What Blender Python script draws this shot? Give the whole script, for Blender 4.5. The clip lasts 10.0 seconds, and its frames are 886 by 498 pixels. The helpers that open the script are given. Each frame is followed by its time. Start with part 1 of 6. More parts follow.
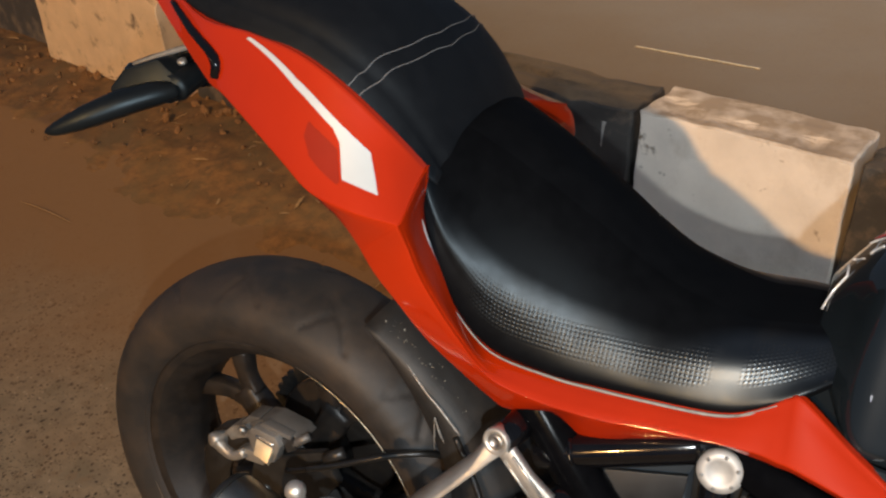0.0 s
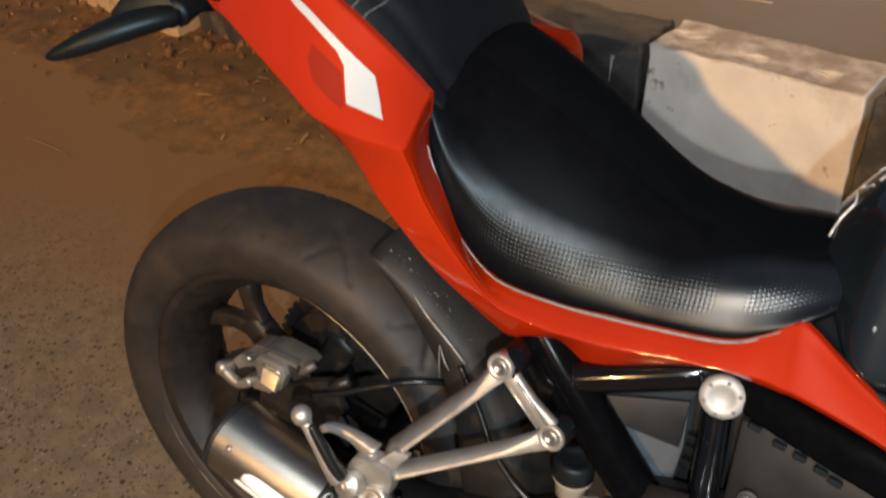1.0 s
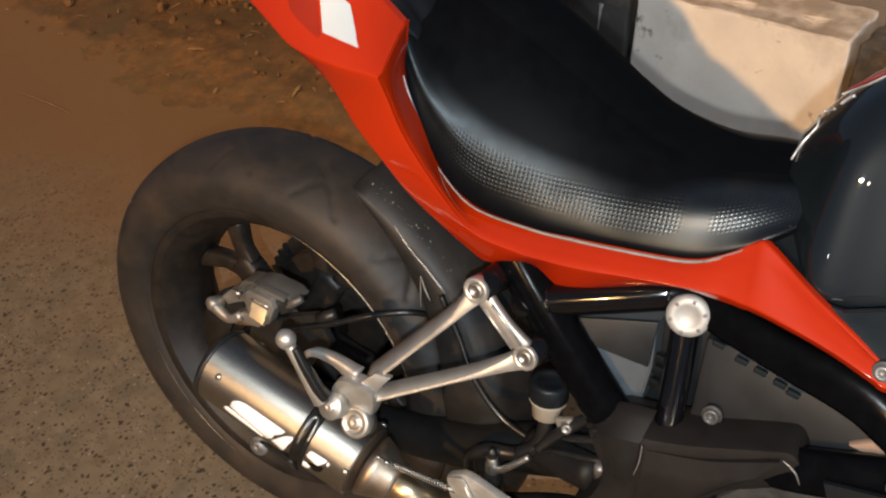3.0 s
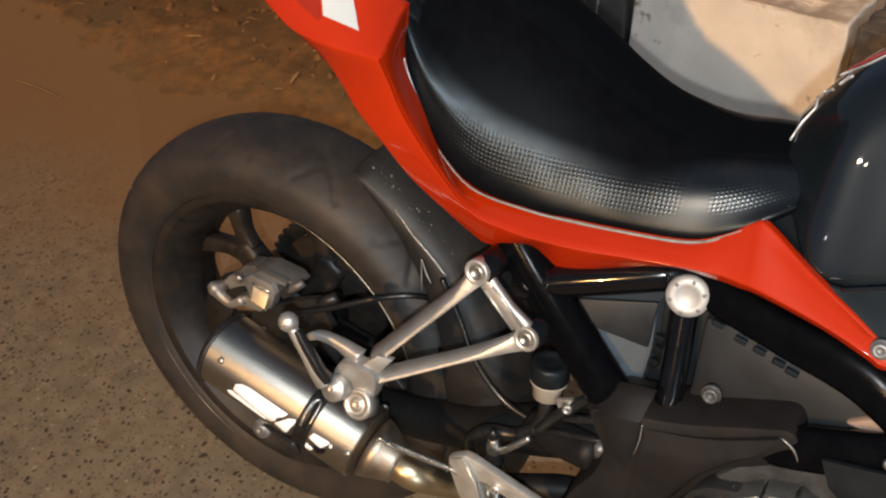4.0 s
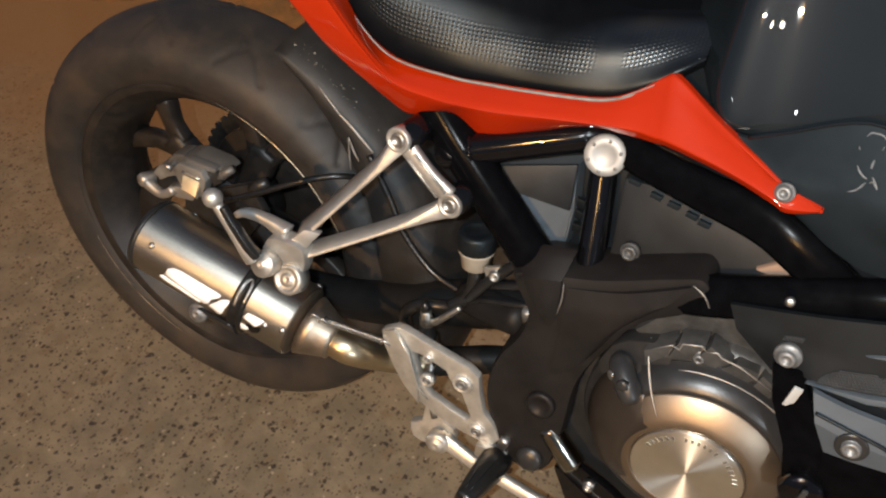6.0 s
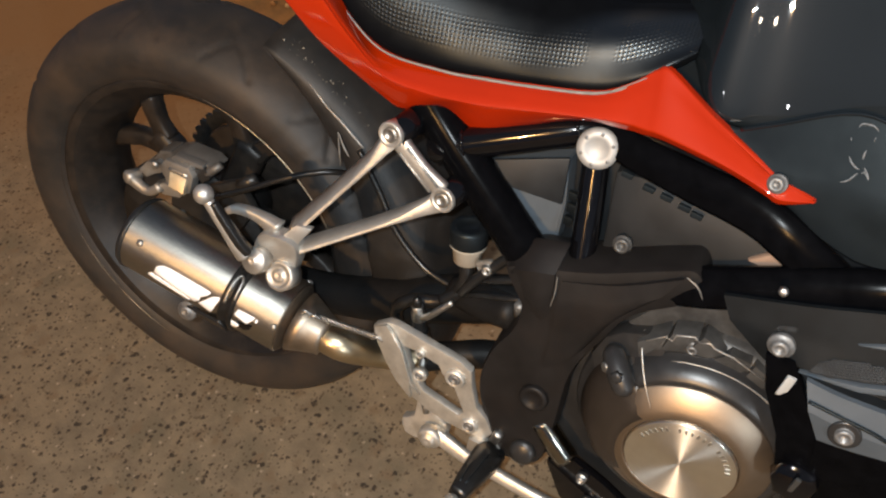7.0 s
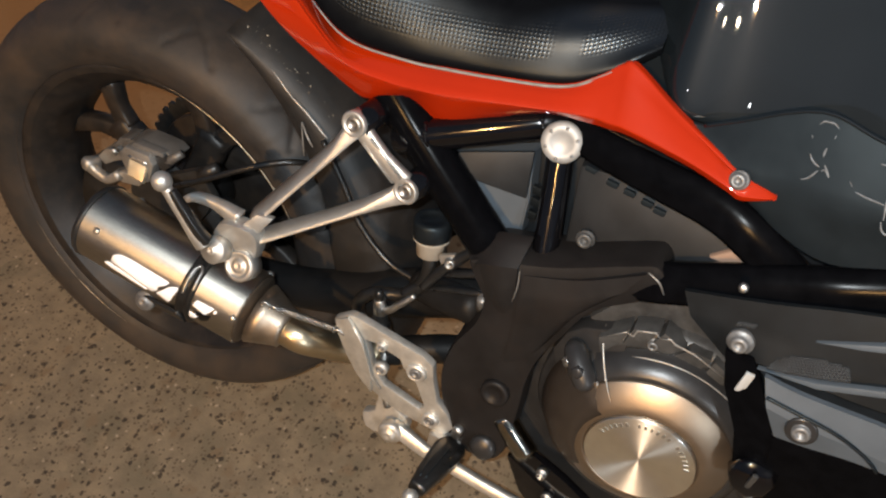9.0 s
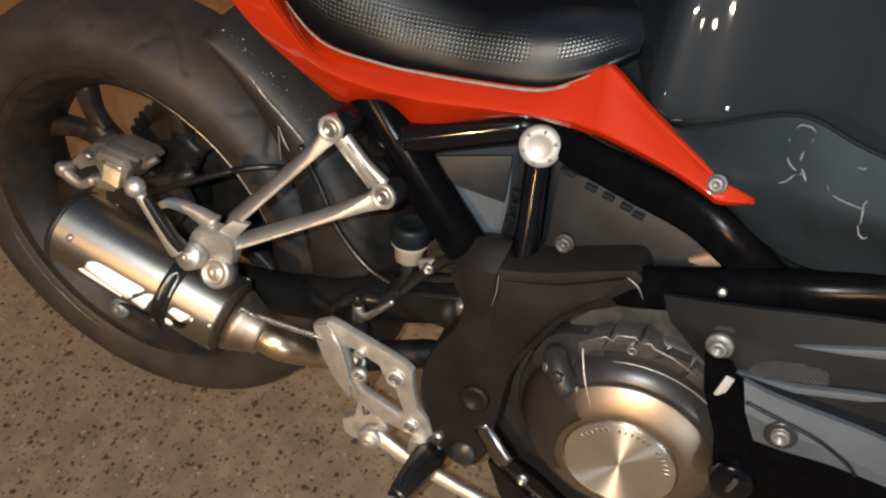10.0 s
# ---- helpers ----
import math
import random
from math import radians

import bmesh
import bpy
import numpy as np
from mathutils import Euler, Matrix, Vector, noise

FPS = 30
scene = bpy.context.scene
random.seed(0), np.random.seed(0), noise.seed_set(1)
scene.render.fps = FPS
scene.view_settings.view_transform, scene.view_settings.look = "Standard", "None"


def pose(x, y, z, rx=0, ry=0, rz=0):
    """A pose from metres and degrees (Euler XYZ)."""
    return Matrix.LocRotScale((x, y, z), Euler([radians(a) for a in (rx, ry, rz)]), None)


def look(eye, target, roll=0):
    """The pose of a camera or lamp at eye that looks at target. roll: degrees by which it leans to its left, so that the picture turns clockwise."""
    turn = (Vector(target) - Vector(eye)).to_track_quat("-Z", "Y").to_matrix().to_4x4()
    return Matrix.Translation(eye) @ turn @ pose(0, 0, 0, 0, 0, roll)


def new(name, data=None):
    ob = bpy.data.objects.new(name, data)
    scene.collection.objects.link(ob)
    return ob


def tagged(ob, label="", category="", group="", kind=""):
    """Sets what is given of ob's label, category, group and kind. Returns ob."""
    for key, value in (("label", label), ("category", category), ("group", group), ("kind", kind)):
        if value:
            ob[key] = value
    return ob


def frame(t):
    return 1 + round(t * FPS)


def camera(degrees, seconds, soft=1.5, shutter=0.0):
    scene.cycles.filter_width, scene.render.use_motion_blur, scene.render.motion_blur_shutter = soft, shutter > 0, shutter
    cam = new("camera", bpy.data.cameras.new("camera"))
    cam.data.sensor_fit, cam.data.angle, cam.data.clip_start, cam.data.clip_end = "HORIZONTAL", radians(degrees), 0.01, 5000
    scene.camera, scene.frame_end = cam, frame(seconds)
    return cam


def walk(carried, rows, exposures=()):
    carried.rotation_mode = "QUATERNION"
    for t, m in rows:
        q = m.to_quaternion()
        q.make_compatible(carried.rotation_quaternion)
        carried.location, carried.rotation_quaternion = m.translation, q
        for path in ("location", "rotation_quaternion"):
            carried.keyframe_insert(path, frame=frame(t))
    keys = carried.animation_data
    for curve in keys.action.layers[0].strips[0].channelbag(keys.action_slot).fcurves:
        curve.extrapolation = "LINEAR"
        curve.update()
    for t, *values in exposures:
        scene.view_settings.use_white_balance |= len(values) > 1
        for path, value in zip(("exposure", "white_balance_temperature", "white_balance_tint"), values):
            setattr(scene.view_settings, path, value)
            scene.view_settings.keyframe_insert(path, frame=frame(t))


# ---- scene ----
cam = camera(54.30, 10.0, soft=2.2, shutter=0.6)
PATH = [
    (0.0, 0.6231, -0.5682, 1.1936, 31.39, -33.02, -4.30),
    (0.5, 0.6117, -0.5811, 1.1941, 31.67, -32.68, -4.24),
    (1.0, 0.6250, -0.5726, 1.1809, 32.20, -36.85, -4.58),
    (1.5, 0.6385, -0.5853, 1.1724, 32.46, -37.73, -4.83),
    (2.0, 0.6532, -0.5970, 1.1726, 32.50, -38.17, -4.78),
    (2.5, 0.6606, -0.5984, 1.1710, 32.50, -38.69, -4.92),
    (4.0, 0.6641, -0.6064, 1.1689, 32.40, -40.07, -5.36),
    (4.5, 0.6636, -0.6207, 1.1621, 32.40, -40.67, -5.42),
    (5.0, 0.6823, -0.6373, 1.1190, 32.17, -44.18, -6.25),
    (5.5, 0.7004, -0.6365, 1.1180, 31.07, -45.31, -5.76),
    (6.0, 0.7107, -0.6255, 1.1344, 29.51, -45.51, -5.34),
    (7.5, 0.6942, -0.6369, 1.1283, 26.75, -45.83, -3.72),
    (8.0, 0.6964, -0.6325, 1.1203, 26.24, -45.86, -2.74),
    (8.5, 0.6998, -0.6271, 1.1271, 25.31, -45.85, -1.91),
    (9.0, 0.7034, -0.6303, 1.1228, 24.52, -45.96, -1.37),
    (9.5, 0.7024, -0.6329, 1.1184, 23.71, -45.92, -0.78),
    (10.0, 0.7050, -0.6217, 1.1205, 22.94, -45.90, -0.60),
]
walk(cam, [(t, pose(x, y, z, 90 + pitch, 0, yaw) @ pose(0, 0, 0, 0, 0, roll)) for t, x, y, z, yaw, pitch, roll in PATH], [(0.0, 0.02), (2.5, 0.05), (4.5, 0.07), (5.0, 0.20), (5.5, 0.20), (6.2, 0.09), (7.3, 0.08), (10.0, 0.08)])
LEAN = radians(-8.63)          # the machine rests on its side stand and leans to its left

# ---- light: a street lamp behind the viewer, the small torch beside the lens, dim night sky, added fills ----
world = bpy.data.worlds.new("night")
scene.world = world
world.use_nodes = True
world.node_tree.nodes["Background"].inputs[0].default_value = (0.44, 0.60, 0.88, 1)
world.node_tree.nodes["Background"].inputs[1].default_value = 0.205


def lamp(name, place, watts, colour, radius):
    data = bpy.data.lights.new(name, "POINT")
    data.energy, data.color, data.shadow_soft_size = watts, colour, radius
    ob = new(name, data)
    ob.location = place
    return ob


lamp("street_lamp_light", (0.45, -11.0, 7.3), 5500, (1.0, 0.55, 0.20), 0.12)
# added cool fill from the right, no source known
lamp("cool_fill_light", (8.0, -7.5, 2.6), 1000, (0.82, 0.92, 1.0), 0.07)
lamp("torch_light", (0.685, -0.665, 1.175), 41, (0.90, 0.97, 1.0), 0.006)
for place, colour, watts in (((3.4, -12.5, 7.6), (1.0, 0.80, 0.55), 140), ((-3.4, -12.0, 4.6), (0.95, 0.97, 1.0), 60), ((10.0, -12.0, 5.0), (1.0, 0.75, 0.45), 140)):
    lamp("distant_lamp_light", place, watts, colour, 0.12)
# unseen cool spot added to brighten the far lane on the right
far = bpy.data.lights.new("far_lane_fill_light", "SPOT")
far.energy, far.color, far.shadow_soft_size, far.spot_size, far.spot_blend = 1500, (0.92, 0.94, 1.0), 0.15, radians(64), 0.6
new("far_lane_fill_light", far).matrix_world = look((1.9, 7.0, 6.5), (1.7, 5.4, 0))
# unseen warm spot added to tint the left of the far lane
glow = bpy.data.lights.new("warm_lane_fill_light", "SPOT")
glow.energy, glow.color, glow.shadow_soft_size, glow.spot_size, glow.spot_blend = 1000, (1.0, 0.58, 0.20), 0.15, radians(64), 0.6
new("warm_lane_fill_light", glow).matrix_world = look((-2.6, 7.0, 6.5), (-1.6, 4.6, 0))
scene.view_settings.exposure = 0.0


# ---- materials ----
def mat(name, colour, rough=0.5, metal=0.0, coat=0.0, vary=0.15, scale=40.0, bump=0.0, bump_scale=300.0, spec=0.5, coat_rough=0.05, stretch=(1, 1, 1), rough_vary=0.1, sheen=(1, 1, 1)):
    m = bpy.data.materials.new(name)
    m.use_nodes = True
    nt = m.node_tree
    b = nt.nodes["Principled BSDF"]
    b.inputs["Metallic"].default_value = metal
    b.inputs["Coat Weight"].default_value = coat
    b.inputs["Coat Roughness"].default_value = coat_rough
    b.inputs["Specular IOR Level"].default_value = spec
    b.inputs["Specular Tint"].default_value = (*sheen, 1)
    co = nt.nodes.new("ShaderNodeTexCoord")
    mp = nt.nodes.new("ShaderNodeMapping")
    mp.inputs["Scale"].default_value = stretch
    nt.links.new(co.outputs["Object"], mp.inputs[0])
    n1 = nt.nodes.new("ShaderNodeTexNoise")
    n1.inputs["Scale"].default_value, n1.inputs["Detail"].default_value, n1.inputs["Roughness"].default_value = scale, 6, 0.65
    nt.links.new(mp.outputs[0], n1.inputs["Vector"])
    r = nt.nodes.new("ShaderNodeValToRGB")
    r.color_ramp.elements[0].position, r.color_ramp.elements[1].position = 0.3, 0.7
    r.color_ramp.elements[0].color = (*[c * (1 - vary) for c in colour], 1)
    r.color_ramp.elements[1].color = (*[min(1, c * (1 + vary)) for c in colour], 1)
    nt.links.new(n1.outputs["Fac"], r.inputs[0])
    nt.links.new(r.outputs[0], b.inputs["Base Color"])
    mr = nt.nodes.new("ShaderNodeMapRange")
    mr.inputs["To Min"].default_value, mr.inputs["To Max"].default_value = max(0.02, rough - rough_vary), min(1, rough + rough_vary)
    nt.links.new(n1.outputs["Fac"], mr.inputs["Value"])
    nt.links.new(mr.outputs[0], b.inputs["Roughness"])
    if bump:
        n2 = nt.nodes.new("ShaderNodeTexNoise")
        n2.inputs["Scale"].default_value, n2.inputs["Detail"].default_value = bump_scale, 3
        nt.links.new(mp.outputs[0], n2.inputs["Vector"])
        bp = nt.nodes.new("ShaderNodeBump")
        bp.inputs["Strength"].default_value, bp.inputs["Distance"].default_value = bump, 0.001
        nt.links.new(n2.outputs["Fac"], bp.inputs["Height"])
        nt.links.new(bp.outputs[0], b.inputs["Normal"])
    return m


def over(m, colour, lo, hi, scale=6.0, detail=8.0, rough=None):
    """Dust or dirt of a colour over a material, where a broad noise lies between lo and hi."""
    nt = m.node_tree
    b = nt.nodes["Principled BSDF"]
    src = b.inputs["Base Color"].links[0].from_socket
    co = nt.nodes.new("ShaderNodeTexCoord")
    n = nt.nodes.new("ShaderNodeTexNoise")
    n.inputs["Scale"].default_value, n.inputs["Detail"].default_value, n.inputs["Roughness"].default_value = scale, detail, 0.7
    nt.links.new(co.outputs["Object"], n.inputs["Vector"])
    mr = nt.nodes.new("ShaderNodeMapRange")
    mr.inputs["From Min"].default_value, mr.inputs["From Max"].default_value = lo, hi
    nt.links.new(n.outputs["Fac"], mr.inputs["Value"])
    mx = nt.nodes.new("ShaderNodeMix")
    mx.data_type = "RGBA"
    nt.links.new(mr.outputs[0], mx.inputs["Factor"])
    nt.links.new(src, mx.inputs["A"])
    mx.inputs["B"].default_value = (*colour, 1)
    nt.links.new(mx.outputs["Result"], b.inputs["Base Color"])
    return m


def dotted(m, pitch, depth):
    """A grid of small embossed dots over the upper flank of the seat, left smooth where glare hides them; the sheen is
    painted in by place, stronger to the front, fading over crown and foot.
    """
    nt = m.node_tree
    b = nt.nodes["Principled BSDF"]

    def calc(op, a, c, d=None):
        n = nt.nodes.new("ShaderNodeMath")
        n.operation = op
        for k, v in enumerate((a, c, d)):
            if v is None:
                continue
            if isinstance(v, (int, float)):
                n.inputs[k].default_value = v
            else:
                nt.links.new(v, n.inputs[k])
        return n.outputs[0]

    def ramp(v, lo, hi, a=0.0, c=1.0):
        n = nt.nodes.new("ShaderNodeMapRange")
        n.interpolation_type = "SMOOTHSTEP"
        for key, value in (("From Min", lo), ("From Max", hi), ("To Min", a), ("To Max", c)):
            n.inputs[key].default_value = value
        nt.links.new(v, n.inputs["Value"])
        return n.outputs[0]

    uv = nt.nodes.new("ShaderNodeUVMap")
    uv.uv_map = "flank"
    sep = nt.nodes.new("ShaderNodeSeparateXYZ")
    nt.links.new(uv.outputs[0], sep.inputs[0])
    waves = [calc("MULTIPLY_ADD", calc("COSINE", calc("MULTIPLY", sep.outputs[k], 2 * math.pi / pitch), None), 0.5, 0.5) for k in ("X", "Y")]
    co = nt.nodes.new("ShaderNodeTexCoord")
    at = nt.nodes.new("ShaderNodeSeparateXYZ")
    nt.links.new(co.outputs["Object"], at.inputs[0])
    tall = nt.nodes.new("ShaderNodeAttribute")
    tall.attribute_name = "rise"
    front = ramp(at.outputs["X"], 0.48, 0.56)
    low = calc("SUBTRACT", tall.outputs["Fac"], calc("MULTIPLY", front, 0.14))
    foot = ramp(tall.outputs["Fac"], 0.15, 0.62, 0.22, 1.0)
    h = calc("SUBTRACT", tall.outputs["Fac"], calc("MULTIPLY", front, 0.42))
    rub = nt.nodes.new("ShaderNodeTexNoise")
    rub.inputs["Scale"].default_value, rub.inputs["Detail"].default_value = 14, 1
    nt.links.new(co.outputs["Object"], rub.inputs["Vector"])
    smooth_spot = calc("MAXIMUM", ramp(at.outputs["X"], 0.515, 0.532, 1, 0), ramp(at.outputs["X"], 0.546, 0.560))
    strength = calc("MULTIPLY", calc("MULTIPLY", calc("MULTIPLY", ramp(low, 0.34, 0.50), ramp(h, 0.82, 1.05, 1, 0)), ramp(at.outputs["X"], 0.300, 0.345)), calc("MULTIPLY", smooth_spot, ramp(rub.outputs["Fac"], 0.22, 0.42, 0.5, 1.0)))
    bp = nt.nodes.new("ShaderNodeBump")
    bp.inputs["Distance"].default_value = depth
    nt.links.new(strength, bp.inputs["Strength"])
    nt.links.new(calc("MULTIPLY", waves[0], waves[1]), bp.inputs["Height"])
    nt.links.new(bp.outputs[0], b.inputs["Normal"])
    # painted sheen: specular level set along and up the flank
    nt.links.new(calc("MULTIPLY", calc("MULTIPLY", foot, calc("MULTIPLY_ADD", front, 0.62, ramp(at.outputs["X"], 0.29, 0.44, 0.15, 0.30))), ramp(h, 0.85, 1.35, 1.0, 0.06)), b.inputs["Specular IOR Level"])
    return m


RED = mat("red_paint", (0.300, 0.0155, 0.0006), 0.5, coat=0.9, spec=0.06, vary=0.06, scale=12, rough_vary=0.04, coat_rough=0.05)
RED_DARK = mat("dark_red_film", (0.205, 0.014, 0.005), 0.5, spec=0.06, coat=0.5, vary=0.08, scale=14)
GLOSS = mat("black_enamel", (0.0026, 0.0026, 0.0032), 0.12, coat=0.45, spec=0.18, vary=0.3, scale=60, rough_vary=0.04, coat_rough=0.025)
TANK = mat("black_tank_paint", (0.0046, 0.0066, 0.0082), 0.50, spec=0.075, sheen=(0.90, 0.92, 0.95), coat=1.0, vary=0.2, scale=8, rough_vary=0.06, coat_rough=0.025)
COVER = over(mat("matt_cover_paint", (0.0094, 0.0086, 0.0085), 0.48, vary=0.3, scale=20, bump=0.10, bump_scale=500, spec=0.19), (0.0145, 0.0105, 0.0085), 0.48, 0.9, 14)
PLASTIC = over(mat("black_plastic", (0.0044, 0.0055, 0.0066), 0.46, sheen=(0.72, 0.90, 1.0), vary=0.3, scale=30, bump=0.10, bump_scale=900, spec=0.30), (0.0125, 0.0135, 0.0140), 0.52, 0.9, 9)
SIDE = over(mat("satin_black_fairing", (0.0070, 0.0096, 0.0118), 0.40, sheen=(0.72, 0.90, 1.0), vary=0.2, scale=20, bump=0.06, bump_scale=700, spec=0.4), (0.020, 0.025, 0.029), 0.55, 0.95, 7)
VINYL = mat("seat_vinyl", (0.0028, 0.0031, 0.0038), 0.62, sheen=(0.72, 0.90, 1.0), spec=0.03, vary=0.2, scale=50, bump=0.10, bump_scale=1100)
PILLION_VINYL = mat("grained_vinyl", (0.0036, 0.0040, 0.0049), 0.54, sheen=(0.80, 0.92, 1.0), spec=0.22, vary=0.2, scale=50, bump=0.25, bump_scale=900)
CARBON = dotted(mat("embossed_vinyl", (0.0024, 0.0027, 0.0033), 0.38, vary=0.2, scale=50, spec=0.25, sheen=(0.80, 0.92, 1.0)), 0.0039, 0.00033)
THREAD = mat("grey_thread", (0.11, 0.11, 0.112), 0.8, vary=0.2, scale=400)
PIPING = mat("grey_piping", (0.15, 0.142, 0.13), 0.45, vary=0.25, scale=150)
RUBBER = over(mat("tyre_rubber", (0.0115, 0.0111, 0.0112), 0.62, vary=0.25, scale=26, bump=0.3, bump_scale=600), (0.048, 0.033, 0.022), 0.40, 0.8, 11)
over(RUBBER, (0.027, 0.023, 0.020), 0.56, 0.85, 5, 4)
RIMGLINT = over(mat("rim_glint_metal", (0.34, 0.29, 0.22), 0.38, metal=0.8, vary=0.4, scale=60), (0.06, 0.05, 0.04), 0.50, 0.62, 30)
RIMPAINT = over(mat("rim_paint", (0.010, 0.0095, 0.0095), 0.45, vary=0.3, scale=30, spec=0.35), (0.046, 0.034, 0.025), 0.42, 0.85, 14)
ALU = mat("cast_aluminium", (0.45, 0.43, 0.395), 0.42, metal=0.78, vary=0.16, scale=35, bump=0.35, bump_scale=700, rough_vary=0.08)
CAPALU = mat("satin_cap_aluminium", (0.35, 0.345, 0.33), 0.55, metal=0.45, vary=0.10, scale=60, bump=0.1, bump_scale=600)
CAST = over(mat("dull_casting", (0.37, 0.355, 0.33), 0.42, metal=0.7, vary=0.2, scale=60, bump=0.5, bump_scale=500), (0.09, 0.08, 0.07), 0.45, 0.8, 30)
DULL = mat("dull_bolt", (0.17, 0.17, 0.168), 0.48, metal=0.6, vary=0.3, scale=150)
STEEL = mat("bolt_steel", (0.38, 0.375, 0.36), 0.42, metal=1.0, vary=0.2, scale=150)
BLACKSTEEL = mat("black_steel", (0.02, 0.02, 0.02), 0.4, metal=0.3, vary=0.3, scale=90)
TITAN = mat("brushed_muffler_steel", (0.43, 0.405, 0.36), 0.50, metal=1.0, vary=0.10, scale=60, bump=0.12, bump_scale=260, stretch=(1, 14, 14), rough_vary=0.06)
turning = TITAN.node_tree.nodes.new("ShaderNodeTangent")
turning.direction_type, turning.uv_map = "UV_MAP", "turned"
TITAN.node_tree.links.new(turning.outputs[0], TITAN.node_tree.nodes["Principled BSDF"].inputs["Tangent"])
TITAN.node_tree.nodes["Principled BSDF"].inputs["Anisotropic"].default_value = 0.85
SOOTED = mat("smoked_steel", (0.30, 0.255, 0.205), 0.46, metal=1.0, vary=0.2, scale=40)
GOLDPIPE = mat("heat_tinted_pipe", (0.52, 0.43, 0.29), 0.33, metal=1.0, vary=0.2, scale=16)
STICKER = mat("white_reflective_film", (0.92, 0.92, 0.93), 0.4, vary=0.03, scale=30, coat=0.2)
WHITE = mat("white_decal", (0.37, 0.385, 0.385), 0.4, vary=0.03, scale=20, coat=0.4)
BRONZE = mat("bronze_engine_paint", (0.29, 0.235, 0.18), 0.44, metal=1.0, vary=0.08, scale=30, bump=0.1, bump_scale=900, rough_vary=0.05)
CASEBLACK = over(mat("engine_case_paint", (0.020, 0.020, 0.0205), 0.36, metal=0.2, vary=0.25, scale=35, bump=0.12, bump_scale=600), (0.030, 0.027, 0.024), 0.52, 0.9, 12)
CASEGREY = over(mat("worn_case_paint", (0.055, 0.055, 0.054), 0.42, metal=0.3, vary=0.3, scale=45, bump=0.3, bump_scale=500), (0.02, 0.02, 0.02), 0.45, 0.7, 26)
INNER = over(mat("dusty_inner_plastic", (0.0075, 0.0085, 0.0095), 0.50, vary=0.3, scale=30, bump=0.15, bump_scale=900, spec=0.35), (0.0155, 0.0175, 0.0190), 0.50, 0.9, 9)
GREYPLATE = mat("grey_plastic", (0.056, 0.067, 0.078), 0.5, vary=0.1, scale=25, bump=0.15, bump_scale=800)
SILVER = mat("silver_plastic", (0.072, 0.087, 0.103), 0.46, metal=0.3, vary=0.1, scale=25, bump=0.1, bump_scale=800)
RESIN = mat("translucent_resin", (0.34, 0.31, 0.26), 0.4, vary=0.1, scale=60)
BRASS = mat("brake_pad_brass", (0.50, 0.42, 0.29), 0.5, metal=0.5, vary=0.15, scale=90)
RAIL = mat("black_rail_paint", (0.0020, 0.0021, 0.0026), 0.20, spec=0.025, vary=0.3, scale=60, rough_vary=0.05)
ARMBLACK = over(mat("swingarm_paint", (0.0080, 0.0076, 0.0074), 0.5, vary=0.3, scale=30, bump=0.1, bump_scale=700, spec=0.16), (0.016, 0.013, 0.011), 0.5, 0.85, 12)
HOSE = mat("rubber_hose", (0.008, 0.008, 0.008), 0.3, vary=0.2, scale=80)
SCUFF = mat("scratched_paint", (0.10, 0.105, 0.11), 0.6, vary=0.5, scale=300)


def disc_material():
    """Turned aluminium: grooves that run round the middle of the disc."""
    m = mat("turned_aluminium", (0.95, 0.92, 0.85), 0.36, metal=1.0, vary=0.06, scale=40, rough_vary=0.04)
    nt = m.node_tree
    b = nt.nodes["Principled BSDF"]
    tan = nt.nodes.new("ShaderNodeTangent")
    tan.direction_type, tan.axis = "RADIAL", "Y"
    b.inputs["Anisotropic"].default_value = 0.9
    b.inputs["Anisotropic Rotation"].default_value = 0.25
    nt.links.new(tan.outputs[0], b.inputs["Tangent"])
    return m


TURNED = disc_material()


# ---- mesh helpers ----
def mesh_of(name, bm, material):
    bmesh.ops.recalc_face_normals(bm, faces=bm.faces)
    me = bpy.data.meshes.new(name)
    bm.to_mesh(me)
    bm.free()
    me.materials.append(material)
    return me


def part(name, bm, material, parent=None, label="", flat=False, sharp=38):
    for f in bm.faces:
        f.smooth = not flat
    sharp = radians(sharp)
    bm.edges.ensure_lookup_table()
    for e in bm.edges:
        if len(e.link_faces) == 2 and e.calc_face_angle(0) > sharp:
            e.smooth = False
    ob = new(name, mesh_of(name, bm, material))
    if parent is not None:
        ob.parent = parent
    if label:
        ob["label"] = label
    return ob


def spline(pts, n):
    """Points along a smooth curve through pts, n to a span."""
    p = [Vector(q) for q in pts]
    out = []
    for i in range(len(p) - 1):
        a, b, c, d = p[max(i - 1, 0)], p[i], p[i + 1], p[min(i + 2, len(p) - 1)]
        for k in range(n):
            t = k / n
            out.append(0.5 * ((2 * b) + (c - a) * t + (2 * a - 5 * b + 4 * c - d) * t * t + (3 * b - a - 3 * c + d) * t ** 3))
    out.append(p[-1])
    return out


def ring_skin(bm, rings, caps=True, closed=True):
    vs = [[bm.verts.new(v) for v in r] for r in rings]
    for a, b in zip(vs, vs[1:]):
        m = len(a)
        for k in range(m if closed else m - 1):
            bm.faces.new((a[k], a[(k + 1) % m], b[(k + 1) % m], b[k]))
    if caps and closed:
        bm.faces.new(vs[0])
        bm.faces.new(list(reversed(vs[-1])))
    return vs


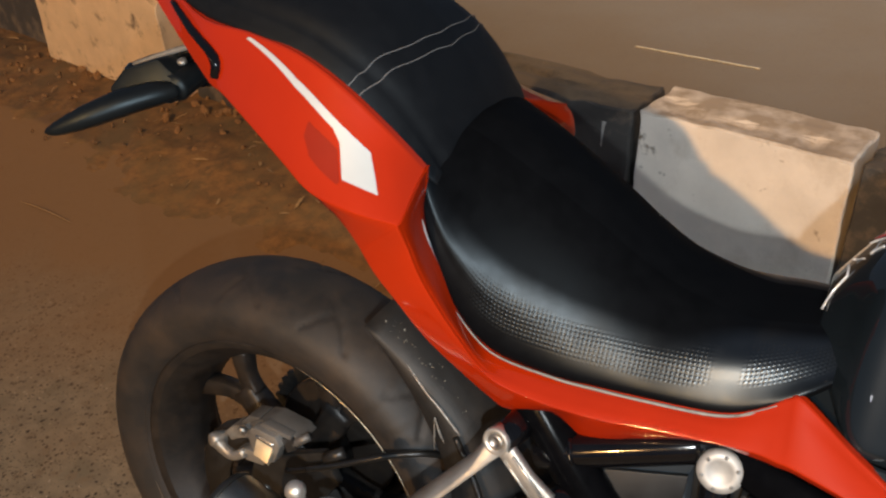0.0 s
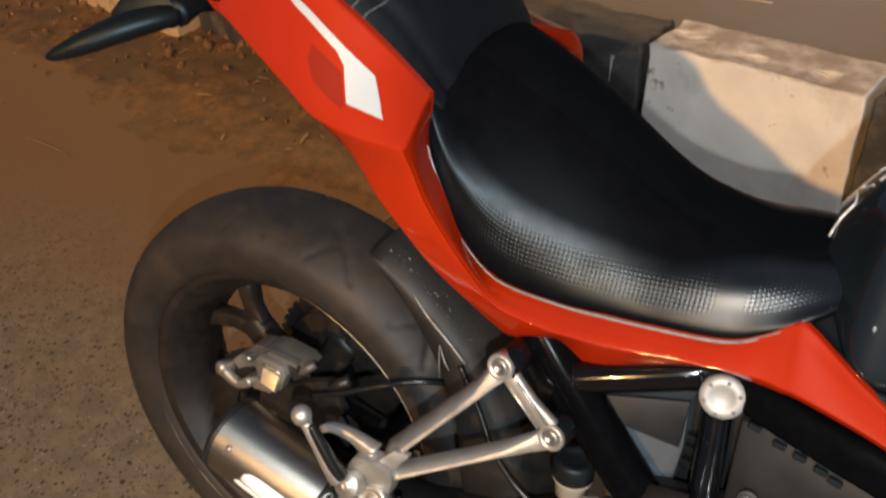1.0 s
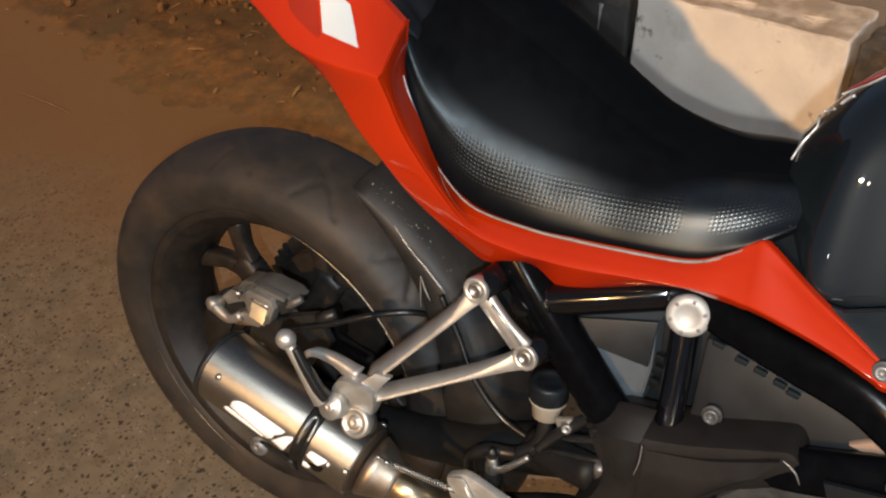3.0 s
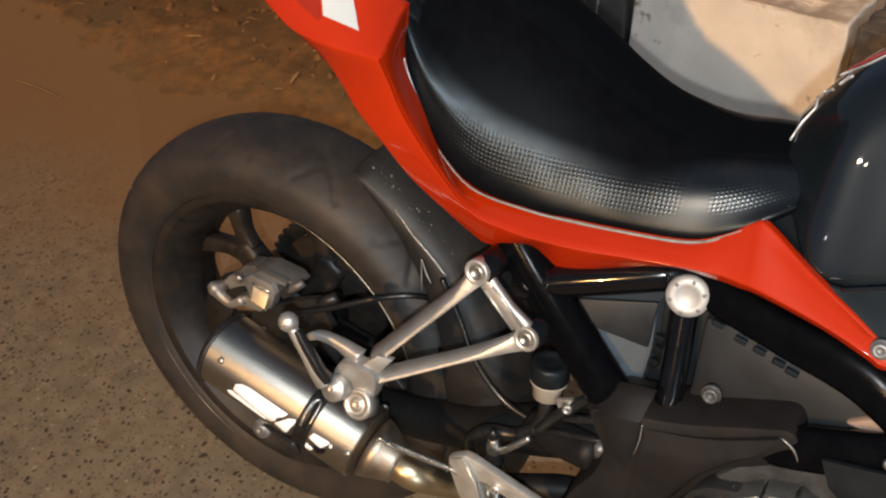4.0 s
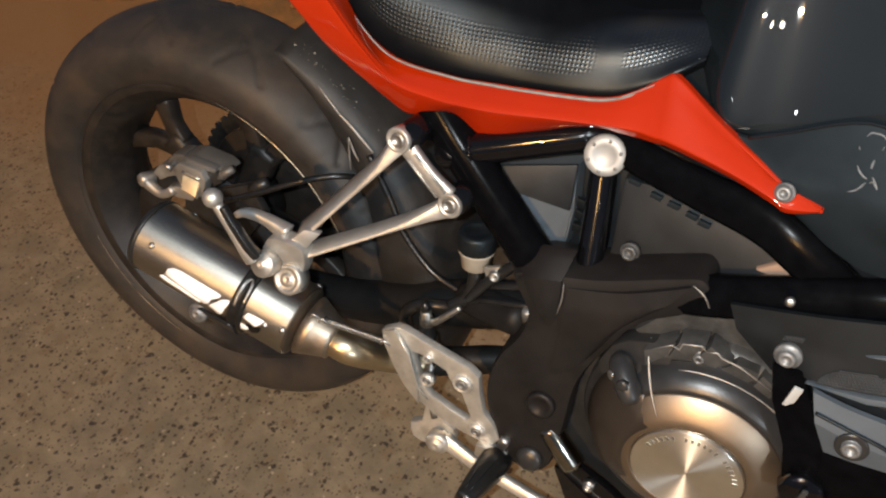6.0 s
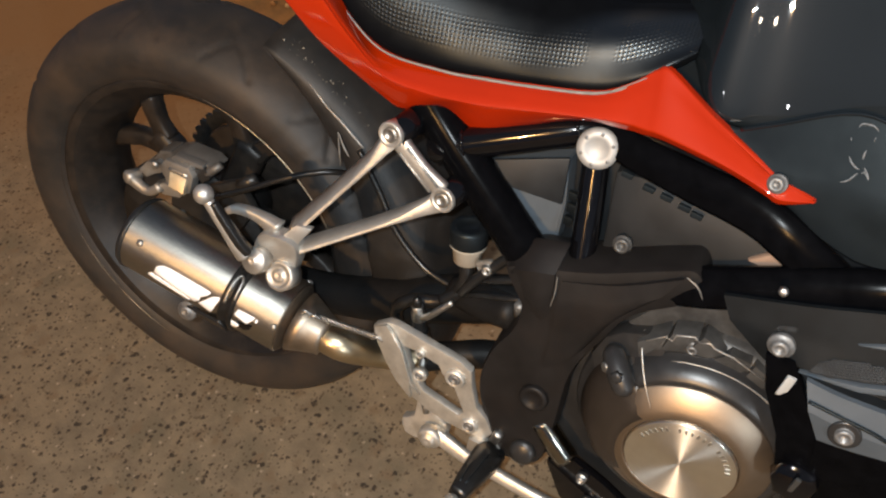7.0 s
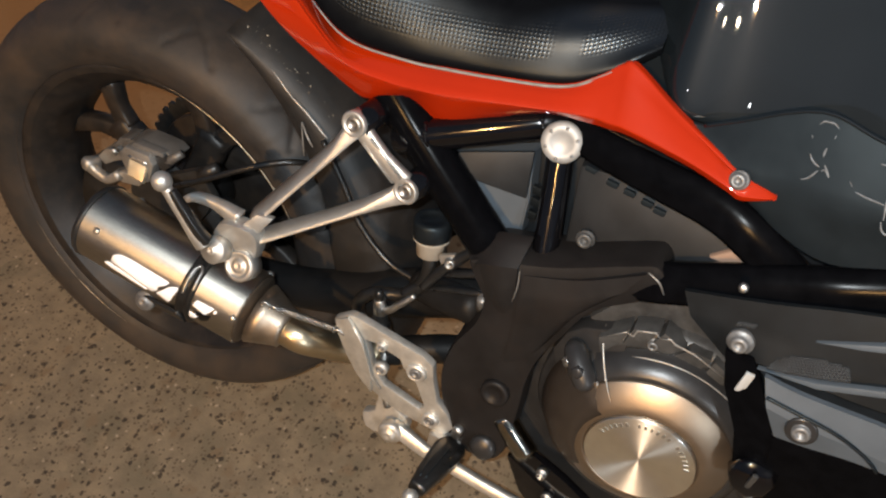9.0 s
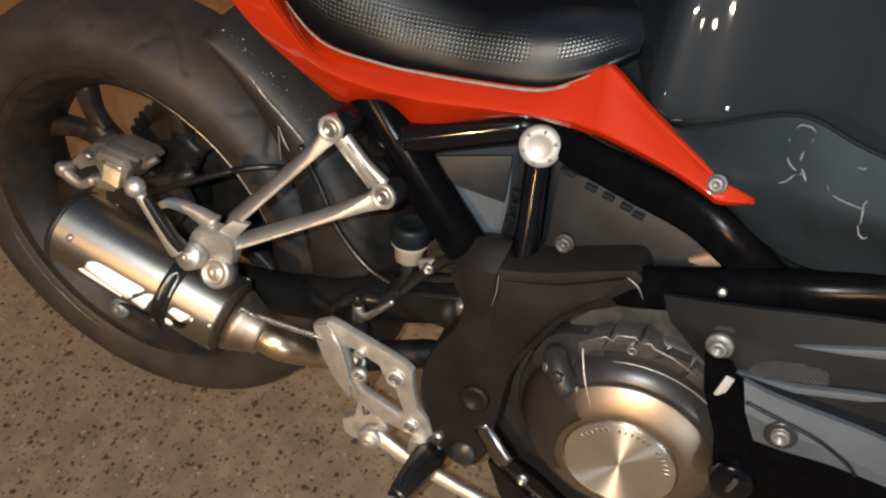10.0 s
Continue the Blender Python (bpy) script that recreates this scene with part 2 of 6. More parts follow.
def tube(pts, r, n=14, smooth=6, bm=None, squash=1.0):
    """A round bar along pts; r a number or one radius a point."""
    bm = bm or bmesh.new()
    radii = r if isinstance(r, (list, tuple)) else [r] * len(pts)
    line = spline(pts, smooth) if smooth > 1 and len(pts) > 2 else [Vector(p) for p in pts]
    count = len(line)
    rr = [float(np.interp(i / (count - 1), np.linspace(0, 1, len(radii)), radii)) for i in range(count)]
    up = Vector((0, 0, 1)) if abs((line[1] - line[0]).normalized().z) < 0.9 else Vector((0, 1, 0))
    rings = []
    for i, p in enumerate(line):
        d = (line[min(i + 1, count - 1)] - line[max(i - 1, 0)]).normalized()
        side = d.cross(up).normalized()
        up = side.cross(d).normalized()
        rings.append([p + rr[i] * (math.cos(a) * side + squash * math.sin(a) * up) for a in (2 * math.pi * k / n for k in range(n))])
    ring_skin(bm, rings)
    return bm


def lathe(profile, centre, axis, n=48, bm=None):
    """A turned body: profile of (along, radius) about the axis from centre."""
    bm = bm or bmesh.new()
    q = Vector(axis).normalized()
    s = q.orthogonal().normalized()
    t = q.cross(s)
    c = Vector(centre)
    rings = [[c + q * h + max(r, 1e-4) * (math.cos(a) * s + math.sin(a) * t) for a in (2 * math.pi * k / n for k in range(n))] for h, r in profile]
    ring_skin(bm, rings)
    return bm


def box(centre, size, turn=(0, 0, 0), bevel=0.002, bm=None, taper=1.0):
    bm2 = bmesh.new()
    bmesh.ops.create_cube(bm2, size=1)
    for v in bm2.verts:
        k = taper if v.co.z > 0 else 1.0
        v.co = Vector((v.co.x * size[0] * k, v.co.y * size[1] * k, v.co.z * size[2]))
    if bevel:
        bmesh.ops.bevel(bm2, geom=bm2.edges[:], offset=bevel, segments=2, affect="EDGES", profile=0.6)
    bmesh.ops.transform(bm2, matrix=pose(*centre, *turn), verts=bm2.verts)
    return join(bm, bm2)


def join(bm, other):
    if bm is None:
        return other
    me = bpy.data.meshes.new("tmp")
    other.to_mesh(me)
    other.free()
    bm.from_mesh(me)
    bpy.data.meshes.remove(me)
    return bm


def plate(outline, thick, bevel=0.0015, holes=(), away=(0, 1, 0), bm=None, round_n=0):
    """A cut plate: the outline (x, y, z) is its near face, thick metres deep along away."""
    b2 = bmesh.new()
    loops = []
    for loop in (outline, *holes):
        pts = spline(list(loop) + [loop[0]], round_n)[:-1] if round_n else [Vector(p) for p in loop]
        vs = [b2.verts.new(p) for p in pts]
        es = [b2.edges.new((vs[i], vs[(i + 1) % len(vs)])) for i in range(len(vs))]
        loops += es
    bmesh.ops.triangle_fill(b2, use_beauty=True, edges=loops)
    faces = b2.faces[:]
    ret = bmesh.ops.extrude_face_region(b2, geom=faces)
    moved = [v for v in ret["geom"] if isinstance(v, bmesh.types.BMVert)]
    bmesh.ops.translate(b2, verts=moved, vec=Vector(away) * thick)
    if bevel:
        bmesh.ops.recalc_face_normals(b2, faces=b2.faces)
        rim = [e for e in b2.edges if len(e.link_faces) == 2 and e.calc_face_angle(0) > 1.0]
        bmesh.ops.bevel(b2, geom=rim, offset=bevel, segments=2, affect="EDGES", profile=0.6)
    return join(bm, b2)


def shell(curves, sub=4, thick=0.003, inward=(0, 1, 0), rows=3, sharp_rows=(), bulge=0.0, roll=0.0):
    """A moulded panel between matched curves (each a list of points), given thickness towards inward; with roll its long borders curl in with that radius."""
    lines = [spline(c, sub) for c in curves]
    grid = []
    keep = []
    for i in range(len(lines) - 1):
        for k in range(rows):
            t = k / rows
            if k == 0 and i in sharp_rows:
                keep.append(len(grid))
            off = Vector(inward) * (-bulge * math.sin(math.pi * t))
            grid.append([a.lerp(b, t) + off for a, b in zip(lines[i], lines[i + 1])])
    grid.append(lines[-1])
    if roll:
        into = Vector(inward)
        for first in (True, False):
            edge, nextrow = (grid[0], grid[1]) if first else (grid[-1], grid[-2])
            out = [(p - q).normalized() for p, q in zip(edge, nextrow)]
            out = [(o - into * o.dot(into) * 0.6).normalized() for o in out]
            curl = [[p + o * (roll * (math.sin(a) - 1)) + into * (roll * (1 - math.cos(a))) for p, o in zip(edge, out)] for a in (radians(d) for d in (0, 22, 45, 68, 90, 120))]
            grid = (list(reversed(curl)) + grid[1:]) if first else (grid[:-1] + curl)
    bm = bmesh.new()
    front = [[bm.verts.new(p) for p in row] for row in grid]
    back = [[bm.verts.new(p + Vector(inward) * thick) for p in row] for row in grid]
    m, n = len(grid), len(grid[0])
    for i in range(m - 1):
        for j in range(n - 1):
            bm.faces.new((front[i][j], front[i][j + 1], front[i + 1][j + 1], front[i + 1][j]))
            bm.faces.new((back[i][j], back[i + 1][j], back[i + 1][j + 1], back[i][j + 1]))
    for j in range(n - 1):
        bm.faces.new((front[0][j], back[0][j], back[0][j + 1], front[0][j + 1]))
        bm.faces.new((front[-1][j], front[-1][j + 1], back[-1][j + 1], back[-1][j]))
    for i in range(m - 1):
        bm.faces.new((front[i][0], front[i + 1][0], back[i + 1][0], back[i][0]))
        bm.faces.new((front[i][-1], back[i][-1], back[i + 1][-1], front[i + 1][-1]))
    for i in keep:
        for j in range(n - 1):
            e = bm.edges.get((front[i][j], front[i][j + 1]))
            if e:
                e.smooth = False
    bmesh.ops.remove_doubles(bm, verts=bm.verts, dist=1e-5)
    return bm


def bar(pts, half_w, half_t, normal, smooth=5, bm=None, chamfer=0.35):
    """A flat cast bar along pts, with chamfered edges; its broad face looks along normal."""
    bm = bm or bmesh.new()
    line = spline(pts, smooth) if smooth > 1 and len(pts) > 2 else [Vector(p) for p in pts]
    count = len(line)
    nn = Vector(normal).normalized()
    rings = []
    for i, p in enumerate(line):
        t = i / (count - 1)
        w = float(np.interp(t, np.linspace(0, 1, len(half_w)), half_w))
        h = float(np.interp(t, np.linspace(0, 1, len(half_t)), half_t))
        d = (line[min(i + 1, count - 1)] - line[max(i - 1, 0)]).normalized()
        side = d.cross(nn).normalized()
        up = side.cross(d).normalized()
        c = min(w, h) * chamfer
        rings.append([p + side * a + up * b for a, b in ((w, h - c), (w - c, h), (-w + c, h), (-w, h - c), (-w, -h + c), (-w + c, -h), (w - c, -h), (w, -h + c))])
    ring_skin(bm, rings)
    return bm


def mirrored(pts):
    return [(x, -y, z) for x, y, z in pts]


def bolt(centre, axis, r, parent, material=None, deep=0.006, name="bolt", socket=True):
    """A cap bolt: a rounded head with a hexagon socket and a washer under it."""
    prof = [(-0.004, r * 1.25), (0, r * 1.25), (0.001, r * 1.2), (0.001, r), (deep * 0.75, r), (deep, r * 0.85)]
    if socket:
        prof += [(deep, r * 0.5), (deep * 0.35, r * 0.45)]
    return part(name, lathe(prof, centre, axis, 18), material or STEEL, parent)


# ---- ground, soil strip and kerb ----
def road_material():
    m = mat("worn_asphalt", (0.165, 0.130, 0.086), 0.85, vary=0.24, scale=24, bump=0.6, bump_scale=260)
    nt = m.node_tree
    b = nt.nodes["Principled BSDF"]
    src = b.inputs["Base Color"].links[0].from_socket
    co = nt.nodes.new("ShaderNodeTexCoord")
    for scale, size, colour, keep in ((13, 0.55, (0.131, 0.107, 0.070), 0.40), (30, 0.46, (0.146, 0.107, 0.066), 0.30), (58, 0.32, (0.030, 0.022, 0.014), 0.19), (92, 0.36, (0.042, 0.030, 0.019), 0.36), (175, 0.40, (0.085, 0.064, 0.040), 0.36), (110, 0.32, (0.29, 0.235, 0.17), 0.07)):
        warp = nt.nodes.new("ShaderNodeTexNoise")
        warp.inputs["Scale"].default_value, warp.inputs["Detail"].default_value = scale * 2.2, 2
        nt.links.new(co.outputs["Object"], warp.inputs["Vector"])
        mixv = nt.nodes.new("ShaderNodeMix")
        mixv.data_type, mixv.blend_type = "RGBA", "LINEAR_LIGHT"
        mixv.inputs["Factor"].default_value = 0.42 / scale
        nt.links.new(co.outputs["Object"], mixv.inputs["A"])
        nt.links.new(warp.outputs["Color"], mixv.inputs["B"])
        v = nt.nodes.new("ShaderNodeTexVoronoi")
        v.inputs["Scale"].default_value, v.inputs["Randomness"].default_value = scale, 1.0
        nt.links.new(mixv.outputs["Result"], v.inputs["Vector"])
        lo = nt.nodes.new("ShaderNodeMapRange")
        lo.inputs["From Min"].default_value, lo.inputs["From Max"].default_value = size, size - (0.12 if scale > 40 else 0.30)
        nt.links.new(v.outputs["Distance"], lo.inputs["Value"])
        pick = nt.nodes.new("ShaderNodeSeparateColor")
        nt.links.new(v.outputs["Color"], pick.inputs[0])
        th = nt.nodes.new("ShaderNodeMath")
        th.operation, th.inputs[1].default_value = "LESS_THAN", keep
        nt.links.new(pick.outputs[0], th.inputs[0])
        mul = nt.nodes.new("ShaderNodeMath")
        mul.operation = "MULTIPLY"
        nt.links.new(lo.outputs[0], mul.inputs[0])
        nt.links.new(th.outputs[0], mul.inputs[1])
        mx = nt.nodes.new("ShaderNodeMix")
        mx.data_type = "RGBA"
        nt.links.new(mul.outputs[0], mx.inputs["Factor"])
        nt.links.new(src, mx.inputs["A"])
        mx.inputs["B"].default_value = (*colour, 1)
        src = mx.outputs["Result"]
    # soil washed over the asphalt beside the kerb
    sep = nt.nodes.new("ShaderNodeSeparateXYZ")
    nt.links.new(co.outputs["Object"], sep.inputs[0])
    n = nt.nodes.new("ShaderNodeTexNoise")
    n.inputs["Scale"].default_value, n.inputs["Detail"].default_value = 3.5, 8
    nt.links.new(co.outputs["Object"], n.inputs["Vector"])
    mad = nt.nodes.new("ShaderNodeMath")
    mad.operation, mad.inputs[1].default_value = "MULTIPLY_ADD", 0.5
    nt.links.new(n.outputs["Fac"], mad.inputs[0])
    nt.links.new(sep.outputs["Y"], mad.inputs[2])
    lo = nt.nodes.new("ShaderNodeMapRange")
    lo.inputs["From Min"].default_value, lo.inputs["From Max"].default_value, lo.inputs["To Max"].default_value = 0.32, 0.85, 0.92
    nt.links.new(mad.outputs[0], lo.inputs["Value"])
    hi = nt.nodes.new("ShaderNodeMapRange")
    hi.inputs["From Min"].default_value, hi.inputs["From Max"].default_value = 2.6, 1.6
    nt.links.new(mad.outputs[0], hi.inputs["Value"])
    mul = nt.nodes.new("ShaderNodeMath")
    mul.operation = "MULTIPLY"
    nt.links.new(lo.outputs[0], mul.inputs[0])
    nt.links.new(hi.outputs[0], mul.inputs[1])
    mx = nt.nodes.new("ShaderNodeMix")
    mx.data_type = "RGBA"
    nt.links.new(mul.outputs[0], mx.inputs["Factor"])
    nt.links.new(src, mx.inputs["A"])
    mx.inputs["B"].default_value = (0.176, 0.096, 0.038, 1)
    # the lane behind the kerb: smooth, dusty, without loose chips
    tone = nt.nodes.new("ShaderNodeValToRGB")
    tone.color_ramp.elements[0].position, tone.color_ramp.elements[1].position = 0.3, 0.7
    tone.color_ramp.elements[0].color, tone.color_ramp.elements[1].color = (0.152, 0.106, 0.058, 1), (0.172, 0.142, 0.105, 1)
    broad = nt.nodes.new("ShaderNodeTexNoise")
    broad.inputs["Scale"].default_value, broad.inputs["Detail"].default_value = 1.3, 5
    nt.links.new(co.outputs["Object"], broad.inputs["Vector"])
    nt.links.new(broad.outputs["Fac"], tone.inputs[0])
    lane = nt.nodes.new("ShaderNodeMapRange")
    lane.inputs["From Min"].default_value, lane.inputs["From Max"].default_value, lane.inputs["To Max"].default_value = 1.55, 1.85, 0.88
    nt.links.new(mad.outputs[0], lane.inputs["Value"])
    mx2 = nt.nodes.new("ShaderNodeMix")
    mx2.data_type = "RGBA"
    nt.links.new(lane.outputs[0], mx2.inputs["Factor"])
    nt.links.new(mx.outputs["Result"], mx2.inputs["A"])
    nt.links.new(tone.outputs[0], mx2.inputs["B"])
    nt.links.new(mx2.outputs["Result"], b.inputs["Base Color"])
    return m


ROAD = road_material()
SOIL = over(over(mat("brown_soil", (0.205, 0.104, 0.034), 0.95, vary=0.35, scale=14, bump=0.9, bump_scale=110), (0.085, 0.050, 0.020), 0.42, 0.68, 18), (0.125, 0.082, 0.034), 0.44, 0.66, 5)
bm = bmesh.new()
bmesh.ops.create_grid(bm, x_segments=8, y_segments=8, size=150)
ground = part("ground", bm, ROAD, flat=True)
tagged(ground, "worn brown-grey asphalt with dark stone chips", "road", kind="structure")

KERB_TURN = -10.7


def kerb_point(s, across=0.0):
    """A place s metres along the kerb's front foot, from a point behind the seat."""
    a = radians(KERB_TURN)
    return Vector((s * math.cos(a) - across * math.sin(a), 1.185 + s * math.sin(a) + across * math.cos(a), 0))


def soil_strip():
    bm = bmesh.new()
    nx, ny = 220, 46
    rows = []
    for i in range(nx + 1):
        row = []
        for j in range(ny + 1):
            s, d = -4.2 + 6.5 * i / nx, 0.12 - 0.95 * j / ny
            p = kerb_point(s, d)
            edge = 0.13 * noise.noise(Vector((s * 1.3, 3, 0))) + 0.05 * noise.noise(Vector((s * 5, 7, 0)))
            h = 0.045 * min(1, max(0, (d + 0.62 + edge) / 0.5)) - 0.012
            h += (0.012 * noise.noise(p * 9) + 0.007 * noise.noise(p * 31)) * (1 if h > 0 else 0.4)
            row.append(bm.verts.new((p.x, p.y, h)))
        rows.append(row)
    for a, b in zip(rows, rows[1:]):
        for k in range(ny):
            bm.faces.new((a[k], a[k + 1], b[k + 1], b[k]))
    return part("soil_bank", bm, SOIL)


tagged(soil_strip(), "loose brown soil heaped along the kerb", "soil", kind="structure")


def chip(bm, centre, r, rng, flat=0.6):
    """One uneven pebble, with a random turn."""
    q = Euler((rng.uniform(0, 6), rng.uniform(0, 6), rng.uniform(0, 6))).to_matrix()
    b2 = bmesh.ops.create_icosphere(bm, subdivisions=1, radius=1)
    sx, sy, sz = rng.uniform(0.7, 1.3), rng.uniform(0.6, 1.1), rng.uniform(0.5, 0.9) * flat / 0.6
    for v in b2["verts"]:
        c = v.co * rng.uniform(0.8, 1.15)
        c = q @ Vector((c.x * sx, c.y * sy, c.z * sz))
        v.co = Vector(centre) + c * r


def litter():
    rng = random.Random(4)
    stones = [mat("pale_pebbles", (0.30, 0.20, 0.10), 0.85, vary=0.4, scale=70), mat("brown_pebbles", (0.16, 0.085, 0.035), 0.9, vary=0.4, scale=70)]
    for which, count in ((0, 70), (1, 230)):
        bm = bmesh.new()
        for _ in range(count):
            s = rng.uniform(-3.2, 1.2)
            d = -abs(rng.gauss(0.16, 0.17))
            p = kerb_point(s, d)
            r = rng.choice((0.004, 0.005, 0.006, 0.008, 0.011)) * (1.2 if rng.random() < 0.08 else 1)
            h = 0.045 * min(1, max(0, (d + 0.62) / 0.5)) - 0.010
            chip(bm, (p.x, p.y, max(0, h) + r * 0.3), r, rng)
        ob = part("gravel", bm, stones[which], flat=True)
        tagged(ob, "scattered pebbles and crumbs lying on the soil", "gravel", kind="stuff")
    clods = mat("clay_clods", (0.22, 0.115, 0.045), 0.95, vary=0.35, scale=50, bump=0.8, bump_scale=250)
    bm = bmesh.new()
    for _ in range(110):
        d = -abs(rng.gauss(0.10, 0.12))
        p = kerb_point(rng.uniform(-2.6, 0.6), d)
        r = rng.choice((0.006, 0.008, 0.011, 0.015, 0.021))
        h = 0.045 * min(1, max(0, (d + 0.62) / 0.5)) - 0.010
        chip(bm, (p.x, p.y, max(0, h) + r * 0.25), r, rng)
    tagged(part("soil_clods", bm, clods, flat=True), "small clods of dry reddish clay on the soil", "clods", kind="stuff")
    leafm = mat("dry_leaves", (0.30, 0.19, 0.085), 0.8, vary=0.4, scale=60)
    bm = bmesh.new()
    for _ in range(95):
        s, d = rng.uniform(-3.0, 0.8), -abs(rng.gauss(0.2, 0.16))
        p = kerb_point(s, d)
        a, ln, w = rng.uniform(0, 6.28), rng.uniform(0.008, 0.03), rng.uniform(0.0015, 0.006)
        q = Euler((rng.uniform(-0.5, 0.5), rng.uniform(-0.5, 0.5), a)).to_matrix()
        h = max(0, 0.045 * min(1, max(0, (d + 0.62) / 0.5)) - 0.010) + 0.007
        pts = [(-ln, 0, 0), (-ln * 0.3, w, 0.002), (ln * 0.5, w * 0.7, 0.003), (ln, 0, 0.0), (ln * 0.5, -w * 0.7, 0.003), (-ln * 0.3, -w, 0.002)]
        top = [bm.verts.new(Vector((p.x, p.y, h)) + q @ Vector(c)) for c in pts]
        low = [bm.verts.new(v.co - Vector((0, 0, 0.0008))) for v in top]
        bm.faces.new(top)
        bm.faces.new(list(reversed(low)))
        for k in range(6):
            bm.faces.new((top[k], low[k], low[(k + 1) % 6], top[(k + 1) % 6]))
    tagged(part("leaf_litter", bm, leafm, flat=True), "dry leaf scraps and straw strewn on the soil", "leaf litter", kind="stuff")


litter()
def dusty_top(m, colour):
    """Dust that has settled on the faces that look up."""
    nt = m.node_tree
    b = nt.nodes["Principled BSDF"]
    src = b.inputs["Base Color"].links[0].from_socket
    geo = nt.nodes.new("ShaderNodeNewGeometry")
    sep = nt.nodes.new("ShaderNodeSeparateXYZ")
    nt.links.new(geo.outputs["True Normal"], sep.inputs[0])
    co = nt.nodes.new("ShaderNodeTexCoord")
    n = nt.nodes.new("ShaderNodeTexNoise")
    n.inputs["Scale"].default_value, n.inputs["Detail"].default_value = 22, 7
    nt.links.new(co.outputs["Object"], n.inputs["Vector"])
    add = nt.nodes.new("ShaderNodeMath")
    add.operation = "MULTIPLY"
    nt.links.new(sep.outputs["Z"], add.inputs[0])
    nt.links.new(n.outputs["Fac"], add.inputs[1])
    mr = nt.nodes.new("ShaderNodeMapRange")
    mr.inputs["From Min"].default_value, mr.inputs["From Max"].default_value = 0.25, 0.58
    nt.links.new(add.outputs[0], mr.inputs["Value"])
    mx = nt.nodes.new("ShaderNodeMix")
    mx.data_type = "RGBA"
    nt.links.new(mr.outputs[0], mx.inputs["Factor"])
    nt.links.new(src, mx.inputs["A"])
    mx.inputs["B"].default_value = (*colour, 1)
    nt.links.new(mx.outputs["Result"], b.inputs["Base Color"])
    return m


CREAM = over(over(mat("cream_kerb_paint", (0.77, 0.70, 0.61), 0.8, vary=0.10, scale=7, bump=0.5, bump_scale=120), (0.20, 0.15, 0.10), 0.62, 0.70, 9, 4), (0.40, 0.31, 0.21), 0.50, 0.8, 3)
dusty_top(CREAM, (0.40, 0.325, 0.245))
# stained cream paint, its base tinted orange to carry the lamplight
LAMPCREAM = over(mat("lamplit_stained_kerb", (0.60, 0.44, 0.27), 0.85, vary=0.14, scale=7, bump=0.5, bump_scale=120), (0.16, 0.12, 0.08), 0.56, 0.70, 12)
dusty_top(LAMPCREAM, (0.28, 0.20, 0.12))
BLACKKERB = over(mat("black_kerb_paint", (0.052, 0.049, 0.046), 0.75, vary=0.3, scale=9, bump=0.5, bump_scale=120), (0.17, 0.13, 0.09), 0.48, 0.68, 9)
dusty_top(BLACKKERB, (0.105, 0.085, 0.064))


DRIP = mat("pale_paint", (0.30, 0.29, 0.27), 0.8, vary=0.3, scale=60)


def kerb_block(s0, s1, material, label, seed, high=0.385, deep=0.20, ahead=0.0):
    rng = random.Random(seed)
    ln = s1 - s0
    bm = bmesh.new()
    bmesh.ops.create_cube(bm, size=1)
    for v in bm.verts:
        top = v.co.z > 0
        v.co = Vector((v.co.x * (ln - (0.015 if top else 0)), v.co.y * (deep - (0.035 if top else 0)), (v.co.z + 0.5) * (high + 0.02) - 0.02))
    bmesh.ops.bevel(bm, geom=[e for e in bm.edges], offset=0.004, segments=1, affect="EDGES")
    bmesh.ops.subdivide_edges(bm, edges=bm.edges[:], cuts=14, use_grid_fill=True)
    for v in bm.verts:
        p = v.co + Vector((seed * 3.1, 0, 0))
        v.co += Vector((noise.noise(p * 14), noise.noise(p * 14 + Vector((9, 0, 0))), noise.noise(p * 14 + Vector((0, 9, 0))))) * 0.0035
        v.co += Vector((noise.noise(p * 50), noise.noise(p * 50 + Vector((9, 0, 0))), noise.noise(p * 50 + Vector((0, 9, 0))))) * 0.0030
        v.co += Vector((0, 1, -1)) * max(0, noise.noise(p * 20 + Vector((4, 4, 4))) - 0.12) * 0.030 * (1 if v.co.z > high - 0.03 else 0)
    ob = part("kerb_block", bm, material)
    c = kerb_point((s0 + s1) / 2, deep / 2 - 0.01 - ahead)
    ob.matrix_world = pose(c.x, c.y, 0, rng.uniform(-0.4, 0.4), rng.uniform(-0.3, 0.3), KERB_TURN + rng.uniform(-0.5, 0.5))
    tagged(ob, label, "kerb block", "row of kerb blocks")
    return ob


cream_label, black_label = "cream-painted concrete kerb block with chips and stains", "black-painted concrete kerb block, scuffed and dusty"
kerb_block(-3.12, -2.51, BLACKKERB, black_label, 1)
kerb_block(-2.505, -1.635, LAMPCREAM, "stained cream concrete kerb block, tinted orange for the lamplight", 2, 0.40, 0.20, 0.08)
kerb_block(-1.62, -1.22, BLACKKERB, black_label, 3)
kerb_block(-1.20, -0.57, LAMPCREAM, "stained cream concrete kerb block, tinted orange for the lamplight", 4)
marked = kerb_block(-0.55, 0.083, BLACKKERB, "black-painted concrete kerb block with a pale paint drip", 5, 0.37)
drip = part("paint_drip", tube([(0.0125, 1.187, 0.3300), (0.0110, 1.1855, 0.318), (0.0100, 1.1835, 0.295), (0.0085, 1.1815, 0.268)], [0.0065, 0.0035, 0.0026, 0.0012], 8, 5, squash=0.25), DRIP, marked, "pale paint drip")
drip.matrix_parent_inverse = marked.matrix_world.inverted()
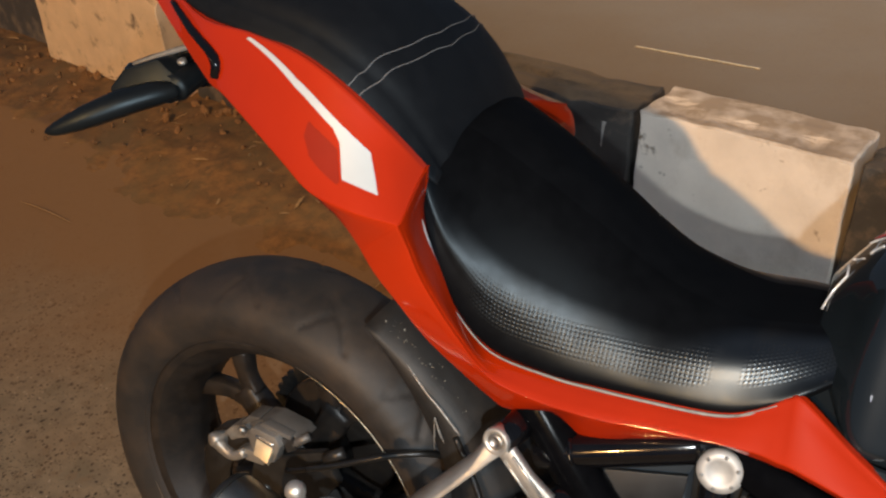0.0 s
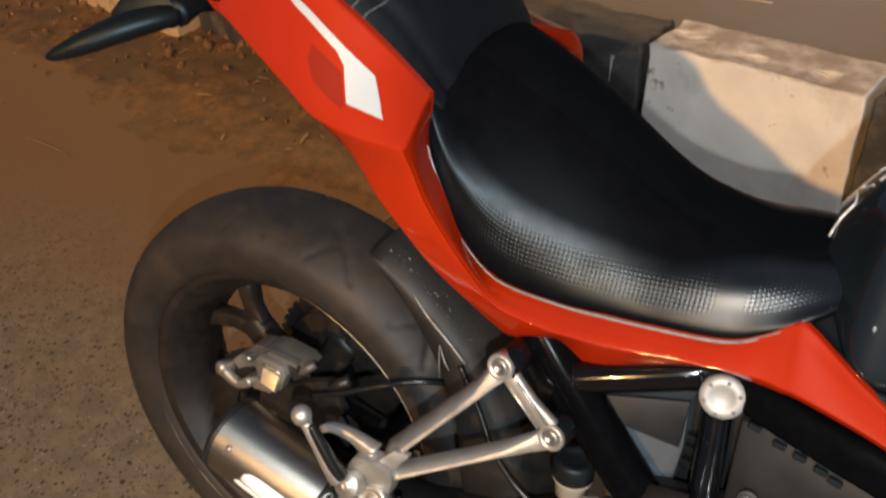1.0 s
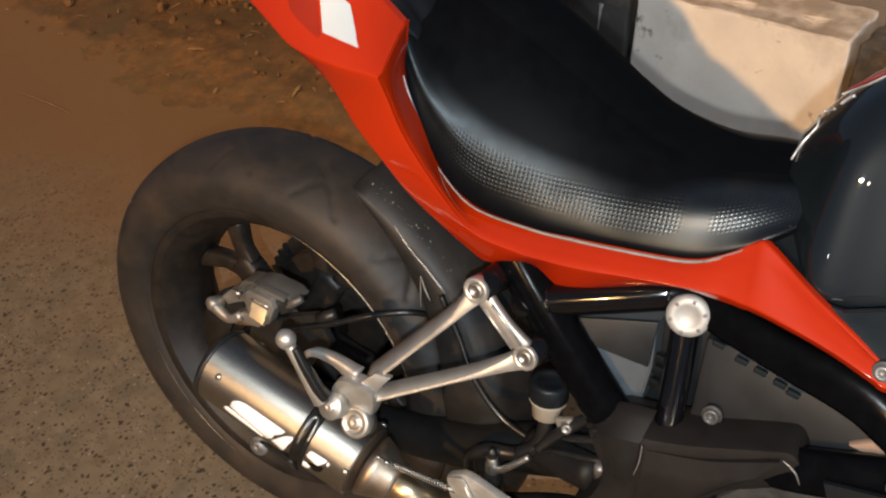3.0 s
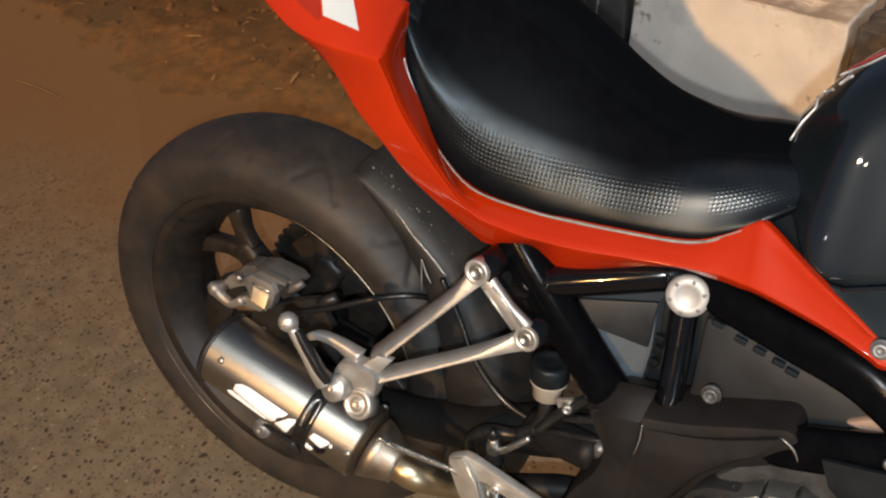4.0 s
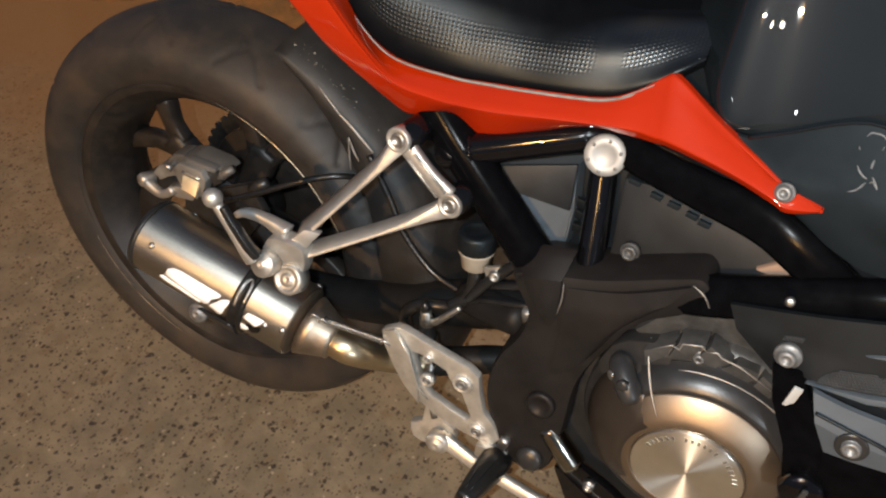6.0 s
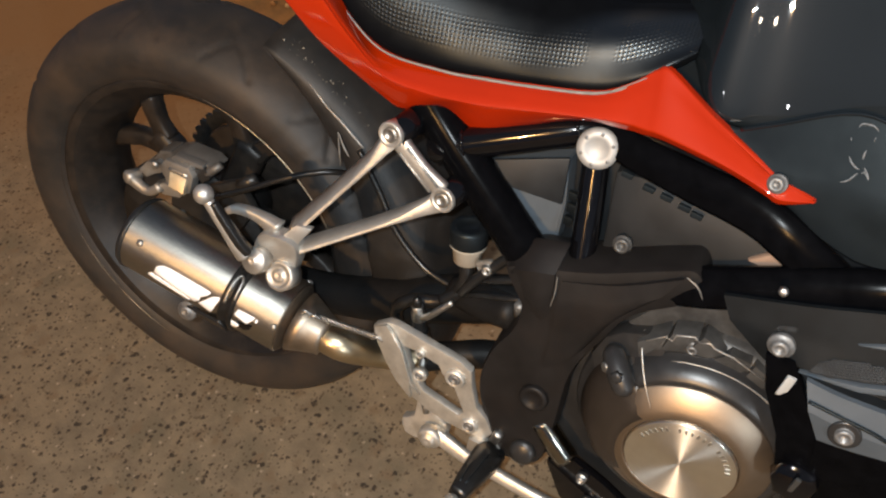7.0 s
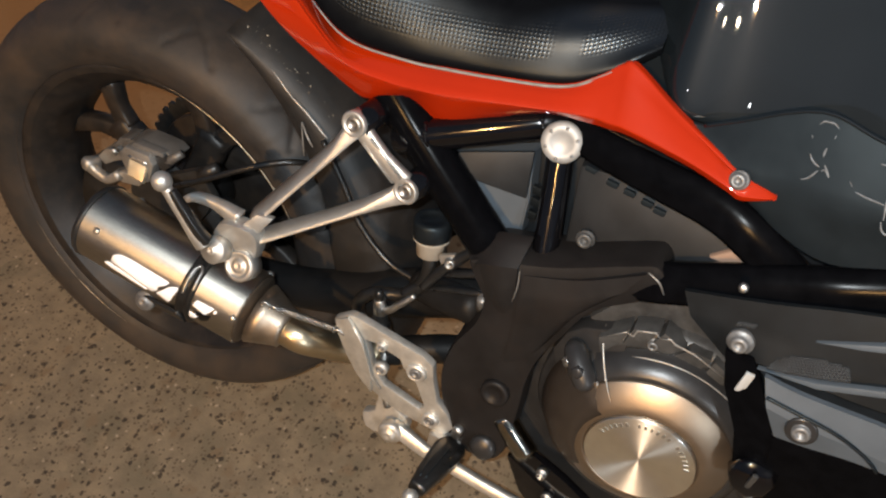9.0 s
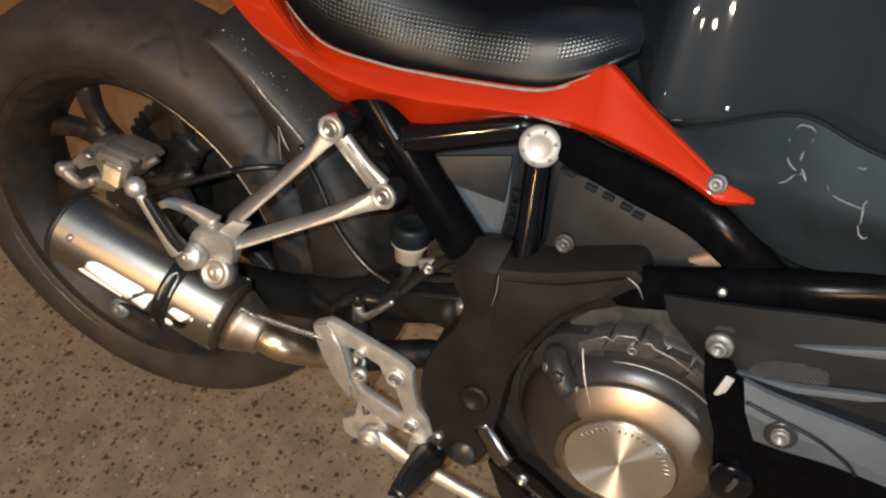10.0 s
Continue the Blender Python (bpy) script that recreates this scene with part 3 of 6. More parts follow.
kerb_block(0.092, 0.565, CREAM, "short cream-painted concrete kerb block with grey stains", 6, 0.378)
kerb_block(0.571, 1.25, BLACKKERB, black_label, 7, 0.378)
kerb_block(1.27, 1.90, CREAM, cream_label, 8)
line_white = mat("faded_road_paint", (0.50, 0.44, 0.31), 0.7, vary=0.35, scale=30)
tagged(part("road_line", box((-0.105, 2.49, 0.001), (0.48, 0.010, 0.006), (0, 0, -8.7), 0.001), line_white), "thin faded white line across the far road", "road marking")

tagged(part("twig", tube([(-1.600, 0.720, 0.002), (-1.52, 0.716, 0.005), (-1.43, 0.706, 0.004), (-1.360, 0.697, 0.002)], [0.0008, 0.0014, 0.0014, 0.0008], 6, 5), mat("dry_straw", (0.30, 0.19, 0.085), 0.8, vary=0.3, scale=60)), "thin dry stalk lying on the road", "twig")

# ---- the motorcycle ----
bike = new("motorcycle")
bike.rotation_euler = (LEAN, 0, 0)
tagged(bike, "red and black sport motorcycle parked beside a kerb", "motorcycle")
AXLE = Vector((0, 0, 0.306))
OUT = (0, -1, 0)


def wheel_at(centre, parent_name, label, disc_side=-1, spokes=True):
    c = Vector(centre)
    barrel = [(-0.063, 0.2165), (-0.067, 0.2255), (-0.0665, 0.2285), (-0.062, 0.229), (-0.056, 0.216), (-0.045, 0.208), (-0.02, 0.197), (0.02, 0.197), (0.036, 0.206), (0.043, 0.214), (0.047, 0.225), (0.052, 0.224), (0.050, 0.215),
              (0.036, 0.200), (0.02, 0.187), (-0.02, 0.187), (-0.045, 0.200), (-0.058, 0.2125), (-0.063, 0.2165)]
    bm = bmesh.new()
    n = 96
    rings = [[c + Vector((r * math.cos(a), y, r * math.sin(a))) for a in (2 * math.pi * k / n for k in range(n))] for y, r in barrel]
    ring_skin(bm, rings, caps=False)
    rim = part(parent_name, bm, RIMPAINT, bike, label)
    # tyre: fine lathe with slanted tread grooves pressed in
    prof = spline([(-0.060, 0, 0.224), (-0.068, 0, 0.234), (-0.0755, 0, 0.255), (-0.073, 0, 0.274), (-0.058, 0, 0.2905), (-0.034, 0, 0.3015), (0, 0, 0.306),
                   (0.034, 0, 0.3015), (0.058, 0, 0.2905), (0.073, 0, 0.274), (0.0755, 0, 0.255), (0.067, 0, 0.236), (0.052, 0, 0.222)], 5)
    n = 420
    bm = bmesh.new()
    rings = []
    ct = c + Vector((-0.007, -0.005, 0.001))
    for p in prof:
        y, r = p.x, p.z
        ring = []
        for k in range(n):
            a = 2 * math.pi * k / n
            rr = r
            if abs(y) < 0.069 and r > 0.27:
                side = 1 if y > 0 else -1
                ph = ((a * 14 / (2 * math.pi) + (0.5 if side > 0 else 0) + abs(y) * 9.0) % 1.0) * (2 * math.pi / 14) * 0.3
                if 0.010 < abs(y) < 0.062 and ph < 0.0085:
                    rr -= 0.0028
                ph2 = ((a * 14 / (2 * math.pi) + 0.45 + (0.5 if side > 0 else 0) - abs(y) * 6.0) % 1.0) * (2 * math.pi / 14) * 0.3
                if 0.030 < abs(y) < 0.066 and ph2 < 0.0075:
                    rr -= 0.0022
            ring.append(ct + Vector((rr * math.cos(a), y, rr * math.sin(a))))
        rings.append(ring)
    rings += [[c + Vector((0.214 * math.cos(2 * math.pi * k / n), y, 0.214 * math.sin(2 * math.pi * k / n))) for k in range(n)] for y in (0.044, -0.05)]
    rings.append(rings[0])
    vs = [[bm.verts.new(v) for v in r] for r in rings[:-1]]
    vs.append(vs[0])
    for p, q in zip(vs, vs[1:]):
        for k in range(n):
            bm.faces.new((p[k], p[(k + 1) % n], q[(k + 1) % n], q[k]))
    part("tyre", bm, RUBBER, rim, "dusty worn black rubber tyre")
    # raised bead ring on the sidewall
    for s in (-1, 1):
        bm = bmesh.new()
        ring_skin(bm, [[c + Vector((r * math.cos(2 * math.pi * k / 96), s * y, r * math.sin(2 * math.pi * k / 96))) for k in range(96)] for y, r in ((0.063, 0.232), (0.0685, 0.2335), (0.0695, 0.236), (0.067, 0.2385))], caps=False)
        part("bead_ring", bm, RUBBER, rim)
    # lip highlight modelled as two bright arcs, only where it shows
    for a0, a1, thick in ((14, 76, 0.0011), (196, 246, 0.0006)):
        arc = [c + Vector((0.2318 * math.cos(radians(d)), -0.0762, 0.2318 * math.sin(radians(d)))) for d in np.linspace(a0, a1, 24)]
        part("rim_highlight", tube(arc, [thick * 0.2, thick, thick, thick * 0.8, thick * 0.2], 6, 1), RIMGLINT, rim, "bright highlight arc along the worn rim edge")
    hub = lathe([(-0.055, 0.0), (-0.055, 0.036), (-0.045, 0.045), (-0.015, 0.05), (0.015, 0.05), (0.045, 0.045), (0.055, 0.036), (0.055, 0.0)], c, (0, 1, 0), 36)
    part("hub", hub, RIMPAINT, rim)
    for i in range(5):
        a = radians(134.5 + 72 * i)
        er, et = Vector((math.cos(a), 0, math.sin(a))), Vector((-math.sin(a), 0, math.cos(a)))
        bm = bar([c + er * 0.035, c + er * 0.085, c + er * 0.140], [0.024, 0.019, 0.020], [0.024, 0.018, 0.015], (0, 1, 0), 4)
        for sgn, open_by in ((-1, 13.0), (1, 20.5)):
            b = a + sgn * radians(open_by)
            eb = Vector((math.cos(b), 0, math.sin(b)))
            bm = bar([c + er * 0.126 + et * sgn * 0.009, c + er * 0.153 + et * sgn * 0.13 * math.tan(radians(open_by)) * 0.62, c + eb * 0.192], [0.013, 0.0115, 0.014], [0.012, 0.011, 0.014], (0, 1, 0), 4, bm=bm, chamfer=0.25)
        part("spoke", bm, RIMPAINT, rim)
    # brake disc with drilled look: a ring, its carrier and sensor ring
    y0 = 0.072 * disc_side
    bm = bmesh.new()
    ring_skin(bm, [[c + Vector((r * math.cos(k * math.pi / 36), y, r * math.sin(k * math.pi / 36))) for k in range(72)] for y, r in ((y0 - 0.002, 0.075), (y0 - 0.002, 0.12), (y0 + 0.002, 0.12), (y0 + 0.002, 0.075), (y0 - 0.002, 0.075))], caps=False)
    part("brake_disc", bm, BLACKSTEEL, rim, "dark steel brake disc")
    bm = bmesh.new()
    teeth = [(0.1225 if k % 4 in (0, 1) else 0.1165) for k in range(168)]
    loops = []
    for y in (0.078, 0.084):
        loops.append([c + Vector((q * math.cos(2 * math.pi * k / 168), -disc_side * y, q * math.sin(2 * math.pi * k / 168))) for k, q in enumerate(teeth)])
        loops.append([c + Vector((0.098 * math.cos(2 * math.pi * k / 168), -disc_side * y, 0.098 * math.sin(2 * math.pi * k / 168))) for k in range(168)])
    ring_skin(bm, [loops[0], loops[1], loops[3], loops[2], loops[0]], caps=False)
    part("sprocket", bm, BLACKSTEEL, rim, "dark toothed chain sprocket")
    part("sprocket_carrier", lathe([(0.0, 0.0), (0.0, 0.094), (0.003, 0.0975), (0.008, 0.0985), (0.012, 0.092), (0.020, 0.05), (0.022, 0.0)], c + Vector((0, -disc_side * 0.066, 0)), (0, -disc_side, 0), 48), RIMPAINT, rim, "dark cast sprocket carrier")
    part("axle_nut", lathe([(0, 0.018), (0.012, 0.018), (0.02, 0.013), (0.03, 0.013), (0.03, 0.006), (0.018, 0.005)], c + Vector((0, disc_side * 0.112, 0)), (0, disc_side, 0), 6), STEEL, rim)
    return rim


wheel_at((0.004, 0, 0.305), "rear_wheel", "black five-spoke alloy rear wheel")

# red tail panels: upper edge, ridge, lower edge
UPPER = [(-0.085, -0.095, 1.005), (0.035, -0.155, 0.950), (0.108, -0.165, 0.940), (0.162, -0.168, 0.929), (0.207, -0.168, 0.907), (0.245, -0.158, 0.873), (0.2705, -0.144, 0.8405), (0.272, -0.143, 0.8365),
         (0.269, -0.140, 0.790), (0.286, -0.138, 0.749), (0.310, -0.135, 0.695), (0.340, -0.133, 0.673), (0.388, -0.130, 0.667), (0.425, -0.128, 0.666), (0.459, -0.125, 0.667),
         (0.500, -0.122, 0.668), (0.545, -0.120, 0.671), (0.572, -0.117, 0.685), (0.589, -0.115, 0.697), (0.602, -0.117, 0.6995), (0.645, -0.130, 0.673), (0.700, -0.1525, 0.6495), (0.712, -0.158, 0.6455), (0.737, -0.168, 0.641)]
RIDGE = [(-0.075, -0.118, 0.985), (0.048, -0.163, 0.897), (0.085, -0.177, 0.884), (0.162, -0.198, 0.844), (0.200, -0.207, 0.824), (0.245, -0.2095, 0.8165), (0.2795, -0.2008, 0.8103), (0.2818, -0.1998, 0.8075),
         (0.2850, -0.191, 0.788), (0.295, -0.181, 0.750), (0.323, -0.166, 0.695), (0.352, -0.160, 0.662), (0.392, -0.157, 0.652), (0.425, -0.155, 0.650), (0.455, -0.152, 0.650),
         (0.500, -0.146, 0.652), (0.545, -0.141, 0.654), (0.575, -0.140, 0.656), (0.592, -0.143, 0.656), (0.609, -0.147, 0.656), (0.660, -0.157, 0.648), (0.698, -0.165, 0.638), (0.711, -0.168, 0.634), (0.7365, -0.170, 0.640)]
LOWER = [(-0.068, -0.112, 0.972), (0.050, -0.150, 0.886), (0.090, -0.160, 0.869), (0.165, -0.186, 0.833), (0.200, -0.196, 0.814), (0.224, -0.196, 0.795), (0.235, -0.1902, 0.7735), (0.2365, -0.1898, 0.7705),
         (0.247, -0.186, 0.750), (0.265, -0.178, 0.722), (0.289, -0.160, 0.678), (0.340, -0.142, 0.628), (0.360, -0.137, 0.617), (0.402, -0.137, 0.629), (0.434, -0.127, 0.604),
         (0.475, -0.124, 0.619), (0.529, -0.122, 0.638), (0.575, -0.130, 0.643), (0.592, -0.134, 0.644), (0.609, -0.138, 0.645), (0.661, -0.148, 0.637), (0.698, -0.159, 0.629), (0.712, -0.163, 0.626), (0.737, -0.169, 0.639)]


def middle(z):
    """The middle plane of the upper body, which sits a little to the right of the wheel's."""
    return min(0.0, max(-0.058, -0.035 - 0.7 * (z - 0.838)))


def far_side(pts):
    return [(x, -y + 2 * middle(z) - 0.006, z - 0.004 + 0.016 * min(1, max(0, (z - 0.74) / 0.06))) for x, y, z in pts]


def lines_between(a, b, t):
    return [tuple(Vector(p).lerp(Vector(q), t)) for p, q in zip(a, b)]


def panel_lines(f):
    u, r, w = f(UPPER), f(RIDGE), f(LOWER)
    soft = [tuple((Vector(a) + Vector(b)) * 0.25 + Vector(c) * 0.5) for a, b, c in zip(lines_between(u, r, 0.955), lines_between(r, w, 0.055), r)]
    return [u, lines_between(u, r, 0.5), lines_between(u, r, 0.955), soft, lines_between(r, w, 0.055), lines_between(r, w, 0.6), w]


tail = part("tail_panel", shell(panel_lines(list), 5, 0.004, (0, 1, 0), 2, roll=0.0035), RED, bike, "glossy red tail panel with a white stripe decal")
part("tail_panel", shell(panel_lines(far_side), 5, 0.004, (0, -1, 0), 2, roll=0.0035), RED, bike, "glossy red tail panel")


def on_tail(j, v, lift=0.0008):
    """A place on the right tail panel: j along its stations, v from upper edge (0) to ridge (1) to lower edge (2)."""
    def at(line):
        pts = spline(line, 5)
        k = min(max(j * 5, 0), len(pts) - 1.001)
        return pts[int(k)].lerp(pts[int(k) + 1], k - int(k))
    a, b = (at(UPPER), at(RIDGE)) if v <= 1 else (at(RIDGE), at(LOWER))
    return a.lerp(b, v if v <= 1 else v - 1) + Vector((0, -lift, lift * 0.4))


def decal_on_tail(name, edge_a, edge_b, n, material, label, lift=0.0010):
    """A film on the panel between two lines of (station, v), laid 1 mm proud."""
    bm = bmesh.new()
    top, low = [], []
    for i in range(n + 1):
        row, row2 = [], []
        for k in range(7):
            t = i / n
            ja, va = np.interp(t, np.linspace(0, 1, len(edge_a)), [e[0] for e in edge_a]), np.interp(t, np.linspace(0, 1, len(edge_a)), [e[1] for e in edge_a])
            jb, vb = np.interp(t, np.linspace(0, 1, len(edge_b)), [e[0] for e in edge_b]), np.interp(t, np.linspace(0, 1, len(edge_b)), [e[1] for e in edge_b])
            w = k / 6
            p = on_tail(ja + (jb - ja) * w, va + (vb - va) * w, lift)
            row.append(bm.verts.new(p))
            row2.append(bm.verts.new(p + Vector((0, lift * 0.9, -lift * 0.4))))
        top.append(row)
        low.append(row2)
    for g in (top, low):
        for a, b in zip(g, g[1:]):
            for k in range(6):
                bm.faces.new((a[k], a[k + 1], b[k + 1], b[k]))
    return part(name, bm, material, tail, label)


decal_on_tail("stripe_decal", [(2.1, 0.04), (3.1, 0.20), (4.2, 0.28), (4.9, 0.32), (5.35, 0.70)], [(2.05, 0.08), (3.1, 0.28), (4.1, 0.36), (4.3, 0.43), (4.56, 0.73)], 32, WHITE, "white reflective stripe decal")
decal_on_tail("tinted_decal", [(3.55, 0.46), (4.05, 0.48), (4.28, 0.50), (4.52, 0.76)], [(3.50, 0.60), (3.75, 0.72), (4.0, 0.75), (4.5, 0.80)], 12, RED_DARK, "darker red film")

# edge highlight of the panel, laid on as a thin bright tube
part("panel_highlight", tube([(0.2715, -0.1435, 0.792), (0.2765, -0.1425, 0.774), (0.2845, -0.1415, 0.755), (0.2935, -0.1410, 0.735)], [0.0006, 0.0013, 0.0010, 0.0004], 6, 5), STEEL, tail, "thin highlight line on the panel edge beside the seat")

# seats
def seat_rings(stations, centre=lambda x: 0.0, crease=False):
    """Cross-sections of a cushion: x, half width and height of the foot, of the shoulder, height of the crown."""
    rings = []
    for x, hb, zb, hr, zr, zt in stations:
        mid = centre(x)
        hb, hr = hb + mid, hr + mid
        if crease:
            half = spline([(hb - 0.004, 0, zb - 0.004), (hb, 0, zb + 0.004), (hb * 0.5 + hr * 0.5 + 0.001, 0, zb * 0.5 + zr * 0.5), (hr + 0.0045, 0, zr - 0.011), (hr - 0.010, 0, zr + 0.0045), (hr * 0.5, 0, zr + (zt - zr) * 0.78), (0, 0, zt)], 5)
        else:
            half = spline([(hb - 0.004, 0, zb - 0.004), (hb, 0, zb + 0.004), ((hb * 0.45 + hr * 0.55) + 0.003, 0, zb * 0.45 + zr * 0.55), (hr, 0, zr), (hr * 0.62, 0, zr + (zt - zr) * 0.72), (hr * 0.25, 0, zr + (zt - zr) * 0.97), (0, 0, zt)], 5)
        near = [Vector((x, mid - p.x, p.z)) for p in half]
        far = [Vector((x, mid + p.x, p.z)) for p in reversed(half[:-1])]
        rings.append(near + far)
    return rings


def interp_stations(st, n):
    pts = np.array(st, float)
    a = spline([p[:3] for p in pts], n)
    b = spline([p[3:] for p in pts], n)
    return [(*p, *q) for p, q in zip(a, b)]


RIDER = [(0.262, 0.132, 0.812, 0.124, 0.836, 0.862), (0.275, 0.140, 0.772, 0.131, 0.815, 0.864), (0.300, 0.141, 0.718, 0.131, 0.775, 0.858), (0.340, 0.140, 0.680, 0.126, 0.740, 0.840), (0.400, 0.135, 0.669, 0.115, 0.718, 0.802), (0.440, 0.130, 0.667, 0.108, 0.711, 0.772),
         (0.480, 0.126, 0.667, 0.103, 0.706, 0.748), (0.540, 0.121, 0.671, 0.097, 0.712, 0.729), (0.575, 0.116, 0.684, 0.092, 0.717, 0.732), (0.600, 0.109, 0.699, 0.083, 0.721, 0.734), (0.617, 0.096, 0.708, 0.072, 0.722, 0.736)]
seat = new("rider_seat")
seat.parent = bike
seat["label"] = "black vinyl rider seat with embossed sides"
rings = seat_rings(interp_stations(RIDER, 5), lambda x: -0.012)
M_SIDE, SHOULDER = 22, 15
bm = bmesh.new()
ring_skin(bm, [r[M_SIDE:-M_SIDE] for r in rings], closed=False)
part("top_cover", bm, VINYL, seat)


def side_cover(rows):
    """A flank of the cushion, from its foot over the shoulder, with a map in metres and its height as a share of the shoulder's."""
    bm = bmesh.new()
    lay = bm.loops.layers.uv.new("flank")
    rise = bm.verts.layers.float.new("rise")
    run, grid, place = 0.0, [], {}
    for i, row in enumerate(rows):
        run += (row[8] - rows[i - 1][8]).length if i else 0
        up = [0.0]
        for a, b in zip(row, row[1:]):
            up.append(up[-1] + (b - a).length)
        line = []
        for v, h in zip(row, up):
            vert = bm.verts.new(v)
            vert[rise] = h / up[SHOULDER]
            place[vert] = (run, h)
            line.append(vert)
        grid.append(line)
    for a, b in zip(grid, grid[1:]):
        for k in range(len(a) - 1):
            face = bm.faces.new((a[k], a[k + 1], b[k + 1], b[k]))
            for loop in face.loops:
                loop[lay].uv = place[loop.vert]
    return bm


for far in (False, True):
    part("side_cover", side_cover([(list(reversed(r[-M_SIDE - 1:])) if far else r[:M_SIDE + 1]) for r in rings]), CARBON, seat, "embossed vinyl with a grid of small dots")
for s in (-1, 1):
    part("seat_piping", tube([(x, s * (hb + 0.001), zb - 0.003) for x, hb, zb, *_ in RIDER[2:-2]], [0.0006, 0.0010, 0.0014, 0.0016, 0.0018, 0.0016, 0.0010], 8, 6), PIPING, seat, "thin grey piping")
    part("seat_piping", tube([(0.553, s * 0.1095 - 0.012, 0.672), (0.5857, s * 0.1025 - 0.012, 0.6915), (0.6125, s * 0.0845 - 0.012, 0.7110)], [0.0005, 0.0007, 0.0011], 8, 6), PIPING, seat)
for r in (rings[0], rings[-1]):
    bm = bmesh.new()
    bm.faces.new([bm.verts.new(v) for v in r])
    part("end_cover", bm, VINYL, seat)
PILLION = [(-0.13, 0.085, 1.012, 0.07, 1.03, 1.045), (-0.05, 0.125, 0.985, 0.112, 1.008, 1.030), (0.03, 0.148, 0.950, 0.132, 0.980, 1.012), (0.10, 0.160, 0.936, 0.144, 0.969, 0.995), (0.16, 0.162, 0.922, 0.144, 0.956, 0.980),
           (0.205, 0.160, 0.900, 0.140, 0.934, 0.962), (0.238, 0.150, 0.868, 0.127, 0.903, 0.930), (0.262, 0.138, 0.836, 0.115, 0.866, 0.892), (0.276, 0.126, 0.818, 0.107, 0.838, 0.862)]
prings = seat_rings(interp_stations(PILLION, 5), lambda x: float(np.interp(x, [0.2, 0.28], [-0.042, -0.015])), crease=True)
bm = bmesh.new()
ring_skin(bm, prings)
pillion = part("pillion_seat", bm, PILLION_VINYL, bike, "black vinyl pillion seat with double stitching")
for off in (0, 1):
    line = []
    for i in range(4, len(prings[0]) - 6):
        best = None
        for k in np.arange(22, len(prings) - 2, 0.1):
            p = prings[int(k)][i].lerp(prings[int(k) + 1][i], float(k) - int(k))
            miss = abs(p.x - 0.0085 * off - float(np.interp(abs(p.y + 0.042), [0, 0.053, 0.088, 0.117, 0.135], [0.2350, 0.2305, 0.220, 0.208, 0.200])))
            if best is None or miss < best[0]:
                best = (miss, p)
        line.append(best[1] + Vector((0.0004, -0.0003, 0.0006)))
    part("stitching", tube([p + Vector((0.0003, -0.0003, 0.0007)) for p in line[::2]], 0.00050, 6, 3), THREAD, pillion, "light grey thread")

# tail end: slot, seat rail cover, number plate hanger, indicator
slot = [on_tail(0.7, 0.28, 0.001), on_tail(1.0, 0.32, 0.001), on_tail(1.5, 0.52, 0.001), on_tail(1.6, 0.84, 0.001)]
part("panel_seam", tube(slot, [0.0035, 0.0060, 0.0068, 0.0050], 8, 6, squash=0.6), GLOSS, tail, "black seam between tail panels")
part("tail_knob", lathe([(0, 0.0), (0.001, 0.011), (0.007, 0.013), (0.011, 0.010), (0.013, 0.0)], (0.130, -0.148, 0.924), (0.3, -0.5, 1), 20), RED, bike, "rounded red cap beside the pillion seat")
part("under_seat_cover", shell([[(-0.05, -0.11, 0.995), (0.04, -0.14, 0.962), (0.12, -0.152, 0.948)], [(-0.05, -0.09, 1.01), (0.04, -0.125, 0.985), (0.12, -0.14, 0.962)]], 4, 0.004), PLASTIC, bike)
bm = plate([(-0.02, -0.03, 0.915), (0.06, -0.03, 0.880), (0.03, -0.03, 0.845), (-0.07, -0.03, 0.842), (-0.10, -0.03, 0.870)], 0.06, 0.006)
part("tail_underside", bm, PLASTIC, bike)
def indicator(f):
    ob = part("turn_indicator", tube(f([(-0.046, -0.105, 0.855), (-0.058, -0.122, 0.853), (-0.080, -0.150, 0.846), (-0.105, -0.178, 0.834), (-0.128, -0.196, 0.823), (-0.137, -0.202, 0.820)]), [0.012, 0.018, 0.0195, 0.0165, 0.010, 0.003], 7, 3, squash=0.72), PLASTIC, bike, "black arrow-shaped turn indicator")
    part("indicator_stalk", tube(f([(-0.040, -0.02, 0.872), (-0.045, -0.07, 0.866), (-0.048, -0.108, 0.855)]), [0.016, 0.013, 0.016], 8, 4), PLASTIC, ob)
    part("indicator_body", plate(f([(-0.047, -0.122, 0.842), (-0.034, -0.108, 0.862), (-0.064, -0.112, 0.886), (-0.098, -0.128, 0.874), (-0.112, -0.140, 0.853), (-0.088, -0.140, 0.838)]), 0.035, 0.006, away=f([(0, 1, 0)])[0]), PLASTIC, ob)
    part("indicator_screw", lathe([(0, 0.005), (0.003, 0.005), (0.004, 0.003)], f([(-0.046, -0.094, 0.880)])[0], f([(0.1, -0.5, 1.0)])[0], 12), CAST, ob)
    return ob


indicator(list)
part("plate_hanger", tube([(-0.02, -0.065, 0.896), (-0.066, -0.074, 0.884), (-0.115, -0.098, 0.866), (-0.122, -0.102, 0.852)], [0.007, 0.007, 0.007, 0.005], 10, 5), GLOSS, bike)
part("hanger_strip", tube([(-0.035, -0.076, 0.897), (-0.066, -0.083, 0.888), (-0.108, -0.103, 0.872)], 0.0032, 8, 4), PIPING, bike, "pale grey strip")
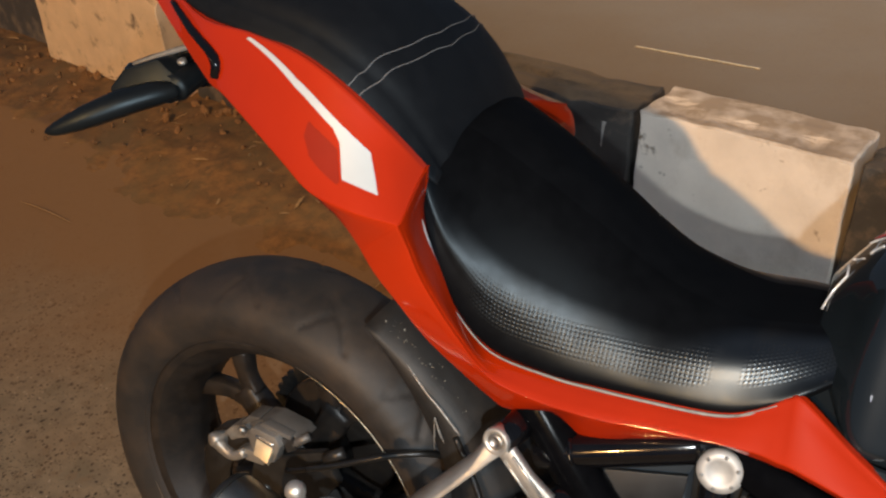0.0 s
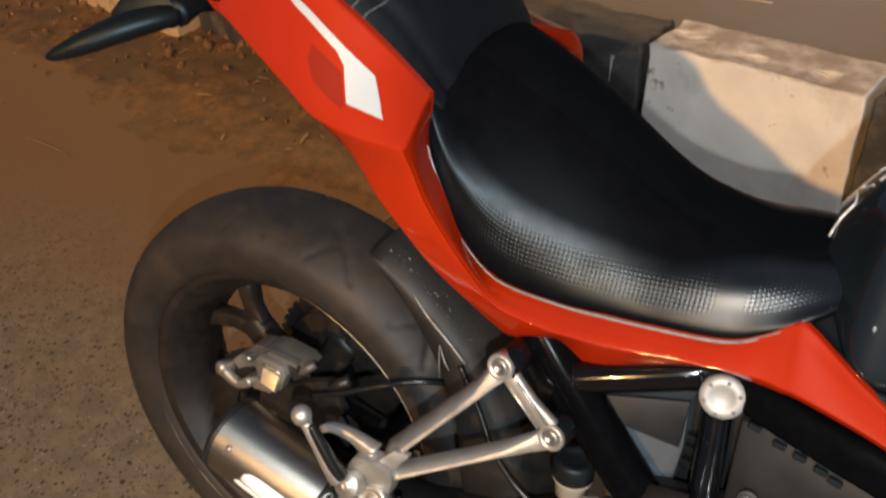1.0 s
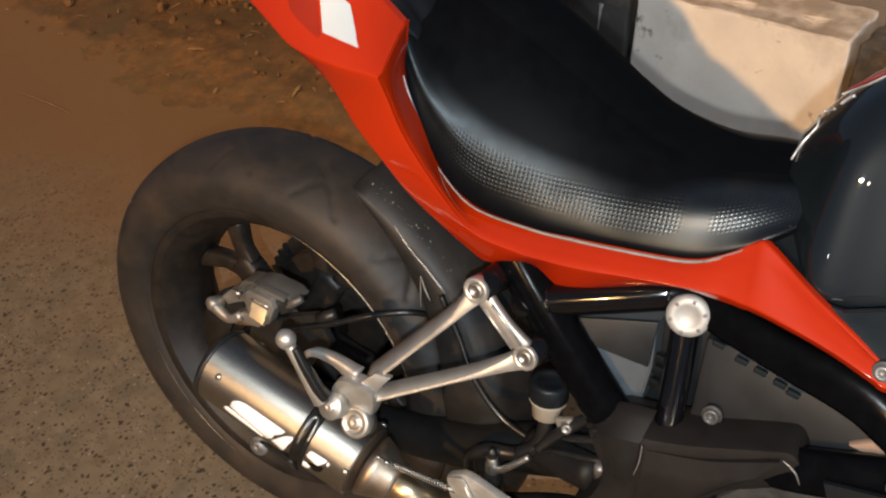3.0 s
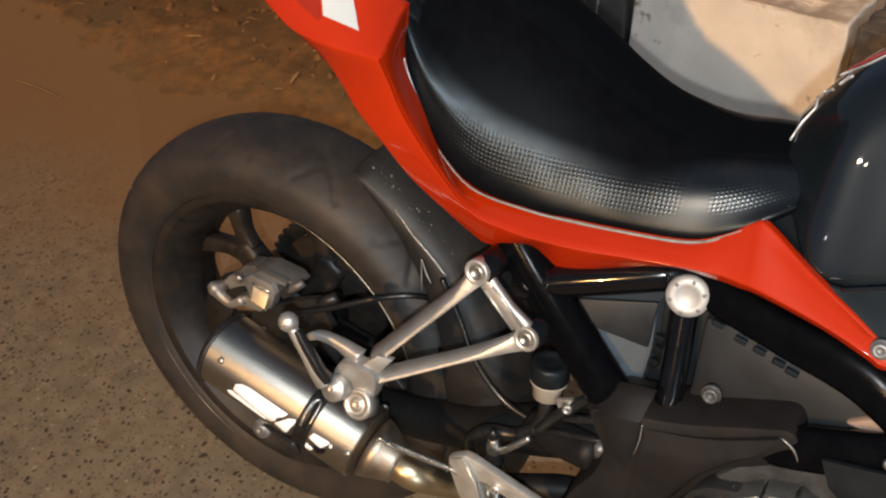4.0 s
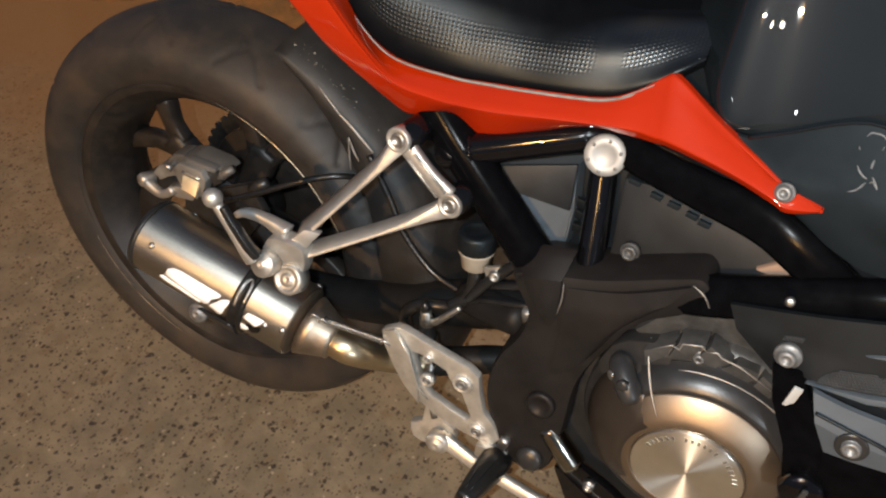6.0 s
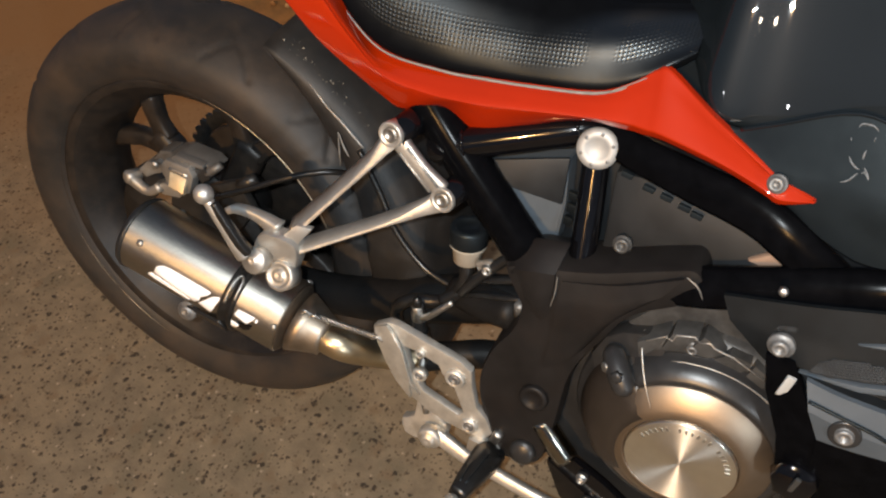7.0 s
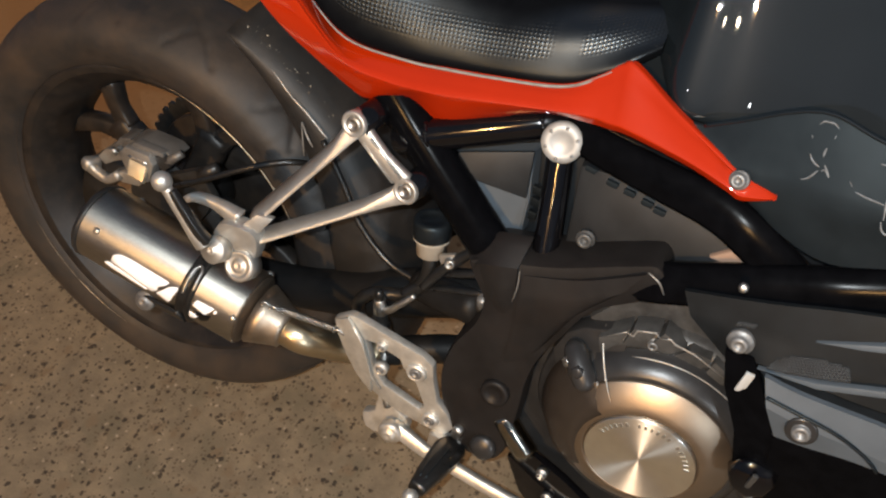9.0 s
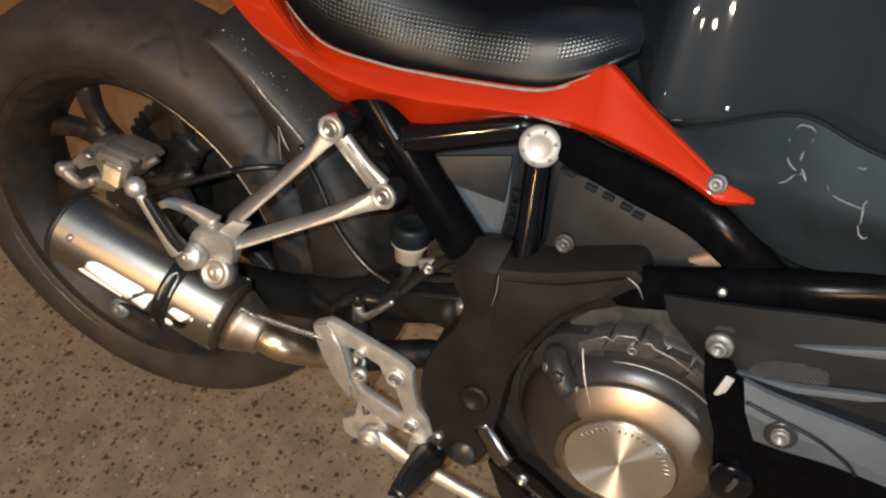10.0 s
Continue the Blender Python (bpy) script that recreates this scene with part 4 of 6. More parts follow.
part("plate_bracket", plate([(-0.105, -0.082, 0.838), (-0.030, -0.072, 0.851), (-0.040, -0.066, 0.890), (-0.100, -0.076, 0.876), (-0.140, -0.084, 0.860), (-0.128, -0.086, 0.846)], 0.05, 0.004), GLOSS, bike, "black plastic bracket under the tail")
indicator(mirrored)
part("tail_light", box((-0.10, 0, 0.965), (0.05, 0.13, 0.03), (0, 25, 0), 0.008), RED_DARK, bike, "dark red tail light")

# tank
TANKST = [(0.596, 0.050, 0.715, 0.040, 0.735, 0.752), (0.615, 0.085, 0.698, 0.058, 0.750, 0.782), (0.642, 0.119, 0.673, 0.081, 0.773, 0.813), (0.690, 0.119, 0.665, 0.070, 0.800, 0.852), (0.760, 0.138, 0.660, 0.080, 0.826, 0.896),
          (0.850, 0.165, 0.660, 0.110, 0.843, 0.926), (0.950, 0.175, 0.670, 0.118, 0.850, 0.938), (1.050, 0.160, 0.690, 0.12, 0.845, 0.925), (1.120, 0.120, 0.72, 0.10, 0.82, 0.88)]
bm = bmesh.new()
ring_skin(bm, seat_rings(interp_stations(TANKST, 6)))
tank = part("fuel_tank", bm, TANK, bike, "glossy black fuel tank")


def frame_tube(name, pts, r, material=GLOSS, label=""):
    return part(name, tube(pts, r, 18, 5), material, bike, label)


frame_tube("subframe_strut", [(0.330, -0.092, 0.678), (0.388, -0.124, 0.617), (0.498, -0.150, 0.501), (0.53, -0.152, 0.462)], 0.0225, RAIL, "black enamelled frame tube")
frame_tube("subframe_tube", [(0.395, -0.138, 0.584), (0.420, -0.136, 0.593), (0.520, -0.108, 0.619), (0.545, -0.095, 0.624)], 0.0158, label="black enamelled frame tube")
frame_tube("frame_upright", [(0.543, -0.092, 0.618), (0.547, -0.107, 0.585), (0.555, -0.149, 0.502), (0.557, -0.158, 0.48)], 0.0132, label="black enamelled frame tube")
part("frame_diagonal", bar([(0.545, -0.100, 0.625), (0.580, -0.117, 0.6185), (0.640, -0.135, 0.6115), (0.698, -0.150, 0.6045), (0.735, -0.161, 0.5895), (0.80, -0.172, 0.551), (0.84, -0.172, 0.53)], [0.0155, 0.0165, 0.0175, 0.0185, 0.0185, 0.0175, 0.017], [0.009] * 7, (0.15, -1, 0.25), 6, chamfer=0.5), RAIL, bike, "black enamelled frame beam")
part("frame_rail", bar([(0.625, -0.156, 0.513), (0.672, -0.171, 0.532), (0.772, -0.177, 0.569), (0.838, -0.177, 0.589), (1.05, -0.16, 0.652)], [0.0195, 0.0190, 0.0185, 0.0185, 0.0185], [0.013, 0.013, 0.013, 0.013, 0.013], (0, -1, 0.55), 6, chamfer=0.45), RAIL, bike, "black enamelled box-section frame rail")
frame_tube("frame_diagonal", mirrored([(0.34, -0.125, 0.690), (0.55, -0.112, 0.62), (0.745, -0.162, 0.582), (1.05, -0.12, 0.70)]), 0.0165)
frame_tube("subframe_strut", mirrored([(0.335, -0.125, 0.690), (0.385, -0.150, 0.630), (0.503, -0.155, 0.496)]), 0.0140)


def weld(centre, axis, r, seed):
    """A bead of weld round the end of a frame tube."""
    rng = random.Random(seed)
    q = Vector(axis).normalized()
    s1 = q.orthogonal().normalized()
    t1 = q.cross(s1)
    ring = [Vector(centre) + (s1 * math.cos(2 * math.pi * k / 26) + t1 * math.sin(2 * math.pi * k / 26)) * r + q * rng.uniform(-0.0006, 0.0006) for k in range(27)]
    part("weld_bead", tube(ring, [0.0019 + 0.0009 * (k % 2) + rng.uniform(-0.0003, 0.0003) for k in range(27)], 8, 2), GLOSS, bike)


weld((0.4245, -0.1347, 0.5940), (0.100, 0.028, 0.026), 0.0158, 1)
weld((0.5270, -0.1050, 0.6200), (0.100, 0.028, 0.026), 0.0158, 2)
weld((0.5555, -0.1510, 0.4985), (0.012, -0.057, -0.105), 0.0132, 3)
cap = part("frame_cap", lathe([(-0.012, 0.017), (0, 0.0195), (0.003, 0.0197), (0.006, 0.0185), (0.0085, 0.012), (0.0065, 0.010), (0.006, 0.0)], (0.550, -0.120, 0.614), (0.10, -1, 0.30), 40), CAPALU, bike, "round machined silver frame cap")
for i in range(6):
    a = radians(60 * i + 20)
    part("cap_hole", lathe([(0, 0.0), (0.0004, 0.0017), (0.0012, 0.0017), (0.0013, 0.0)], Vector((0.550, -0.120, 0.614)) + Vector((0.10, -1, 0.30)).normalized() * 0.0070 + 0.0148 * (math.cos(a) * Vector((1, 0.10, 0)).normalized() + math.sin(a) * Vector((0, 0.30, 1)).normalized()), (0.10, -1, 0.30), 10), DULL, cap)

# cast frame cover at the swingarm pivot
OUTLINE = [(0.487, 0.497), (0.512, 0.507), (0.539, 0.510), (0.581, 0.521), (0.640, 0.545), (0.664, 0.552), (0.674, 0.534), (0.660, 0.513), (0.643, 0.501), (0.624, 0.489), (0.609, 0.472), (0.592, 0.440), (0.577, 0.412), (0.567, 0.378), (0.562, 0.320), (0.552, 0.262), (0.528, 0.248), (0.494, 0.258), (0.480, 0.300), (0.472, 0.345), (0.482, 0.390), (0.502, 0.425), (0.508, 0.455), (0.496, 0.478)]
bm = plate([(x, -0.176 - 0.10 * max(0, 0.54 - z) - 0.05 * max(0, x - 0.56), z) for x, z in OUTLINE], 0.06, 0.009, round_n=4)
pivot = part("pivot_cover", bm, COVER, bike, "matt black cast frame cover")
part("cover_bolt", lathe([(-0.004, 0.0145), (0.002, 0.0145), (0.004, 0.012), (0.006, 0.008), (0.0065, 0.0)], (0.532, -0.207, 0.272), (0, -1, 0.35), 24), CASEBLACK, pivot, "domed grey bolt")
# glints on the cover's edge and crease, drawn as pale tubes
part("cover_glint", tube([(0.657, -0.190, 0.551), (0.668, -0.192, 0.545), (0.674, -0.190, 0.532)], [0.0003, 0.0009, 0.0004], 6, 4), CAST, pivot, "pale glint line along the cover edge")
part("cover_glint", tube([(0.543, -0.186, 0.508), (0.543, -0.188, 0.490), (0.540, -0.189, 0.472)], [0.0003, 0.0007, 0.0003], 6, 4), CAST, pivot)
part("cover_hub", lathe([(-0.01, 0.016), (-0.001, 0.0155), (0.001, 0.0135), (0.001, 0.010), (-0.001, 0.0085), (-0.0015, 0.0)], (0.536, -0.2015, 0.352), (0, -1, 0.2), 28), COVER, pivot)
part("cover_sleeve", shell([[(0.478, -0.150, 0.506), (0.512, -0.158, 0.522), (0.545, -0.160, 0.528)], [(0.490, -0.176, 0.492), (0.514, -0.186, 0.505), (0.540, -0.184, 0.508)], [(0.508, -0.180, 0.462), (0.526, -0.189, 0.470), (0.540, -0.185, 0.478)], [(0.519, -0.180, 0.440), (0.530, -0.185, 0.446), (0.539, -0.184, 0.452)]], 5, 0.004, (0, 1, 0), 3), COVER, pivot)
part("cover_fold", shell([[(0.546, -0.181, 0.500), (0.600, -0.184, 0.516), (0.655, -0.188, 0.546)], [(0.546, -0.190, 0.476), (0.596, -0.193, 0.492), (0.640, -0.191, 0.522)], [(0.545, -0.192, 0.430), (0.578, -0.193, 0.450), (0.604, -0.188, 0.482)], [(0.540, -0.196, 0.395), (0.562, -0.194, 0.410), (0.578, -0.189, 0.432)]], 6, 0.004, (0, 1, 0), 3), COVER, pivot)

# swingarm, chain-side arm and pivot tube
for s in (-1, 1):
    line = [(-0.03, s * 0.088, 0.306), (0.08, s * 0.090, 0.303), (0.20, s * 0.094, 0.299), (0.31, s * 0.096, 0.322), (0.42, s * 0.092, 0.362), (0.54, s * 0.085, 0.395)]
    arm = part("swingarm", tube(line, [0.016, 0.020, 0.025, 0.028, 0.030, 0.026], 16, 5), ARMBLACK, bike, "black swingarm")
part("chain_guard", plate([(0.02, 0.099, 0.178), (0.10, 0.099, 0.170), (0.30, 0.099, 0.235), (0.41, 0.099, 0.330), (0.41, 0.099, 0.440), (0.22, 0.099, 0.450), (0.04, 0.099, 0.432)], 0.010, 0.003), ARMBLACK, bike, "black chain guard")
part("axle", tube([(0, -0.11, 0.306), (0, 0.11, 0.306)], 0.010, 14, 1), STEEL, bike)
part("pivot_tube", tube([(0.415, -0.120, 0.395), (0.450, -0.135, 0.402), (0.497, -0.150, 0.412)], 0.019, 18, 3), ARMBLACK, bike)
part("pivot_bolt", lathe([(-0.012, 0.0062), (0.006, 0.0062), (0.008, 0.0052), (0.009, 0.0)], (0.500, -0.156, 0.428), (0.05, -0.25, 1), 12), DULL, bike)
part("arm_cross_member", tube([(0.33, -0.09, 0.33), (0.33, 0.09, 0.33)], 0.03, 14, 1), ARMBLACK, bike)

# rear mudguard that follows the tyre
def hugger():
    bm = bmesh.new()
    rings = []
    n = 28
    for i in range(n + 1):
        a = radians(62 - 80 * i / n)
        r = 0.371 - 0.006 * (i / n)
        deep = min(1.0, 0.10 + 1.5 * i / n)
        prof = [(-0.088, r - 0.006 - 0.069 * deep), (-0.093, r - 0.006 - 0.024 * deep), (-0.089, r - 0.006), (-0.074, r + 0.003), (-0.04, r + 0.010), (0, r + 0.012), (0.04, r + 0.010), (0.074, r + 0.003), (0.093, r - 0.02), (0.088, r - 0.06)]
        ring = [AXLE + Vector((q * math.cos(a), y, q * math.sin(a))) for y, q in prof]
        ring += [AXLE + Vector(((q - 0.004) * math.cos(a), y * 0.96, (q - 0.004) * math.sin(a))) for y, q in reversed(prof)]
        rings.append(ring)
    ring_skin(bm, rings)
    return bm


GUARD = over(mat("dusty_guard_plastic", (0.0084, 0.0082, 0.0083), 0.60, vary=0.3, scale=24, bump=0.35, bump_scale=700), (0.031, 0.025, 0.020), 0.48, 0.85, 13)
guard = part("mudguard", hugger(), GUARD, bike, "dusty black plastic rear mudguard")


def guard_point(deg, y, r):
    a = radians(deg)
    return AXLE + Vector((r * math.cos(a), y, r * math.sin(a)))


part("guard_edge", tube([(0.222, -0.0895, 0.5945), (0.245, -0.0925, 0.5712), (0.2641, -0.0938, 0.5557), (0.2885, -0.0942, 0.5312)], [0.0004, 0.0012, 0.0016, 0.0010], 6, 5), CAST, guard, "scuffed pale edge")
part("guard_scrape", tube([(0.258, -0.0950, 0.544), (0.2582, -0.0957, 0.523), (0.2586, -0.0957, 0.502)], [0.0003, 0.0010, 0.0004], 6, 4), CAST, guard)
part("guard_scrape", tube([(0.2585, -0.0950, 0.544), (0.2640, -0.0955, 0.528), (0.2705, -0.0957, 0.516)], [0.0004, 0.0012, 0.0005], 6, 4), CAST, guard)
rng = random.Random(11)
specks = bmesh.new()
for _ in range(70):
    a, y = rng.uniform(40, 60), rng.uniform(-0.085, -0.02)
    chip(specks, guard_point(a, y, 0.3735 + 0.009 * (1 - abs(y) / 0.09) - 0.008 * (66 - a) / 84), rng.choice((0.0006, 0.0009, 0.0014)), rng)
tagged(part("mud_specks", specks, mat("dried_mud", (0.17, 0.155, 0.13), 0.9, vary=0.3, scale=200), guard, "dried mud specks", flat=True), kind="stuff")

# pillion footrest hanger
HT, HM = Vector((0.369, -0.178, 0.614)), Vector((0.422, -0.178, 0.556))
HN = (-0.35, -1, 0.15)


def wedge_arm(pts, wide, front, deep):
    """A cast arm with a flat front strip, wide as the boss at its head and narrow further on, and a broad upper face."""
    line = spline(pts, 6)
    n = len(line)
    rings = []
    for i, p in enumerate(line):
        t = i / (n - 1)
        d = line[min(i + 1, n - 1)] - line[max(i - 1, 0)]
        up = Vector((-d.z, 0, d.x)).normalized()
        up = up if up.z > 0 else -up
        w, f = (float(np.interp(t, np.linspace(0, 1, len(v)), v)) for v in (wide, front))
        back = Vector((0, 1, 0))
        low = p - up * w
        ridge = low + (up * 0.93 + back * 0.36) * (2 * w * f)
        top = ridge + (up * 0.36 + back * 0.93) * (2.3 * w * (1 - f) + 0.001)
        rings.append([low + up * 0.001 + back * deep, low + back * 0.0012, low + up * 0.001 + back * 0.0002, ridge - up * 0.0006, ridge + up * 0.0004 + back * 0.0005, top, top - up * 0.002 + back * 0.002])
    bm = bmesh.new()
    ring_skin(bm, rings)
    return bm


ARM_WIDE, ARM_FRONT = [0.0125, 0.0095, 0.0086, 0.0084, 0.0088, 0.0095, 0.0105], [0.98, 0.62, 0.30, 0.20, 0.17, 0.17, 0.2]
UPPER_WIDE = [0.0125, 0.0112, 0.0115, 0.0122, 0.0128, 0.0134, 0.0140]
hanger = part("footrest_hanger", wedge_arm([HT + Vector((0, -0.004, 0)), (0.346, -0.196, 0.589), (0.307, -0.214, 0.548), (0.268, -0.236, 0.506)], UPPER_WIDE, ARM_FRONT, 0.013), ALU, bike, "cast aluminium pillion footrest hanger", sharp=14)
part("lower_arm", wedge_arm([HM + Vector((0, -0.004, 0)), (0.380, -0.199, 0.5365), (0.330, -0.217, 0.513), (0.272, -0.240, 0.487)], ARM_WIDE, ARM_FRONT, 0.013), ALU, hanger, sharp=14)
part("link_arm", bar([HT + Vector((0.006, 0.003, -0.007)), (0.398, -0.176, 0.583), HM + Vector((-0.003, 0.003, 0.008))], [0.0085, 0.0075, 0.0085], [0.005, 0.005, 0.005], (0.1, -1, 0.2)), ALU, hanger)
for off in (-1, 1):
    part("link_rib", tube([Vector((0.382, -0.1815, 0.601)) + Vector((off * 0.0042, 0, off * 0.0036)), Vector((0.413, -0.1813, 0.566)) + Vector((off * 0.0042, 0, off * 0.0036))], 0.0014, 8, 1), ALU, hanger)
part("web", plate([(0.266, -0.241, 0.491), (0.274, -0.238, 0.506), (0.287, -0.232, 0.518), (0.301, -0.225, 0.513), (0.286, -0.235, 0.494)], 0.006, 0.001), ALU, hanger)
part("prong", bar([(0.207, -0.235, 0.513), (0.219, -0.233, 0.519), (0.242, -0.231, 0.516), (0.266, -0.231, 0.506)], [0.0035, 0.0045, 0.0055, 0.010], [0.004, 0.005, 0.006, 0.008], HN), ALU, hanger)
for c in (HT, HM):
    part("boss", lathe([(-0.012, 0.0125), (0.003, 0.0130), (0.0046, 0.0124), (0.0050, 0.0116), (0.0050, 0.0092), (0.0030, 0.0086), (0.0030, 0.0)], c, (-0.1, -1, 0.15), 28), ALU, hanger)
    part("bolt", lathe([(0.002, 0.0076), (0.0044, 0.0076), (0.0054, 0.0066), (0.0054, 0.0040), (0.0030, 0.0035), (0.0030, 0)], c, (-0.1, -1, 0.15), 20), STEEL, hanger)
part("joint", plate([(0.243, -0.246, 0.492), (0.252, -0.246, 0.505), (0.268, -0.246, 0.508), (0.288, -0.240, 0.497), (0.286, -0.240, 0.470), (0.272, -0.244, 0.448), (0.256, -0.246, 0.462), (0.244, -0.248, 0.476)], 0.02, 0.004, round_n=3), ALU, hanger)
part("joint_disc", lathe([(-0.010, 0.0140), (0.004, 0.0140), (0.006, 0.0125), (0.006, 0.0055), (0.0085, 0.0045), (0.0085, 0.002), (0.007, 0.0)], (0.2515, -0.2565, 0.4805), (0.0, -1, 0.5), 28), ALU, hanger)
part("knob", lathe([(-0.014, 0.0160), (0.003, 0.0166), (0.006, 0.0150), (0.006, 0.0118), (0.0042, 0.0112), (0.0042, 0.0066), (0.0066, 0.0060), (0.0066, 0.003), (0.005, 0.0)], (0.273, -0.247, 0.461), (0.0, -1, 0.55), 28), ALU, hanger)
peg = part("pillion_footrest", tube([(0.2435, -0.262, 0.489), (0.2385, -0.264, 0.500), (0.226, -0.266, 0.525), (0.213, -0.267, 0.550)], [0.0098, 0.0085, 0.0066, 0.0056], 14, 5), ALU, bike, "folded aluminium pillion footrest with a ball end")
part("peg_groove", bar([(0.2500, -0.263, 0.495), (0.2430, -0.266, 0.5075), (0.2300, -0.268, 0.533), (0.2215, -0.268, 0.549)], [0.0042, 0.0046, 0.0040, 0.0030], [0.006, 0.006, 0.005, 0.004], (0, -1, 0.3)), HOSE, peg, "dark groove along the footrest")
ball = bmesh.new()
bmesh.ops.create_uvsphere(ball, u_segments=20, v_segments=14, radius=0.0100)
bmesh.ops.translate(ball, verts=ball.verts, vec=(0.2105, -0.2675, 0.5555))
part("ball_end", ball, ALU, peg)

# muffler
CHROMEWIRE = mat("dull_wire", (0.30, 0.29, 0.27), 0.35, metal=0.9, vary=0.4, scale=90)
STRAP = mat("black_strap_paint", (0.012, 0.0115, 0.011), 0.34, metal=0.2, vary=0.3, scale=60, spec=0.3)
MA, MB = Vector((0.060, -0.212, 0.423)), Vector((0.254, -0.212, 0.367))
MX = (MB - MA).normalized()
MLEN, MR = (MB - MA).length, 0.0432
E1 = MX.cross(Vector((0, 1, 0))).normalized()
E1 = E1 if E1.z > 0 else -E1
E2 = Vector((0, -1, 0))


def can_point(s, deg, lift=0.0):
    a = radians(deg)
    return MA + MX * (MLEN * s) + (MR + lift) * (math.sin(a) * E1 + math.cos(a) * E2)


def turned(bm, centre, axis):
    """A map along and round the axis of a turned body, for its brushed finish."""
    lay = bm.loops.layers.uv.new("turned")
    c, q = Vector(centre), Vector(axis)
    s1 = q.orthogonal().normalized()
    t1 = q.cross(s1)
    for f in bm.faces:
        mid = f.calc_center_median() - c
        base = math.atan2(mid.dot(t1), mid.dot(s1))
        for loop in f.loops:
            d = loop.vert.co - c
            turn = math.atan2(d.dot(t1), d.dot(s1)) - base
            loop[lay].uv = (d.dot(q), base + (turn + math.pi) % (2 * math.pi) - math.pi)
    return bm


can = part("muffler", turned(lathe([(0, MR - 0.003), (0.002, MR), (MLEN * 0.5, MR), (MLEN - 0.001, MR), (MLEN, MR - 0.001)], MA, MX, 72), MA, MX), TITAN, bike, "brushed steel muffler can with a white film logo shape")
part("rear_lip", lathe([(-0.008, 0.024), (-0.009, MR - 0.006), (-0.006, MR - 0.001), (-0.002, MR + 0.0012), (0.001, MR + 0.0012), (0.001, MR - 0.004)], MA, MX, 60), BLACKSTEEL, can, "dark rear cap")
part("front_ring", lathe([(MLEN + 0.0005, MR - 0.0015), (MLEN + 0.0015, MR - 0.002), (MLEN + 0.0025, MR - 0.0045), (MLEN + 0.005, 0.034)], MA, MX, 60), mat("smoked_ring", (0.075, 0.058, 0.043), 0.5, metal=0.6, vary=0.3, scale=50), can, "dark front ring")
part("collector", lathe([(MLEN + 0.010, 0.036), (MLEN + 0.022, 0.031), (MLEN + 0.040, 0.024), (MLEN + 0.044, 0.0235), (MLEN + 0.046, 0.018)], MA, MX, 48), SOOTED, can)
part("strap", lathe([(MLEN * 0.70 - 0.0090, MR + 0.0003), (MLEN * 0.70 - 0.0085, MR + 0.0030), (MLEN * 0.70 - 0.0055, MR + 0.0045), (MLEN * 0.70 - 0.0025, MR + 0.0018), (MLEN * 0.70 + 0.0025, MR + 0.0018), (MLEN * 0.70 + 0.0055, MR + 0.0045), (MLEN * 0.70 + 0.0085, MR + 0.0030), (MLEN * 0.70 + 0.0090, MR + 0.0003)], MA, MX, 60), STRAP, can, "black strap clamp")
loop = [can_point(q, deg, 0.0052) for q, deg in ((0.690, 24), (0.686, 44), (0.690, 58), (0.708, 66), (0.728, 60), (0.733, 46), (0.736, 34))]
part("strap_loop", tube(loop, 0.0015, 8, 5), CHROMEWIRE, can, "bright wire loop of the strap clamp")
part("strap_tab", tube([can_point(0.72, 75, 0.004), can_point(0.73, 92, 0.02), (0.262, -0.235, 0.455)], [0.009, 0.008, 0.009], 10, 4, squash=0.5), GLOSS, can)
for s, d in ((0.105, 36), (0.985, 25.5), (0.12, 150), (0.985, 140)):
    part("rivet", lathe([(-0.001, 0.004), (0.001, 0.004), (0.0022, 0.0026), (0.0024, 0.0)], can_point(s, d), can_point(s, d) - can_point(s, d, -0.01), 14), STEEL, can)


def film(outline, material=None, label="white reflective film patch", lift=0.0006):
    """A patch of film laid round the can inside an outline of (length, angle), its corners a little rounded."""
    pts = []
    m = len(outline)
    for k in range(m):
        a, b, c = (np.array(outline[(k + d) % m]) for d in (-1, 0, 1))
        for t in (0.0, 0.5, 1.0):
            pts.append(((b + (a - b) * 0.12) * (1 - t) + (b + (c - b) * 0.12) * t) * 0.7 + b * 0.3 if t == 0.5 else b + ((a if t == 0 else c) - b) * 0.12)
    mid = np.mean(pts, axis=0)
    bm = bmesh.new()
    rings = [[bm.verts.new(can_point(*(mid + (p - mid) * r), lift if r < 1.01 else 0.00005)) for p in pts] for r in (0.3, 0.65, 1.0, 1.012)]
    hub = bm.verts.new(can_point(*mid, lift))
    n = len(pts)
    for k in range(n):
        bm.faces.new((hub, rings[0][k], rings[0][(k + 1) % n]))
        for a, b in zip(rings, rings[1:]):
            bm.faces.new((a[k], b[k], b[(k + 1) % n], a[(k + 1) % n]))
    return part("film_patch", bm, material or STICKER, can, label)


film([(0.235, 4), (0.244, 16.5), (0.280, 23.1), (0.324, 25.1), (0.592, 24.4), (0.574, 15.8), (0.537, 7), (0.532, -1), (0.500, -9.4), (0.46, -8)])
film([(0.197, -4.5), (0.222, 1), (0.472, -9.5), (0.468, -15), (0.209, -8.6)])
film([(0.526, -7.5), (0.601, 18), (0.644, 24.2), (0.650, 19.5), (0.618, -8), (0.601, -14.5)])
film([(0.751, 10.5), (0.769, 22.4), (0.874, 23.8), (0.865, 17.5), (0.834, 5.8)])
film([(0.877, 19.5), (0.882, 22.5), (0.890, 22.5), (0.895, 19.5), (0.890, 16.5), (0.881, 16.5)])
film([(0.726, -11.5), (0.748, -2.5), (0.796, -5.4), (0.779, -14.5), (0.734, -19)])
